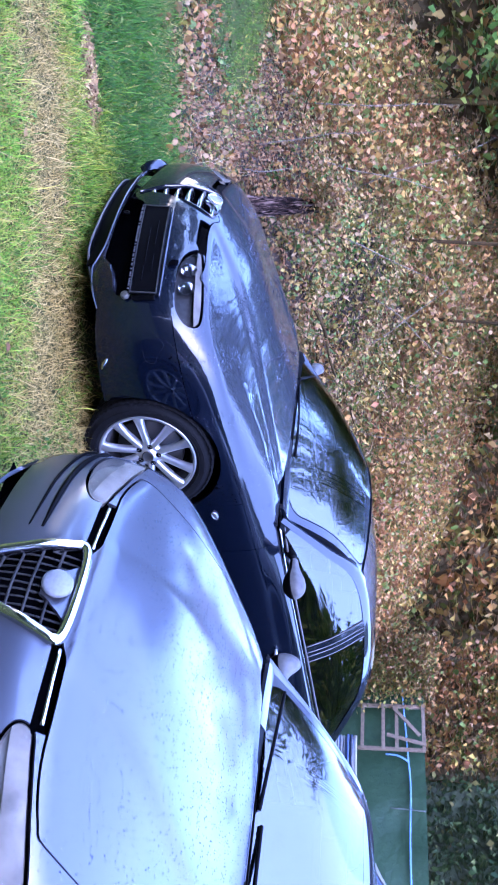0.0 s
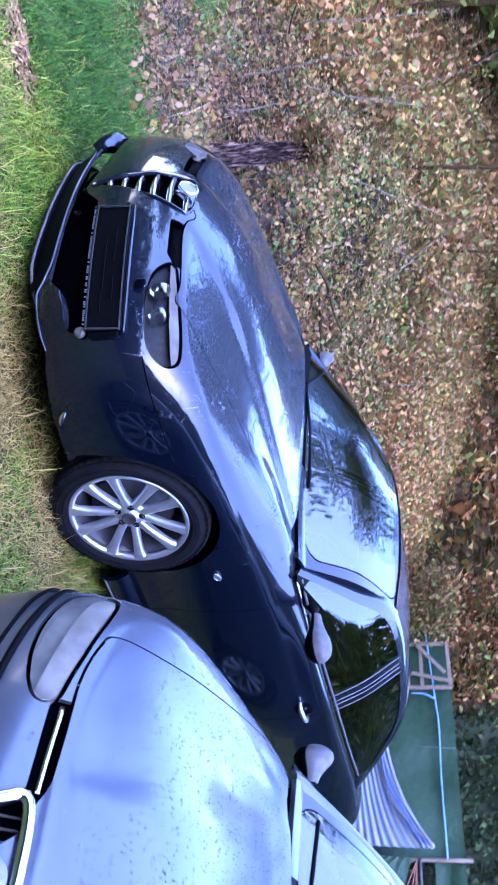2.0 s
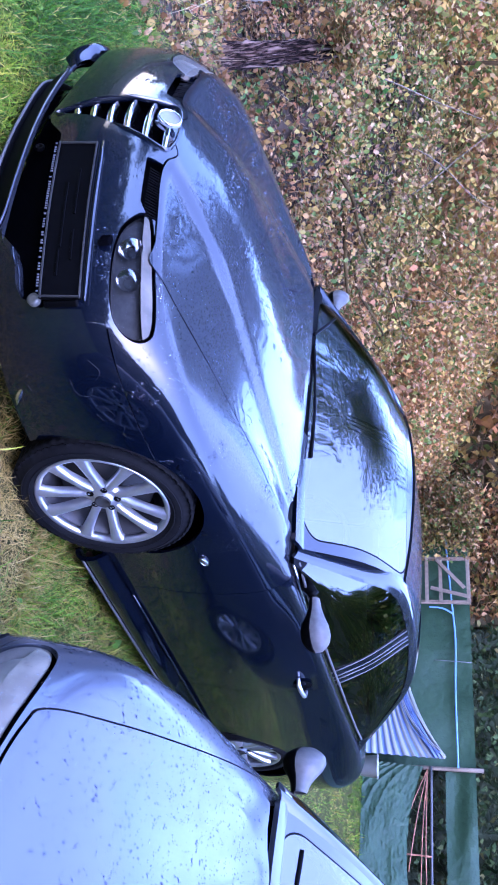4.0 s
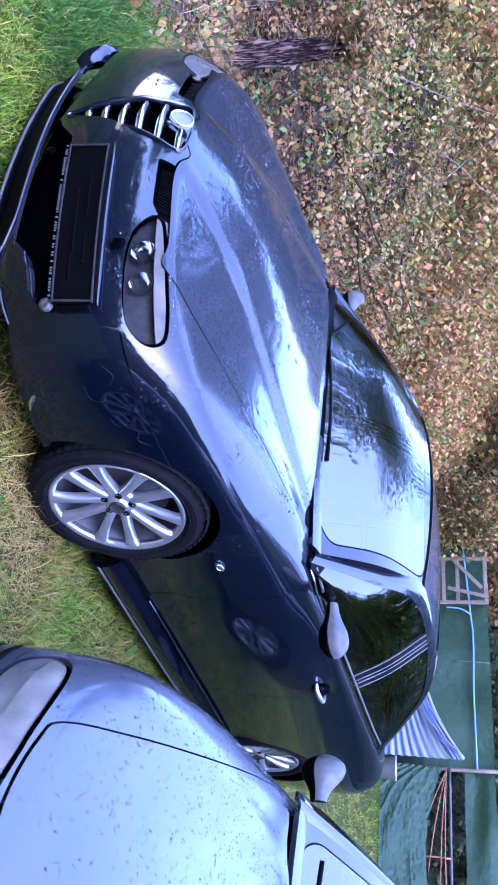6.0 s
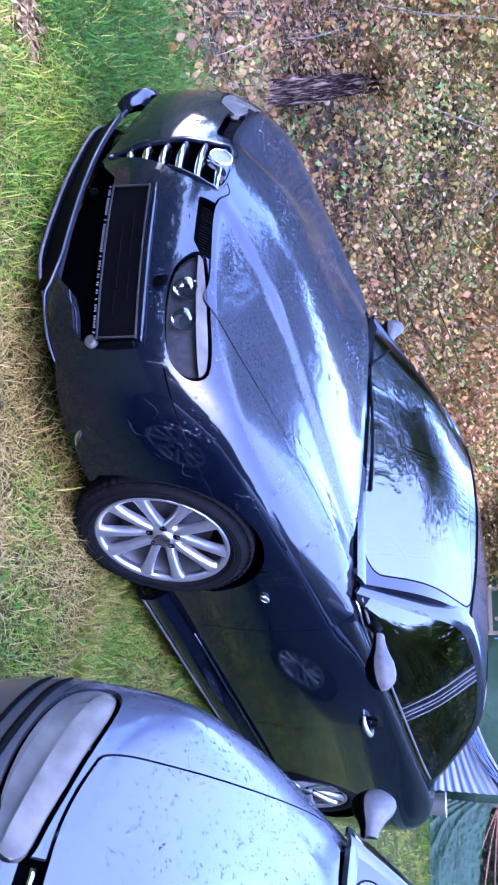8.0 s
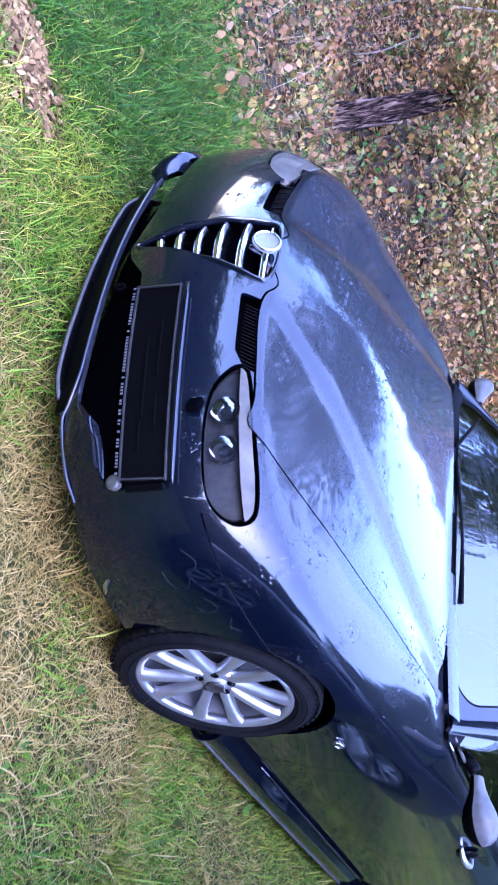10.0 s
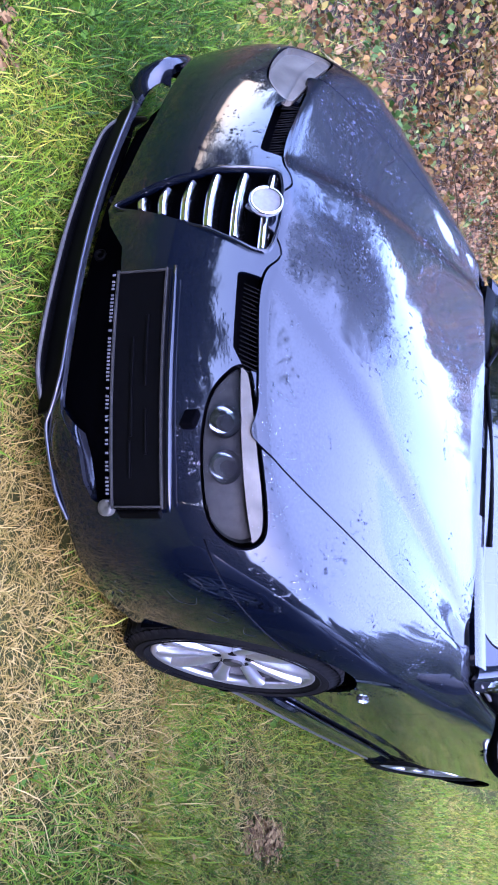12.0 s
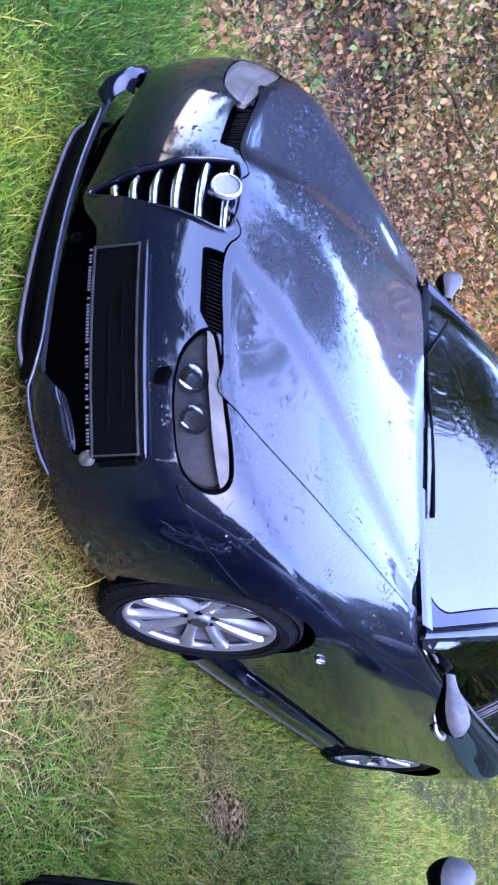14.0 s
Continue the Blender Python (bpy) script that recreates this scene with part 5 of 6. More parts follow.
def silver_car():
    car = thing("parked_car", "pale silver-blue hatchback, its bonnet beaded with rain", "car", (-0.075, -2.49, 0), 2.0)
    lines = [
        (-0.82, 0, 0.14, -0.80, 0.28, 0.14, -0.73, 0.54, 0.14, -0.58, 0.73, 0.15, -0.40, 0.80, 0.16, 0, 0.825, 0.17, 0.45, 0.82, 0.17, 1.2, 0.82, 0.17, 2.0, 0.82, 0.17, 2.6, 0.82, 0.18, 3.1, 0.79, 0.2, 3.4, 0.6, 0.22, 3.45, 0, 0.23),
        (-0.90, 0, 0.25, -0.88, 0.28, 0.25, -0.80, 0.54, 0.25, -0.64, 0.75, 0.26, -0.42, 0.83, 0.28, 0, 0.85, 0.29, 0.45, 0.85, 0.29, 1.2, 0.85, 0.29, 2.0, 0.85, 0.29, 2.6, 0.855, 0.30, 3.12, 0.83, 0.31, 3.45, 0.61, 0.33, 3.5, 0, 0.33),
        (-0.945, 0, 0.39, -0.92, 0.28, 0.39, -0.845, 0.54, 0.39, -0.675, 0.76, 0.39, -0.42, 0.845, 0.41, 0, 0.87, 0.43, 0.45, 0.868, 0.44, 1.2, 0.868, 0.45, 2.0, 0.87, 0.45, 2.6, 0.875, 0.46, 3.15, 0.85, 0.47, 3.48, 0.62, 0.48, 3.53, 0, 0.48),
        (-0.92, 0, 0.54, -0.895, 0.27, 0.54, -0.825, 0.52, 0.545, -0.67, 0.745, 0.555, -0.42, 0.842, 0.585, 0, 0.875, 0.62, 0.45, 0.872, 0.64, 1.2, 0.872, 0.65, 2.0, 0.875, 0.66, 2.6, 0.88, 0.67, 3.15, 0.85, 0.68, 3.47, 0.62, 0.69, 3.52, 0, 0.69),
        (-0.865, 0, 0.635, -0.845, 0.25, 0.635, -0.79, 0.47, 0.645, -0.665, 0.695, 0.662, -0.42, 0.812, 0.725, 0, 0.852, 0.785, 0.45, 0.85, 0.825, 1.2, 0.855, 0.855, 2.0, 0.86, 0.875, 2.6, 0.86, 0.89, 3.1, 0.83, 0.90, 3.42, 0.62, 0.91, 3.47, 0, 0.91),
        (-0.79, 0, 0.705, -0.775, 0.22, 0.70, -0.715, 0.42, 0.705, -0.595, 0.615, 0.73, -0.38, 0.732, 0.788, 0, 0.772, 0.855, 0.50, 0.785, 0.915, 1.2, 0.80, 0.945, 2.0, 0.80, 0.975, 2.6, 0.78, 1.0, 3.1, 0.73, 1.0, 3.3, 0.55, 1.0, 3.35, 0, 1.0),
        (-0.40, 0, 0.845, -0.39, 0.17, 0.84, -0.35, 0.34, 0.835, -0.26, 0.49, 0.832, -0.1, 0.60, 0.855, 0.15, 0.67, 0.90, 0.52, 0.73, 0.94, 1.2, 0.6, 0.92, 2.0, 0.6, 0.92, 2.6, 0.6, 0.95, 2.9, 0.5, 0.98, 3.0, 0.3, 0.98, 3.05, 0, 0.98),
        (0.47, 0, 0.975, 0.47, 0.13, 0.974, 0.475, 0.28, 0.970, 0.48, 0.42, 0.963, 0.49, 0.54, 0.956, 0.50, 0.63, 0.95, 0.56, 0.70, 0.945, 1.2, 0.3, 0.92, 2.0, 0.3, 0.92, 2.6, 0.3, 0.94, 2.8, 0.3, 0.97, 2.85, 0.15, 0.97, 2.85, 0, 0.97),
    ]
    v, f = car_surface(lines)
    a = np.abs(v[:, 1])
    crease = 0.20 + (v[:, 0] + 0.85) / 1.35 * 0.36 - a
    top = (v[:, 2] > 0.60) & (v[:, 0] < 0.6)
    v[:, 2] += np.where(top, 0.012 * (0.5 + 0.5 * np.tanh(crease / 0.03)) * np.clip((v[:, 0] + 0.92) / 0.12, 0, 1), 0)
    f = [q[::-1] for q in f]
    hood_line = inside(rounded([(-0.866, -0.10), (-0.866, 0.10), (-0.842, 0.2), (-0.812, 0.36), (-0.785, 0.46), (-0.735, 0.565), (-0.69, 0.605), (-0.50, 0.640), (-0.15, 0.695), (0.2, 0.745), (0.44, 0.765), (0.49, 0.73), (0.46, 0.4), (0.435, 0.0), (0.435, -0.1)], 4), "xa")
    hood = lambda p: np.where(p[:, 2] > 0.55, hood_line(p), -1)
    lamp_line = inside(rounded([(0.375, 0.585), (0.38, 0.628), (0.45, 0.640), (0.56, 0.652), (0.67, 0.661), (0.738, 0.650), (0.765, 0.612), (0.752, 0.566), (0.70, 0.540), (0.58, 0.532), (0.45, 0.550)], 5), "az")
    lamp = lambda p: np.where(p[:, 0] < -0.40, lamp_line(p), -1)
    shield_pts = rounded([(0.0, 0.25), (0.05, 0.33), (0.10, 0.47), (0.145, 0.59), (0.156, 0.630), (0.11, 0.646), (0.0, 0.650), (-0.11, 0.646), (-0.156, 0.630), (-0.145, 0.59), (-0.10, 0.47), (-0.05, 0.33)], 5)
    shield_line = inside(shield_pts, "yz")
    shield = lambda p: np.where(p[:, 0] < -0.5, shield_line(p), -1)
    slot_line = inside([(0.158, 0.622), (0.150, 0.72), (0.385, 0.72), (0.384, 0.63), (0.380, 0.618)], "az")
    slot = lambda p: np.where(p[:, 0] < -0.5, slot_line(p), -1)
    intake_line = inside(rounded([(0.16, 0.24), (0.17, 0.34), (0.40, 0.345), (0.60, 0.335), (0.62, 0.27), (0.55, 0.235)], 4), "az")
    intake = lambda p: np.where(p[:, 0] < -0.5, intake_line(p), -1)
    fa, ra = arch(-0.02, 0.31, 0.345), arch(2.53, 0.31, 0.34)
    gap = 0.0022
    seam = lambda p: p[:, 2] - (0.545 + 0.05 * (p[:, 0] + 0.65))
    shell("bonnet", *cut_out(v, f, within(hood, gap), outside(lamp, gap)), PAINT_SILVER, car, "broad silver-blue bonnet covered in raindrops")
    for s in (-1, 1):
        shell("wing", *cut_out(v, f, on(s), fa, ra, outside(hood, gap), outside(lamp, gap), lambda p: seam(p) - gap, lambda p: p[:, 0] + 0.70, lambda p: 0.66 - p[:, 0], lambda p: np.where((np.abs(p[:, 1]) < 0.74) & (p[:, 0] > 0.45), -1, 1)), PAINT_SILVER, car)
        shell("side_door", *cut_out(v, f, on(s), ra, lambda p: p[:, 0] - 0.66 - gap, lambda p: 1.9 - p[:, 0], lambda p: p[:, 2] - 0.2, lambda p: np.abs(p[:, 1]) - 0.78), PAINT_SILVER, car)
        shell("rear_wing", *cut_out(v, f, on(s), ra, lambda p: p[:, 0] - 1.9 - gap, lambda p: np.abs(p[:, 1]) - 0.5), PAINT_SILVER, car)
        shell("sill", *cut_out(v, f, on(s), fa, ra, lambda p: p[:, 0] - 0.2, lambda p: 1.9 - p[:, 0], lambda p: 0.196 - p[:, 2]), BLACK, car)
        lv, lf = cut_out(v, f, on(s), within(lamp, gap + 0.004))
        head = shell("headlamp", lv, lf, GLASS_LAMP, car, "wedge-shaped headlamp under clear glass", 0.0)
        nn = normals_of(lv, lf)
        shell("lamp_bowl", lv - nn * 0.03, lf, LAMP_FOG_SHEEN, head, "cloudy grey reflector bowl", -0.026)
        shell("lamp_brow", *cut_out(lv - nn * 0.008, lf, lambda p: p[:, 2] - 0.585 - 0.06 * (np.abs(p[:, 1]) - 0.5)), LAMP_CLOUD, head, "cloudy pale upper strip of the lamp", 0.004)
        th = np.linspace(-0.35, math.pi + 0.35, 25)
        for cx, cr in ((-0.02, 0.35), (2.53, 0.345)):
            ring = np.array([[(cx + cr * math.cos(t), s * y, 0.31 + cr * math.sin(t)) for t in th] for y in (0.58, 0.845)])
            mesh_part("arch_liner", ring.reshape(-1, 3), grid_faces(2, 25), VOID, car)
        tube("bright_strip", [(nose_x(v, s * y, 0.632) + 0.006, s * y, 0.642) for y in (0.17, 0.24, 0.30, 0.365)], 0.006, CHROME, car, "bright strip above the air slot", 8)
        mirror(car, (0.90, s * 0.935, 0.985), s, SATIN, 1.3)
        road_wheel(car, (-0.02, s * 0.745, 0.31), -6, s, 0.31, 0.215, 0.205)
        road_wheel(car, (2.53, s * 0.745, 0.31), 0, s, 0.31, 0.215, 0.205)
    shell("tailgate", *cut_out(v, f, lambda p: p[:, 0] - 2.86, lambda p: 0.5 - np.abs(p[:, 1])), PAINT_SILVER, car)
    shell("front_bumper", *cut_out(v, f, fa, outside(hood, gap), outside(lamp, gap), outside(shield), outside(slot), outside(intake), lambda p: np.where(p[:, 0] > -0.70, -seam(p) - gap, 1), lambda p: 0.0 - p[:, 0], lambda p: 0.70 - p[:, 2], lambda p: p[:, 2] - 0.20), PAINT_SILVER, car)
    for z, r in ((0.500, 0.009), (0.462, 0.005)):
        for s in (-1, 1):
            tube("bumper_strip", [(nose_x(v, s * y, z) - 0.002, s * y, z + 0.02 * (y - 0.2)) for y in (0.20, 0.32, 0.44, 0.56, 0.66, 0.74, 0.79)], [r * 0.5] + [r] * 5 + [r * 0.5], BLACK, car, "dark moulding along the bumper", 8, 4)
    shell("bumper_skirt", *cut_out(v, f, fa, lambda p: 0.0 - p[:, 0], lambda p: 0.196 - p[:, 2]), BLACK, car, "black plastic lower bumper")
    raindrops(car, *cut_out(v, f, lambda p: p[:, 2] - 0.60, lambda p: 0.45 - p[:, 0], fa, outside(shield), outside(slot)), 7200, 0.0014, 0.0042, 6)
    # added near-black shell; the shade in the openings is its colour
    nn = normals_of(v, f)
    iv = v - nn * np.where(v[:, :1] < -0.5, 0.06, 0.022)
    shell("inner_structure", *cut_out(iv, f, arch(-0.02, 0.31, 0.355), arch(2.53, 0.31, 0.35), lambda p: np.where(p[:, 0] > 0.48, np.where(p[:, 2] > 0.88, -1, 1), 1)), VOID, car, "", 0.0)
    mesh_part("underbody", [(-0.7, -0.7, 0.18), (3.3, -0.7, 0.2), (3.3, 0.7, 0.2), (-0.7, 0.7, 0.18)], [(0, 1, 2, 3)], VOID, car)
    ring = np.array([(np.interp(z, [0.25, 0.39, 0.54, 0.64], [-0.905, -0.955, -0.93, -0.875]), y, z) for y, z in shield_pts])
    grille = new("grille")
    grille.parent = car
    rim_strip("grille_frame", ring, (-0.96, 0, 0.28), CHROME, grille, "bright chrome shield grille surround", 0.026, 0.014)
    for k in range(6):
        z = 0.33 + 0.05 * k
        w = np.interp(z, [0.25, 0.33, 0.47, 0.58, 0.62], [0.0, 0.045, 0.095, 0.130, 0.135])
        x = np.interp(z, [0.25, 0.39, 0.54, 0.64], [-0.905, -0.955, -0.93, -0.875]) + 0.02
        tube("grille_bar", [(x, -w, z), (x - 0.01, 0, z), (x, w, z)], 0.004, LAMP_GREY, grille, "", 6)
    for k in range(-5, 6):
        y = 0.024 * k
        z0 = np.interp(abs(y), [0, 0.045, 0.095, 0.135], [0.26, 0.33, 0.47, 0.60])
        tube("grille_bar", [(np.interp(z, [0.25, 0.39, 0.54, 0.64], [-0.905, -0.955, -0.93, -0.875]) + 0.022, y, z) for z in np.linspace(z0, 0.635, 4)], 0.003, LAMP_GREY, grille, "", 5)
    turned("badge", [(0.043, 0.0), (0.043, 0.008), (0.036, 0.012), (0.0, 0.014)], (-0.908, 0, 0.600), (-0.9, 0, 0.42), BADGE, grille, "round pale badge", 40)
    greenhouse(car, PAINT_SILVER, (0.48, 0.60), 0.025)
    seats(car, INTERIOR, 0.02)
    for nm, y0, y1, mat, lift in (("scuttle", -0.68, 0.40, BLACK, 0.0), ("cowl", 0.40, 0.745, PAINT_SILVER, 0.004)):
        net = [[(0.432 + 0.115 * (y / 0.7) ** 2, y, 0.964 + lift) for y in np.linspace(y0, y1, 9)], [(0.465 + 0.115 * (y / 0.7) ** 2, y, 0.975 + lift) for y in np.linspace(y0, y1, 9)], [(0.495 + 0.125 * (y / 0.7) ** 2, y, 0.983 + lift) for y in np.linspace(y0, y1, 9)]]
        sv, sf = patch(net, np.linspace(0, 8, 25), np.linspace(0, 2, 5))
        shell(nm, sv, [q[::-1] for q in sf], mat, car, "black scuttle panel under the windscreen" if mat is BLACK else "", 0.02)
    for (x0, y0, x1, y1) in ((0.48, 0.05, 0.56, 0.60), (0.49, -0.55, 0.50, 0.0)):
        pts = [(x0 + (x1 - x0) * k, y0 + (y1 - y0) * k, 0.99 + 0.56 * (x0 + (x1 - x0) * k - 0.48) + 0.012) for k in np.linspace(0, 1, 5)]
        tube("wiper", pts, 0.008, BLACK, car, "black windscreen wiper", 8)
    return car


silver_car()


# ---- bank, trees, fence ----
def grounded(x, y):
    return (x, y, float(ground_height(np.array([x]), np.array([y]))[0]) - 0.05)


LEAF = [(0, 0, 0), (-0.42, 0.35, 0.06), (0, 0.45, 0), (0.42, 0.35, 0.06), (-0.32, 0.7, 0.08), (0.32, 0.7, 0.08), (0, 1, 0.02)]
LEAF_FACES = [(0, 2, 1), (0, 3, 2), (1, 2, 6, 4), (2, 3, 5, 6)]
FOLD = [(0, 0, 0), (-0.40, 0.48, 0.09), (0.40, 0.48, 0.09), (0, 1, 0.02)]
FOLD_FACES = [(0, 3, 1), (0, 2, 3)]
SMALL = [(0, 0, 0), (-0.40, 0.42, 0.07), (0.40, 0.42, 0.07), (-0.24, 0.80, 0.06), (0, 1, 0.01), (0.24, 0.80, 0.06)]
SMALL_FACES = [(0, 4, 3, 1), (0, 2, 5, 4)]


def leaf_cloud(name, place, size, lean, mat, label="", category="", parent=None, form=FOLD, faces=FOLD_FACES):
    n = len(place)
    lv = strew("", place, lean, rng.uniform(0, 6.283, n), size * rng.uniform(0.75, 1.1, n), size, rng.uniform(-0.3, 0.6, n), None, "", "", form)
    ob = bulk_mesh(name, lv, faces, n, len(form), mat, label, category)
    if parent:
        del ob["kind"]
        ob.parent = parent
    return ob


def bank_points(n, x0, x1, y0, y1, deepest):
    x, y = rng.uniform(x0, x1, n), rng.uniform(y0, y1, n)
    d = bank_depth(x, y)
    keep = ((d > -0.12 + 0.15 * rng.normal(size=n)) | (rng.random(n) < 0.55 * leaf_mat(x, y))) & (d < deepest)
    x, y, d = x[keep], y[keep], d[keep]
    return x, y, d, ground_height(x, y)


x, y, d, z = bank_points(165000, -1.8, 8.5, 1.6, 11.0, 7.2)
z = z + rng.exponential(0.08, len(x)).clip(0, 0.45) * np.clip(d * 1.2, 0.05, 1)
damp = rng.random(len(x)) < np.clip(1.15 - d * 0.8, 0.08, 1) * np.clip(0.75 + 0.9 * lumps(x, y, 1.4, 2.0), 0.2, 1)
for pick, mat, label in ((~damp, LEAVES, "yellow, tan and green autumn leaves over brambles on the bank"), (damp, LEAVES_BROWN, "damp brown leaves at the foot of the bank")):
    leaf_cloud("leaf_litter", np.stack([x, y, z], 1)[pick], rng.uniform(0.038, 0.078, int(pick.sum())) * (0.72 if mat is LEAVES_BROWN else 1.0), rng.normal(1.0, 0.5, int(pick.sum())), mat, label, "leaves", None, SMALL, SMALL_FACES)
n = 1500
q = rng.normal(0, 1, (n, 3)) * (0.13, 0.13, 0.10)
top = np.array(grounded(0.80, 3.72)) + (0.03, 0.01, 0.98)
leaf_cloud("leaf_litter", top + q, rng.uniform(0.035, 0.065, n), rng.normal(1.0, 0.6, n), LEAVES, "leaves caught on the broken top of the stem", "leaves")
x, y, d, z = bank_points(95000, -1.0, 12.0, 7.5, 16.5, 13.0)
z = z + rng.exponential(0.25, len(x)).clip(0, 1.2)
leaf_cloud("leaf_litter", np.stack([x, y, z], 1), rng.uniform(0.07, 0.13, len(x)), rng.normal(1.0, 0.6, len(x)), LEAVES_LIT, "autumn leaves high on the bank", "leaves")
x, y, d, z = bank_points(120000, 8.2, 24.0, 5.0, 20.0, 9.0)
z = z + rng.exponential(0.12, len(x)).clip(0, 0.6) * np.clip(d, 0.05, 1)
leaf_cloud("leaf_litter", np.stack([x, y, z], 1), rng.uniform(0.09, 0.17, len(x)), rng.normal(1.0, 0.5, len(x)), LEAVES_LIT, "far autumn leaves on the bank", "leaves")
x, y, d, z = bank_points(45000, 5.0, 16.0, 5.0, 17.0, 15.0)
z = z + rng.exponential(0.1, len(x)).clip(0, 0.5) * np.clip(d, 0.05, 1)
leaf_cloud("leaf_litter", np.stack([x, y, z], 1), rng.uniform(0.08, 0.15, len(x)), rng.normal(1.1, 0.4, len(x)), LEAVES_LIT, "autumn leaves along the middle of the bank", "leaves")


def branch_path(start, way, length, wander, steps=5):
    p, w, out = Vector(start), Vector(way).normalized(), [tuple(start)]
    for _ in range(steps):
        w = (w + Vector(rng.normal(0, wander, 3))).normalized()
        p = p + w * (length / steps)
        out.append(tuple(p))
    return out


def tree(at, height, spread, lean=(0, 0), girth=0.12, leaves=5000, low=0.35, leaf=0.14):
    """A tree: tapered trunk, limbs, and a crown of many leaves gathered in clumps."""
    ob = thing("tree", "autumn tree with a rough trunk and thinning yellow-green crown", "tree", at, group="trees on the bank and round the lawn")
    top = Vector((lean[0], lean[1], height))
    pts = [tuple(top * f + Vector(rng.normal(0, 0.06, 3)) * (f > 0)) for f in (0, 0.15, 0.35, 0.55, 0.8, 1.0)]
    tube("trunk", [(pts[0][0], pts[0][1], -0.3)] + pts, [girth * 1.5, girth * 1.25, girth, girth * 0.8, girth * 0.6, girth * 0.35, girth * 0.12], TRUNK, ob, "", 12, 4)
    clumps = []
    for k in range(16):
        f = rng.uniform(low, 0.95)
        a = rng.uniform(0, 6.283)
        path = branch_path(top * f, (math.cos(a), math.sin(a), rng.uniform(0.1, 0.8)), spread * rng.uniform(0.5, 1.0), 0.25)
        tube("limb", path, [girth * 0.4, girth * 0.3, girth * 0.22, girth * 0.15, girth * 0.1, girth * 0.05], TRUNK, ob, "", 6, 2)
        clumps += [path[2], path[3], path[4], path[5]]
    clumps = np.array(clumps)
    pick = rng.integers(0, len(clumps), leaves)
    place = clumps[pick] + rng.normal(0, 1, (leaves, 3)) * (spread * 0.17 * rng.uniform(0.4, 1.2, len(clumps)))[pick, None]
    place[:, 2] = np.maximum(place[:, 2], 0.5)
    leaf_cloud("crown", place, rng.uniform(0.7, 1.2, leaves) * leaf, rng.uniform(0.3, 2.2, leaves), CROWN, parent=ob)
    return ob


def overhang(at, top, girth, leaves):
    """A slim grey tree on the bank whose crown leans out over the cars."""
    ob = thing("tree", "slim grey-barked tree leaning out from the bank", "tree", at, group="trees on the bank and round the lawn")
    top = Vector(top)
    pts = [top * f + Vector((0.15 * math.sin(f * 5), 0.1 * math.sin(f * 4), 0)) for f in (0, 0.12, 0.3, 0.5, 0.75, 1.0)]
    tube("trunk", [(0, 0, -0.3)] + [tuple(p) for p in pts], [girth * 1.3, girth, girth * 0.9, girth * 0.8, girth * 0.65, girth * 0.4, girth * 0.1], TWIG, ob, "", 10, 4)
    clumps = []
    for k in range(26):
        f = rng.uniform(0.62, 1.0)
        a = rng.uniform(-3.1, 0.6)
        path = branch_path(top * f, (math.cos(a), math.sin(a), rng.uniform(-0.1, 0.6)), rng.uniform(1.2, 2.8), 0.25)
        tube("limb", path, [girth * 0.4, girth * 0.3, girth * 0.22, girth * 0.15, girth * 0.1, girth * 0.05], TWIG, ob, "", 6, 2)
        clumps += [path[2], path[3], path[4], path[5]]
    clumps = np.array(clumps)
    pick = rng.integers(0, len(clumps), leaves)
    place = clumps[pick] + rng.normal(0, 0.38, (leaves, 3))
    leaf_cloud("crown", place, rng.uniform(0.10, 0.20, leaves), rng.uniform(0.3, 2.2, leaves), CROWN, parent=ob)


for x, y, h, s, g in ((3.0, 12.4, 6.5, 3.0, 0.06), (0.9, 12.8, 7.0, 3.0, 0.06), (5.4, 12.4, 6.0, 3.0, 0.05), (7.6, 12.2, 4.5, 2.8, 0.04), (9.8, 12.4, 3.6, 2.4, 0.05), (12.0, 14.0, 4.2, 2.6, 0.05)):
    tree(grounded(x, y), h, s, (rng.normal(0, 0.3), rng.normal(0, 0.3)), g, 9000, 0.55, 0.19)
# unseen trees round the lawn, added for what paint and glass reflect
for x, y, h, s in ((7.5, -14.0, 6.5, 3.2), (12.0, -11.0, 10.0, 3.8), (0.5, -16.0, 4.5, 2.6), (-6.0, -16.5, 4.5, 2.6), (17.4, -4.6, 11.0, 3.6), (-15.0, -7.0, 5.0, 2.6), (-13.5, 2.0, 6.5, 3.2), (-10.0, 12.0, 7.0, 3.2), (-4.0, 17.0, 7.0, 3.2)):
    tree(grounded(x, y), h, s, (0, 0), 0.14, 6000, 0.10, 0.26)

overhang(grounded(5.2, 8.6), (-1.2, -2.6, 6.8), 0.03, 5500)
overhang(grounded(3.4, 8.0), (-0.9, -2.6, 7.4), 0.03, 8500)

# the rough stem at the foot of the bank and a second one higher up
stem = thing("tree_stump", "rough-barked stem at the foot of the bank", "tree trunk", grounded(0.80, 3.66))
sides, levels = 90, 110
verts = []
for i in range(levels):
    z = -0.1 + 1.05 * i / (levels - 1)
    r = np.interp(z, [-0.1, 0.1, 0.35, 0.8, 1.05], [0.115, 0.095, 0.08, 0.066, 0.045])
    for j in range(sides):
        a = 2 * math.pi * j / sides
        rough = -abs(noise.noise((math.cos(a) * 5.5, math.sin(a) * 5.5, z * 6.0))) * 2.2 + 0.5 * noise.noise((math.cos(a) * 9, math.sin(a) * 9, z * 6.0)) + 0.4
        verts.append(((r + 0.034 * rough) * math.cos(a) + 0.05 * z, (r + 0.034 * rough) * math.sin(a) + 0.02 * z, z))
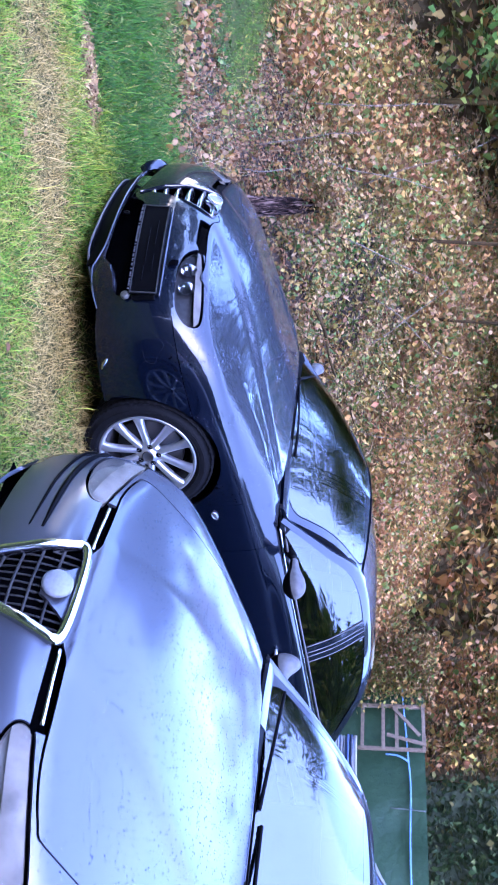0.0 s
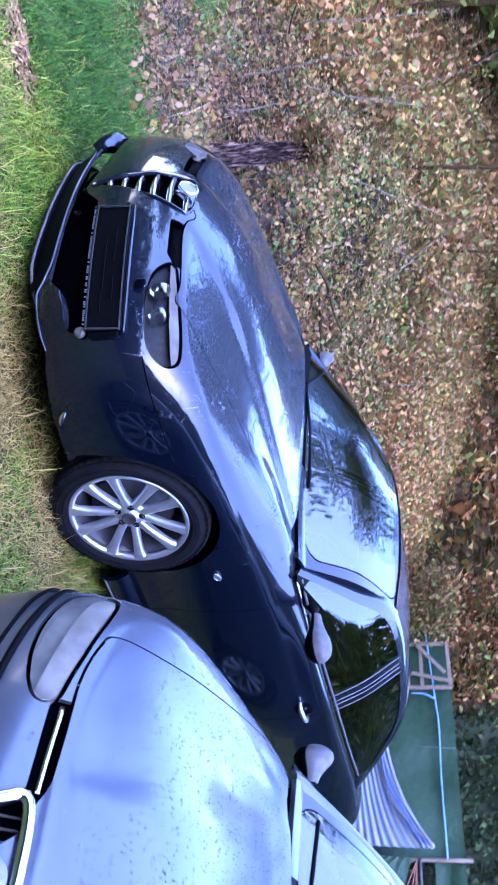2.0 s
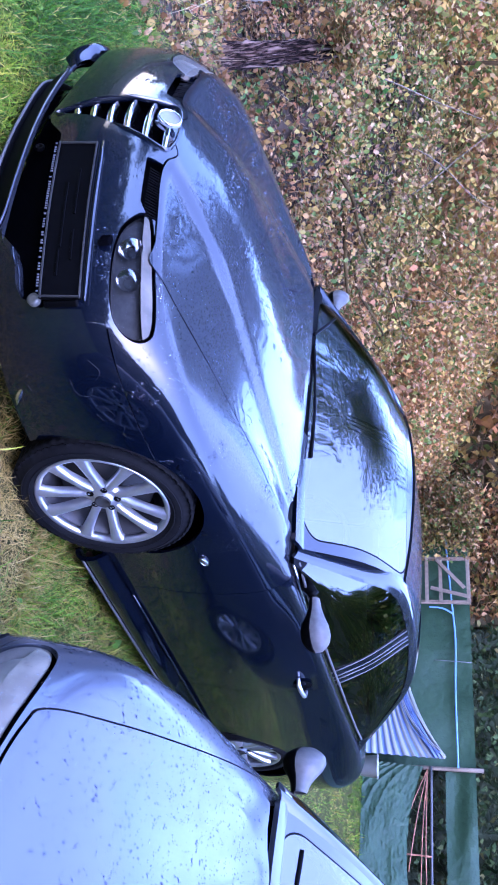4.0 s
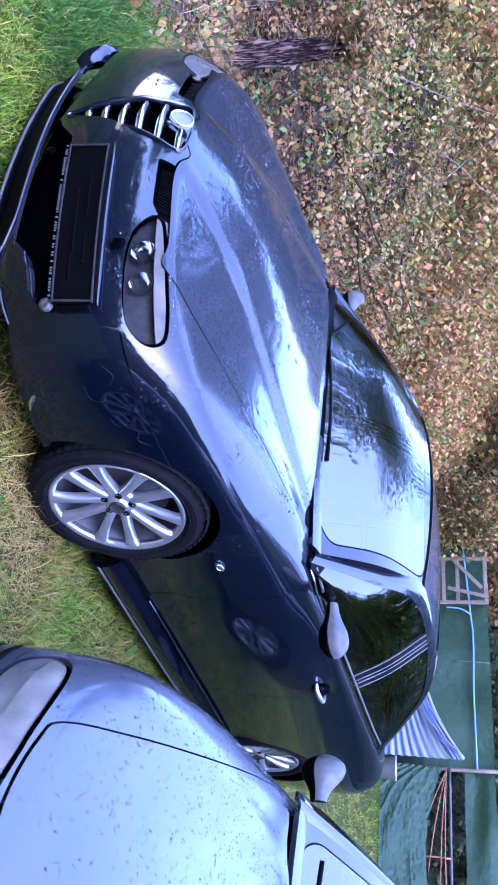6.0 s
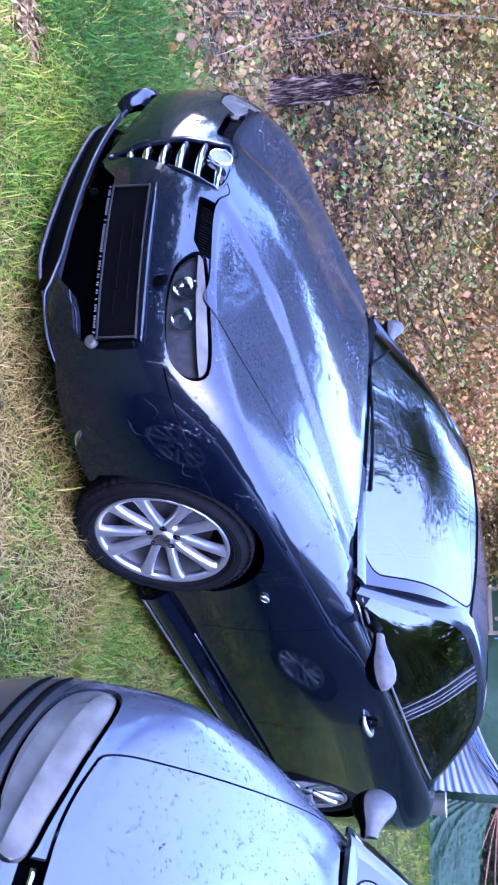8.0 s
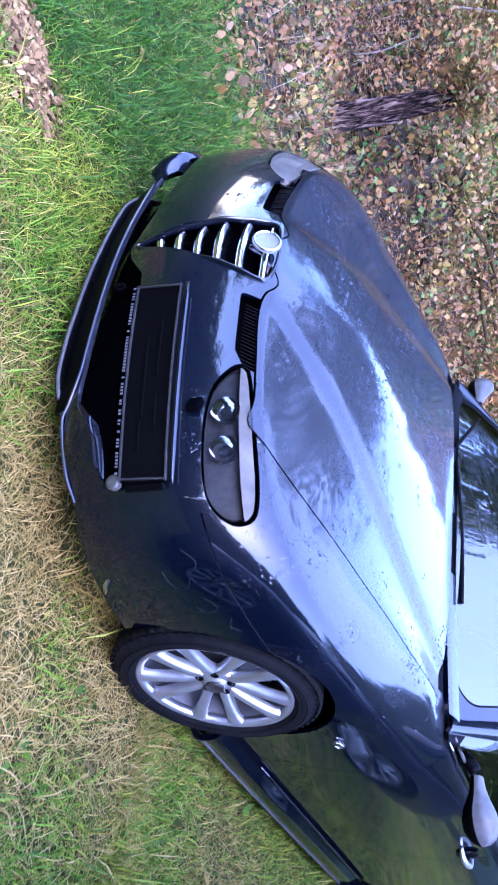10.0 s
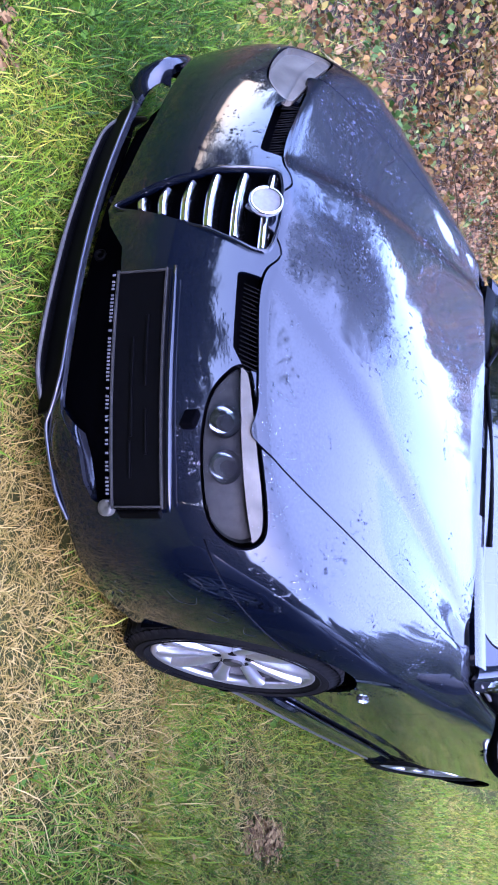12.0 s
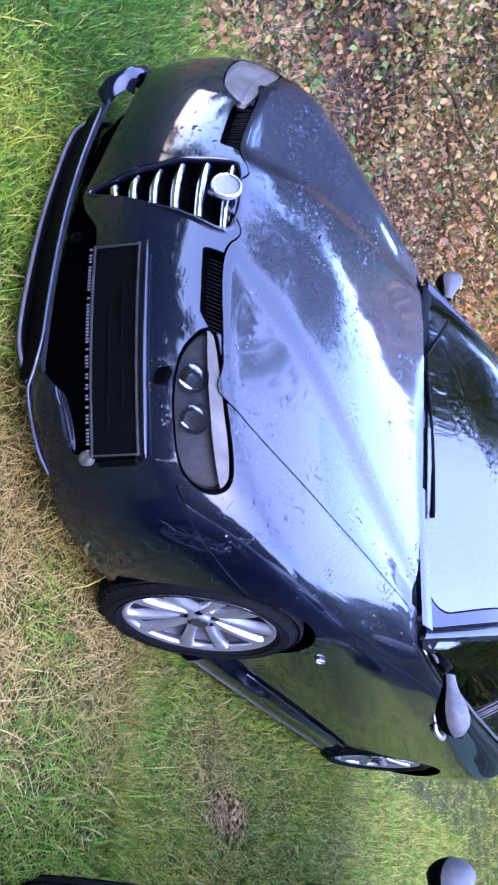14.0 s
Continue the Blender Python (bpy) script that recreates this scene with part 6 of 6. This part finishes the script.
mesh_part("stem", verts, [(i * sides + j, i * sides + (j + 1) % sides, (i + 1) * sides + (j + 1) % sides, (i + 1) * sides + j) for i in range(levels - 1) for j in range(sides)], BARK, stem)
for k in range(5):
    a = rng.uniform(0, 6.283)
    tube("root", [(0, 0, 0.12), (math.cos(a) * 0.13, math.sin(a) * 0.13, 0.03), (math.cos(a) * 0.3, math.sin(a) * 0.3, -0.04)], [0.06, 0.04, 0.015], BARK, stem, "", 8, 3)

# green bramble shoots among the leaves
cx, cy, d, cz = bank_points(120, -0.6, 8.0, 2.4, 8.5, 5.0)
pick = np.repeat(np.arange(len(cx)), 34)
n = len(pick)
sx, sy = cx[pick] + rng.normal(0, 0.10, n), cy[pick] + rng.normal(0, 0.10, n)
GREEN = scatter_colour("bramble_leaves", [(0.0, (0.02, 0.06, 0.008)), (0.5, (0.045, 0.09, 0.02)), (1.0, (0.13, 0.15, 0.04))], 0.5, translucent=0.2)
leaf_cloud("bramble_leaves", np.stack([sx, sy, ground_height(sx, sy) + rng.exponential(0.07, n)], 1), rng.uniform(0.035, 0.075, n), rng.normal(0.9, 0.5, n), GREEN, "green bramble leaves in patches on the bank", "leaves")

# bramble stems and straw all over the bank
x, y, d, z = bank_points(30000, -0.6, 8.5, 2.4, 9.0, 5.5)
n = len(x)
sv = strew("", np.stack([x, y, z - 0.02], 1), rng.normal(0.9, 0.5, n).clip(0.0, 1.7), rng.uniform(0, 6.283, n), rng.uniform(0.002, 0.006, n), rng.uniform(0.08, 0.42, n), rng.uniform(-0.4, 1.2, n), None, "", "", BLADE)
bulk_mesh("bramble_stems", sv, BLADE_FACES, n, 4, STALKS, "thin dry stems and straw among the leaves", "stems")
# bare earth where the turf is worn through
EARTH = scatter_colour("bare_soil", [(0.0, (0.0475, 0.0242, 0.00877)), (0.4, (0.123, 0.0687, 0.0253)), (0.8, (0.19, 0.113, 0.0439)), (1.0, (0.257, 0.169, 0.0683))], 0.9)
n = 2600
which = rng.random(n) < 0.68
a, b = rng.normal(0, 0.45, n).clip(-1, 1), rng.normal(0, 0.45, n).clip(-1, 1)
ex = np.where(which, -1.44 + 0.9 * 0.27 * a + 0.44 * 0.11 * b, 1.24 + 0.20 * a)
ey = np.where(which, 0.42 - 0.44 * 0.27 * a + 0.9 * 0.11 * b, -1.34 + 0.075 * b)
leaf_cloud("bare_earth", np.stack([ex, ey, ground_height(ex, ey) + rng.uniform(0.006, 0.016, n)], 1), rng.uniform(0.012, 0.032, n), rng.normal(1.45, 0.2, n), EARTH, "crumbly bare earth worn through the lawn", "earth", None, SMALL, SMALL_FACES)
# broad-leaved weeds in the grass
WEED = scatter_colour("weed_leaves", [(0.0, (0.022, 0.06, 0.005)), (0.5, (0.05, 0.11, 0.009)), (0.9, (0.09, 0.15, 0.014)), (1.0, (0.16, 0.17, 0.03))], 0.5, translucent=0.2)
cx = np.concatenate([rng.uniform(-1.2, 2.4, 26), rng.uniform(-1.7, -0.9, 8)])
cy = np.concatenate([rng.uniform(-1.75, -0.75, 26), rng.uniform(-0.6, 1.6, 8)])
pick = np.repeat(np.arange(len(cx)), 9)
n = len(pick)
wx, wy = cx[pick] + rng.normal(0, 0.03, n), cy[pick] + rng.normal(0, 0.03, n)
leaf_cloud("weed", np.stack([wx, wy, ground_height(wx, wy) + 0.006], 1), rng.uniform(0.022, 0.048, n) * rng.uniform(0.6, 1.1, len(cx))[pick], rng.normal(1.0, 0.3, n).clip(0.3, 1.45), WEED, "broad green weed leaves among the grass", "weeds", None, LEAF, LEAF_FACES)
# leaves blown on to the lawn
n = 260
x, y = rng.uniform(-2.2, 3.0, n), rng.uniform(-2.3, 3.0, n)
keep = rng.random(n) < np.where(y > 1.2, 1.0, 0.35)
x, y = x[keep], y[keep]
leaf_cloud("fallen_leaves", np.stack([x, y, ground_height(x, y) + 0.03], 1), rng.uniform(0.03, 0.06, len(x)), rng.normal(1.3, 0.25, len(x)), LEAVES, "a few autumn leaves blown on to the lawn", "leaves", None, LEAF, LEAF_FACES)

# fallen and standing sticks
for k in range(20):
    x, y = rng.uniform(0.3, 8.0), rng.uniform(2.6, 8.5)
    if bank_depth(np.array([x]), np.array([y]))[0] < 0.2:
        continue
    p = Vector(grounded(x, y)) + Vector((0, 0, 0.08))
    up = rng.uniform(0.2, 1.4)
    path = branch_path(p, (rng.normal(0, 1), rng.normal(0, 1) - 0.2, up), rng.uniform(0.6, 1.9), 0.14)
    r = rng.uniform(0.004, 0.012)
    st = tube("branch", path, [r, r * 0.9, r * 0.8, r * 0.65, r * 0.5, r * 0.3], TWIG, None, "", 6, 2)
    tagged(st, "bare grey-brown branch lying among the leaves", "branch", "branches on the bank")

# pale upright stems on the bank beyond the car's nose
PALE_STEM = grain(material("pale_stem", (0.09, 0.07, 0.046), 0.9), (0.05, 0.038, 0.024), (0.13, 0.10, 0.068), 30, 0.2, 0.002)
for x, y, way, length in ((0.9, 5.4, (-0.1, 0.1, 1), 1.5), (1.5, 6.6, (0.3, 0.1, 1), 1.9), (2.3, 7.2, (-0.35, -0.2, 1), 2.1), (2.0, 5.6, (0.7, 0.2, 1), 1.7), (3.2, 6.0, (0.5, -0.1, 1), 1.6), (1.2, 7.6, (0.1, 0.2, 1), 2.2), (4.4, 6.4, (-0.6, 0.1, 0.8), 1.6), (5.8, 6.6, (0.5, 0.0, 0.9), 1.5), (0.75, 4.5, (0.4, 0.5, 0.7), 0.9)):
    r = rng.uniform(0.006, 0.011)
    path = branch_path(Vector(grounded(x, y)) - Vector((0, 0, 0.02)), way, length, 0.10)
    tagged(tube("bare_stem", path, [r, r * 0.9, r * 0.8, r * 0.65, r * 0.5, r * 0.3], PALE_STEM, None, "", 6, 3), "thin pale bare stem standing in the leaves", "stem", "stems on the bank")

# heavier fallen limbs
for x, y, way, length, r in ((2.3, 4.3, (1, 0.35, 0.25), 1.3, 0.022), (3.2, 5.0, (0.7, -0.5, -0.1), 1.0, 0.026), (4.6, 5.4, (1, 0.2, 0.1), 1.5, 0.024), (1.4, 4.6, (0.2, 0.6, 0.5), 1.4, 0.02), (5.6, 6.4, (-1, 0.1, 0.25), 1.6, 0.024)):
    p = Vector(grounded(x, y)) + Vector((0, 0, 0.16))
    path = branch_path(p, way, length, 0.10)
    limb = tube("fallen_limb", path, [r, r * 0.95, r * 0.9, r * 0.8, r * 0.7, r * 0.55], TRUNK, None, "", 10, 3)
    tagged(limb, "grey-brown fallen limb half sunk in leaves", "branch", "branches on the bank")

# ---- far fence of tarpaulins and pallets ----
FX = 16.5


def cloth(name, corners, nu, nv, fold, mat, parent=None, label="", seed=0.0, pleat=7.0, hub=None):
    """A hanging sheet between four corners (top left, top right, bottom right, bottom left), with folds."""
    tl, tr, br, bl = (np.array(c, float) for c in corners)
    u, v = np.meshgrid(np.linspace(0, 1, nu), np.linspace(0, 1, nv))
    u, v = u.ravel()[:, None], v.ravel()[:, None]
    p = (tl * (1 - u) + tr * u) * (1 - v) + (bl * (1 - u) + br * u) * v
    w = np.array([noise.noise((a * pleat + seed, b * 1.3, seed)) for a, b in zip(u[:, 0], v[:, 0])])
    w2 = np.array([noise.noise((a * 2.5 + seed, b * 2.2 + 4, seed)) for a, b in zip(u[:, 0], v[:, 0])])
    if hub:
        # swags that sag between the two points the sheet is tied up by
        q = np.clip((hub[0] - p[:, 1]) / hub[2], 0.0, 1.0)
        p[:, 2] -= hub[3] * 4 * q * (1 - q) * (1 - v[:, 0])
        s = (hub[1] - p[:, 2]) / (4 * q * (1 - q) + 0.35)
        ridge = np.abs(np.sin(s * 11.0 + 2.2 * w2 + 0.8 * w)) ** 0.7 * (0.6 + 0.8 * w2)
        crease = np.array([noise.noise((a * 26 + seed, b * 15, seed)) + 0.6 * noise.noise((a * 48, b * 22 + seed, 2.0)) for a, b in zip(u[:, 0], v[:, 0])])
        p[:, 0] += fold * (0.6 * ridge * np.clip(s, 0.15, 1) + 0.7 * w2 + 0.3 * w + 0.16 * crease)
    else:
        p[:, 0] += fold * (w + 0.8 * w2)
    return mesh_part(name, p, [q[::-1] for q in grid_faces(nv, nu)], mat, parent, label)


fence = thing("tarpaulin_screen", "green tarpaulin screen tied along a blue rope", "screen", (FX, 0, 0))
cloth("tarpaulin", [(0, 9.3, 2.40), (0, 3.38, 2.34), (0, 3.38, 0.02), (0, 9.3, 0.02)], 60, 24, 0.10, TARP, fence, "taut green tarpaulin", 1.0)
cloth("upper_tarpaulin", [(0.15, 3.36, 2.34), (0.15, -6.0, 2.25), (0.15, -6.0, 1.62), (0.15, 3.36, 1.72)], 60, 10, 0.10, TARP, fence, "green tarpaulin strip", 2.0)
cloth("lower_tarpaulin", [(-0.3, 3.3, 1.30), (-0.3, 0.2, 1.15), (-0.8, 0.0, 0.02), (-0.6, 3.3, 0.02)], 200, 90, 0.075, TARP, fence, "sagging folded green tarpaulin", 3.0, 5.0, (3.4, 1.35, 3.3, 0.30))
cloth("side_tarpaulin", [(-0.3, 0.2, 1.15), (-0.3, -6.0, 1.15), (-0.8, -6.0, 0.02), (-0.8, 0.0, 0.02)], 180, 60, 0.075, TARP, fence, "", 4.0, 5.0, (0.3, 1.2, 6.3, 0.35))
tube("rope", [(-0.08, 9.2, 1.85), (-0.10, 7.0, 1.98), (-0.10, 6.2, 2.02), (-0.08, 5.0, 1.98), (-0.08, 3.38, 1.98)], 0.022, ROPE, fence, "blue rope along the tarpaulin", 6, 4)
tube("rope_tail", [(-0.12, 6.9, 1.98), (-0.14, 7.02, 1.75), (-0.14, 7.05, 1.45)], 0.02, ROPE, fence, "", 6, 3)
tube("tie_cord", [(-0.1, 5.75, 1.55), (-0.12, 5.72, 2.0), (-0.12, 5.70, 2.35)], 0.012, WHITE_INK, fence, "pale tie cord", 6, 3)
tube("post", [(0, 3.37, -0.2), (0, 3.37, 1.2), (0, 3.37, 2.5)], 0.045, WOOD, fence, "", 8, 2)
tube("rail", [(-0.1, 3.37, 1.42), (-0.1, 1.4, 1.40), (-0.1, -6.0, 1.30)], 0.03, SATIN, fence, "grey metal rail", 8, 3)
for y1, z1 in ((0.9, 1.18), (1.3, 0.95), (0.6, 1.30), (1.9, 0.80)):
    tube("tent_pole", [(-0.15, 3.3, 1.35), (-0.18, (3.3 + y1) / 2, (1.35 + z1) / 2 - 0.03), (-0.15, y1, z1)], 0.012, RUST, fence, "orange-brown pole", 6, 3)
tube("tent_pole", [(-0.15, 1.6, 0.6), (-0.15, 1.62, 1.0), (-0.15, 1.6, 1.4)], 0.018, RUST, fence, "orange-brown pole", 6, 3)

# pale striped sheet that sags from the post
sheet = thing("draped_sheet", "pale blue-white striped sheet sagging beside the fence", "sheet", (FX - 0.55, 0, 0))
cols, rows_ = 90, 41
u = np.linspace(0, 1, cols)
top_y = 7.2 + (3.40 - 7.2) * u
top_z = 0.75 + 0.95 * u ** 3
verts = []
for r in range(rows_):
    f = r / (rows_ - 1)
    for k in range(cols):
        pleat = 0.03 * math.sin(r * 1.57 + 2.0 * noise.noise((u[k] * 3, f * 2, 5.0)))
        verts.append((pleat - 0.15 * f, top_y[k], top_z[k] * (1 - f) + 0.05 * f))
SHEET_BLUE = grain(material("blue_stripe", (0.10, 0.16, 0.34), 0.5), (0.03, 0.05, 0.12), (0.08, 0.11, 0.21), 8, 0.2, 0.01)
hang = mesh_part("hanging_sheet", verts, [q[::-1] for q in grid_faces(rows_, cols)], SHEET, sheet)
hang.data.materials.append(SHEET_BLUE)
hang.data.polygons.foreach_set("material_index", np.array([1 if (i // (cols - 1)) % 4 < 1 + (i // (cols - 1)) // 4 % 2 else 0 for i in range(len(hang.data.polygons))], np.int32))
for off, rad in ((0.0, 0.04), (-0.09, 0.03), (-0.17, 0.03)):
    tube("rolled_hem", [(-0.06 + off * 0.3, top_y[k], top_z[k] + off) for k in range(0, cols, 9)] + [(-0.06, top_y[-1], top_z[-1] + off)], rad, SHEET_BLUE if off else SHEET, sheet, "", 8, 3)

for k in range(5):
    pts = [(-0.12 - 0.03 * (k % 3), 7.1 + (3.42 - 7.1) * q, 0.70 + 1.0 * q ** (3.2 + 0.8 * k) + 0.02 * math.sin(k * 2.1 + q * 9)) for q in np.linspace(0, 1, 12)]
    tube("strand", pts, 0.011, (SHEET, SHEET_BLUE, SHEET)[k % 3], sheet, "", 6, 3)

# pallet hung on the fence
pallet = thing("pallet", "weathered wooden pallet standing against the tarpaulin", "pallet", (FX - 0.2, 7.73, 0))
for yy in (-0.58, 0.0, 0.58):
    box("stringer", (0.08, 0.07, 2.38), (0, yy * 1.0, 1.20), WOOD, pallet, "", 0.006) if yy else None
for zz in (2.36, 1.72, 1.40, 0.9, 0.3):
    box("board", (0.022, 1.24, 0.085), (-0.052, 0, zz), WOOD, pallet, "", 0.004)
box("brace", (0.022, 0.09, 0.98), (-0.102, 0.12, 1.95), WOOD, pallet, "", 0.004, (50, 0, 0))
box("brace", (0.022, 0.09, 0.95), (-0.077, -0.36, 1.95), WOOD, pallet, "", 0.004, (14, 0, 0))
tub = thing("plastic_tub", "small pale plastic tub on the grass", "tub", (14.6, 2.75, 0))
turned("tub_body", [(0.0, 0.01), (0.16, 0.01), (0.17, 0.02), (0.21, 0.40), (0.23, 0.41), (0.23, 0.43), (0.20, 0.43), (0.19, 0.40), (0.0, 0.06)], (0, 0, 0), (0, 0, 1), SHEET, tub, "", 28)

# hedges behind the fence and along the far side of the lawn
def hedge(a, b, height, depth, n, leaf, label, body=HEDGE_DARK, foliage=CROWN):
    """A hedge from a to b: a lumpy added core, by default coloured as the shade between leaves, thick with leaves."""
    ob = thing("hedge", label, "hedge", (0, 0, 0))
    a, b = np.array(a, float), np.array(b, float)
    way = (b - a) / np.linalg.norm(b - a)
    side = np.array([-way[1], way[0]])
    cols, rows = 60, 14
    v = []
    for r in range(rows):
        t = math.pi * r / (rows - 1)
        for c in range(cols):
            p = a + (b - a) * c / (cols - 1)
            k = noise.noise((c * 0.35, r * 0.6, height))
            q = p + side * (math.cos(t) * depth * 0.38 * (1 + 0.4 * k))
            v.append((q[0], q[1], max(0.0, math.sin(t)) ** 0.6 * height * (0.86 + 0.16 * k)))
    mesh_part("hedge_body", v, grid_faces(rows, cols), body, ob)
    u, t = rng.random(n), rng.uniform(0.02, math.pi - 0.02, n)
    k = lumps(u * 20, t * 1.5, 1.0, height)
    p = a + (b - a) * u[:, None] + side * (np.cos(t) * depth * 0.5 * (1 + 0.4 * k + 0.12 * rng.normal(size=n)))[:, None]
    z = np.sin(t) ** 0.6 * height * (1 + 0.16 * k + 0.04 * rng.normal(size=n))
    leaf_cloud("foliage", np.column_stack([p, z]), rng.uniform(0.7, 1.3, n) * leaf, rng.uniform(0.2, 2.4, n), foliage, parent=ob)


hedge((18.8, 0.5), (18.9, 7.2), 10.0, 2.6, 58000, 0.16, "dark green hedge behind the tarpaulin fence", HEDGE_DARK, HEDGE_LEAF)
# its unseen height keeps bright low sky out of the bonnet reflections
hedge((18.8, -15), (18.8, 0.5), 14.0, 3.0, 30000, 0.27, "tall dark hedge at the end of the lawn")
hedge((18.9, 7.3), (19.1, 11.0), 9.5, 2.8, 42000, 0.17, "tan and yellow thicket behind the end of the fence", THICKET, LEAVES_LIT)
# thicket of brambles beyond the end of the fence
n = 26000
along = rng.random(n)
bx, by = 17.2 + 4.2 * along + rng.normal(0, 0.45, n), 10.0 + 3.2 * along + rng.normal(0, 0.45, n)
bz = 3.1 * rng.random(n) ** 0.8 * (0.9 + 0.25 * lumps(bx, by, 1.2, 3.0))
leaf_cloud("bramble_leaves", np.stack([bx, by, bz], 1), rng.uniform(0.08, 0.15, n), rng.normal(1.0, 0.6, n), LEAVES, "yellowing bramble thicket beyond the fence", "leaves")
n = 4200
bx, by = rng.normal(16.05, 0.12, n), rng.normal(8.95, 0.28, n)
bz = rng.uniform(0.1, 2.6, n)
leaf_cloud("bramble_leaves", np.stack([bx, by, bz], 1), rng.uniform(0.07, 0.14, n), rng.normal(1.0, 0.6, n), LEAVES, "yellow bramble leaves hanging over the tarpaulin's end", "leaves")
hedge((14.0, 19), (32.0, 8), 11.0, 3.0, 62000, 0.31, "tall yellowing hedge beyond the bank", THICKET, LEAVES_LIT)
hedge((-5, 19), (16, 18.5), 11.0, 3.2, 48000, 0.32, "tall yellowing hedge on top of the bank", THICKET, LEAVES_LIT)
# two unseen hedges added so the cars' flanks reflect dark, not sky
hedge((22, -15), (-16, -16), 8.5, 3.0, 30000, 0.30, "unseen dark hedge along the lawn, added to darken the cars' reflections")
hedge((-16, -14), (-17, 16), 7.5, 2.8, 18000, 0.30, "unseen dark hedge along the lawn, added to darken the cars' reflections")
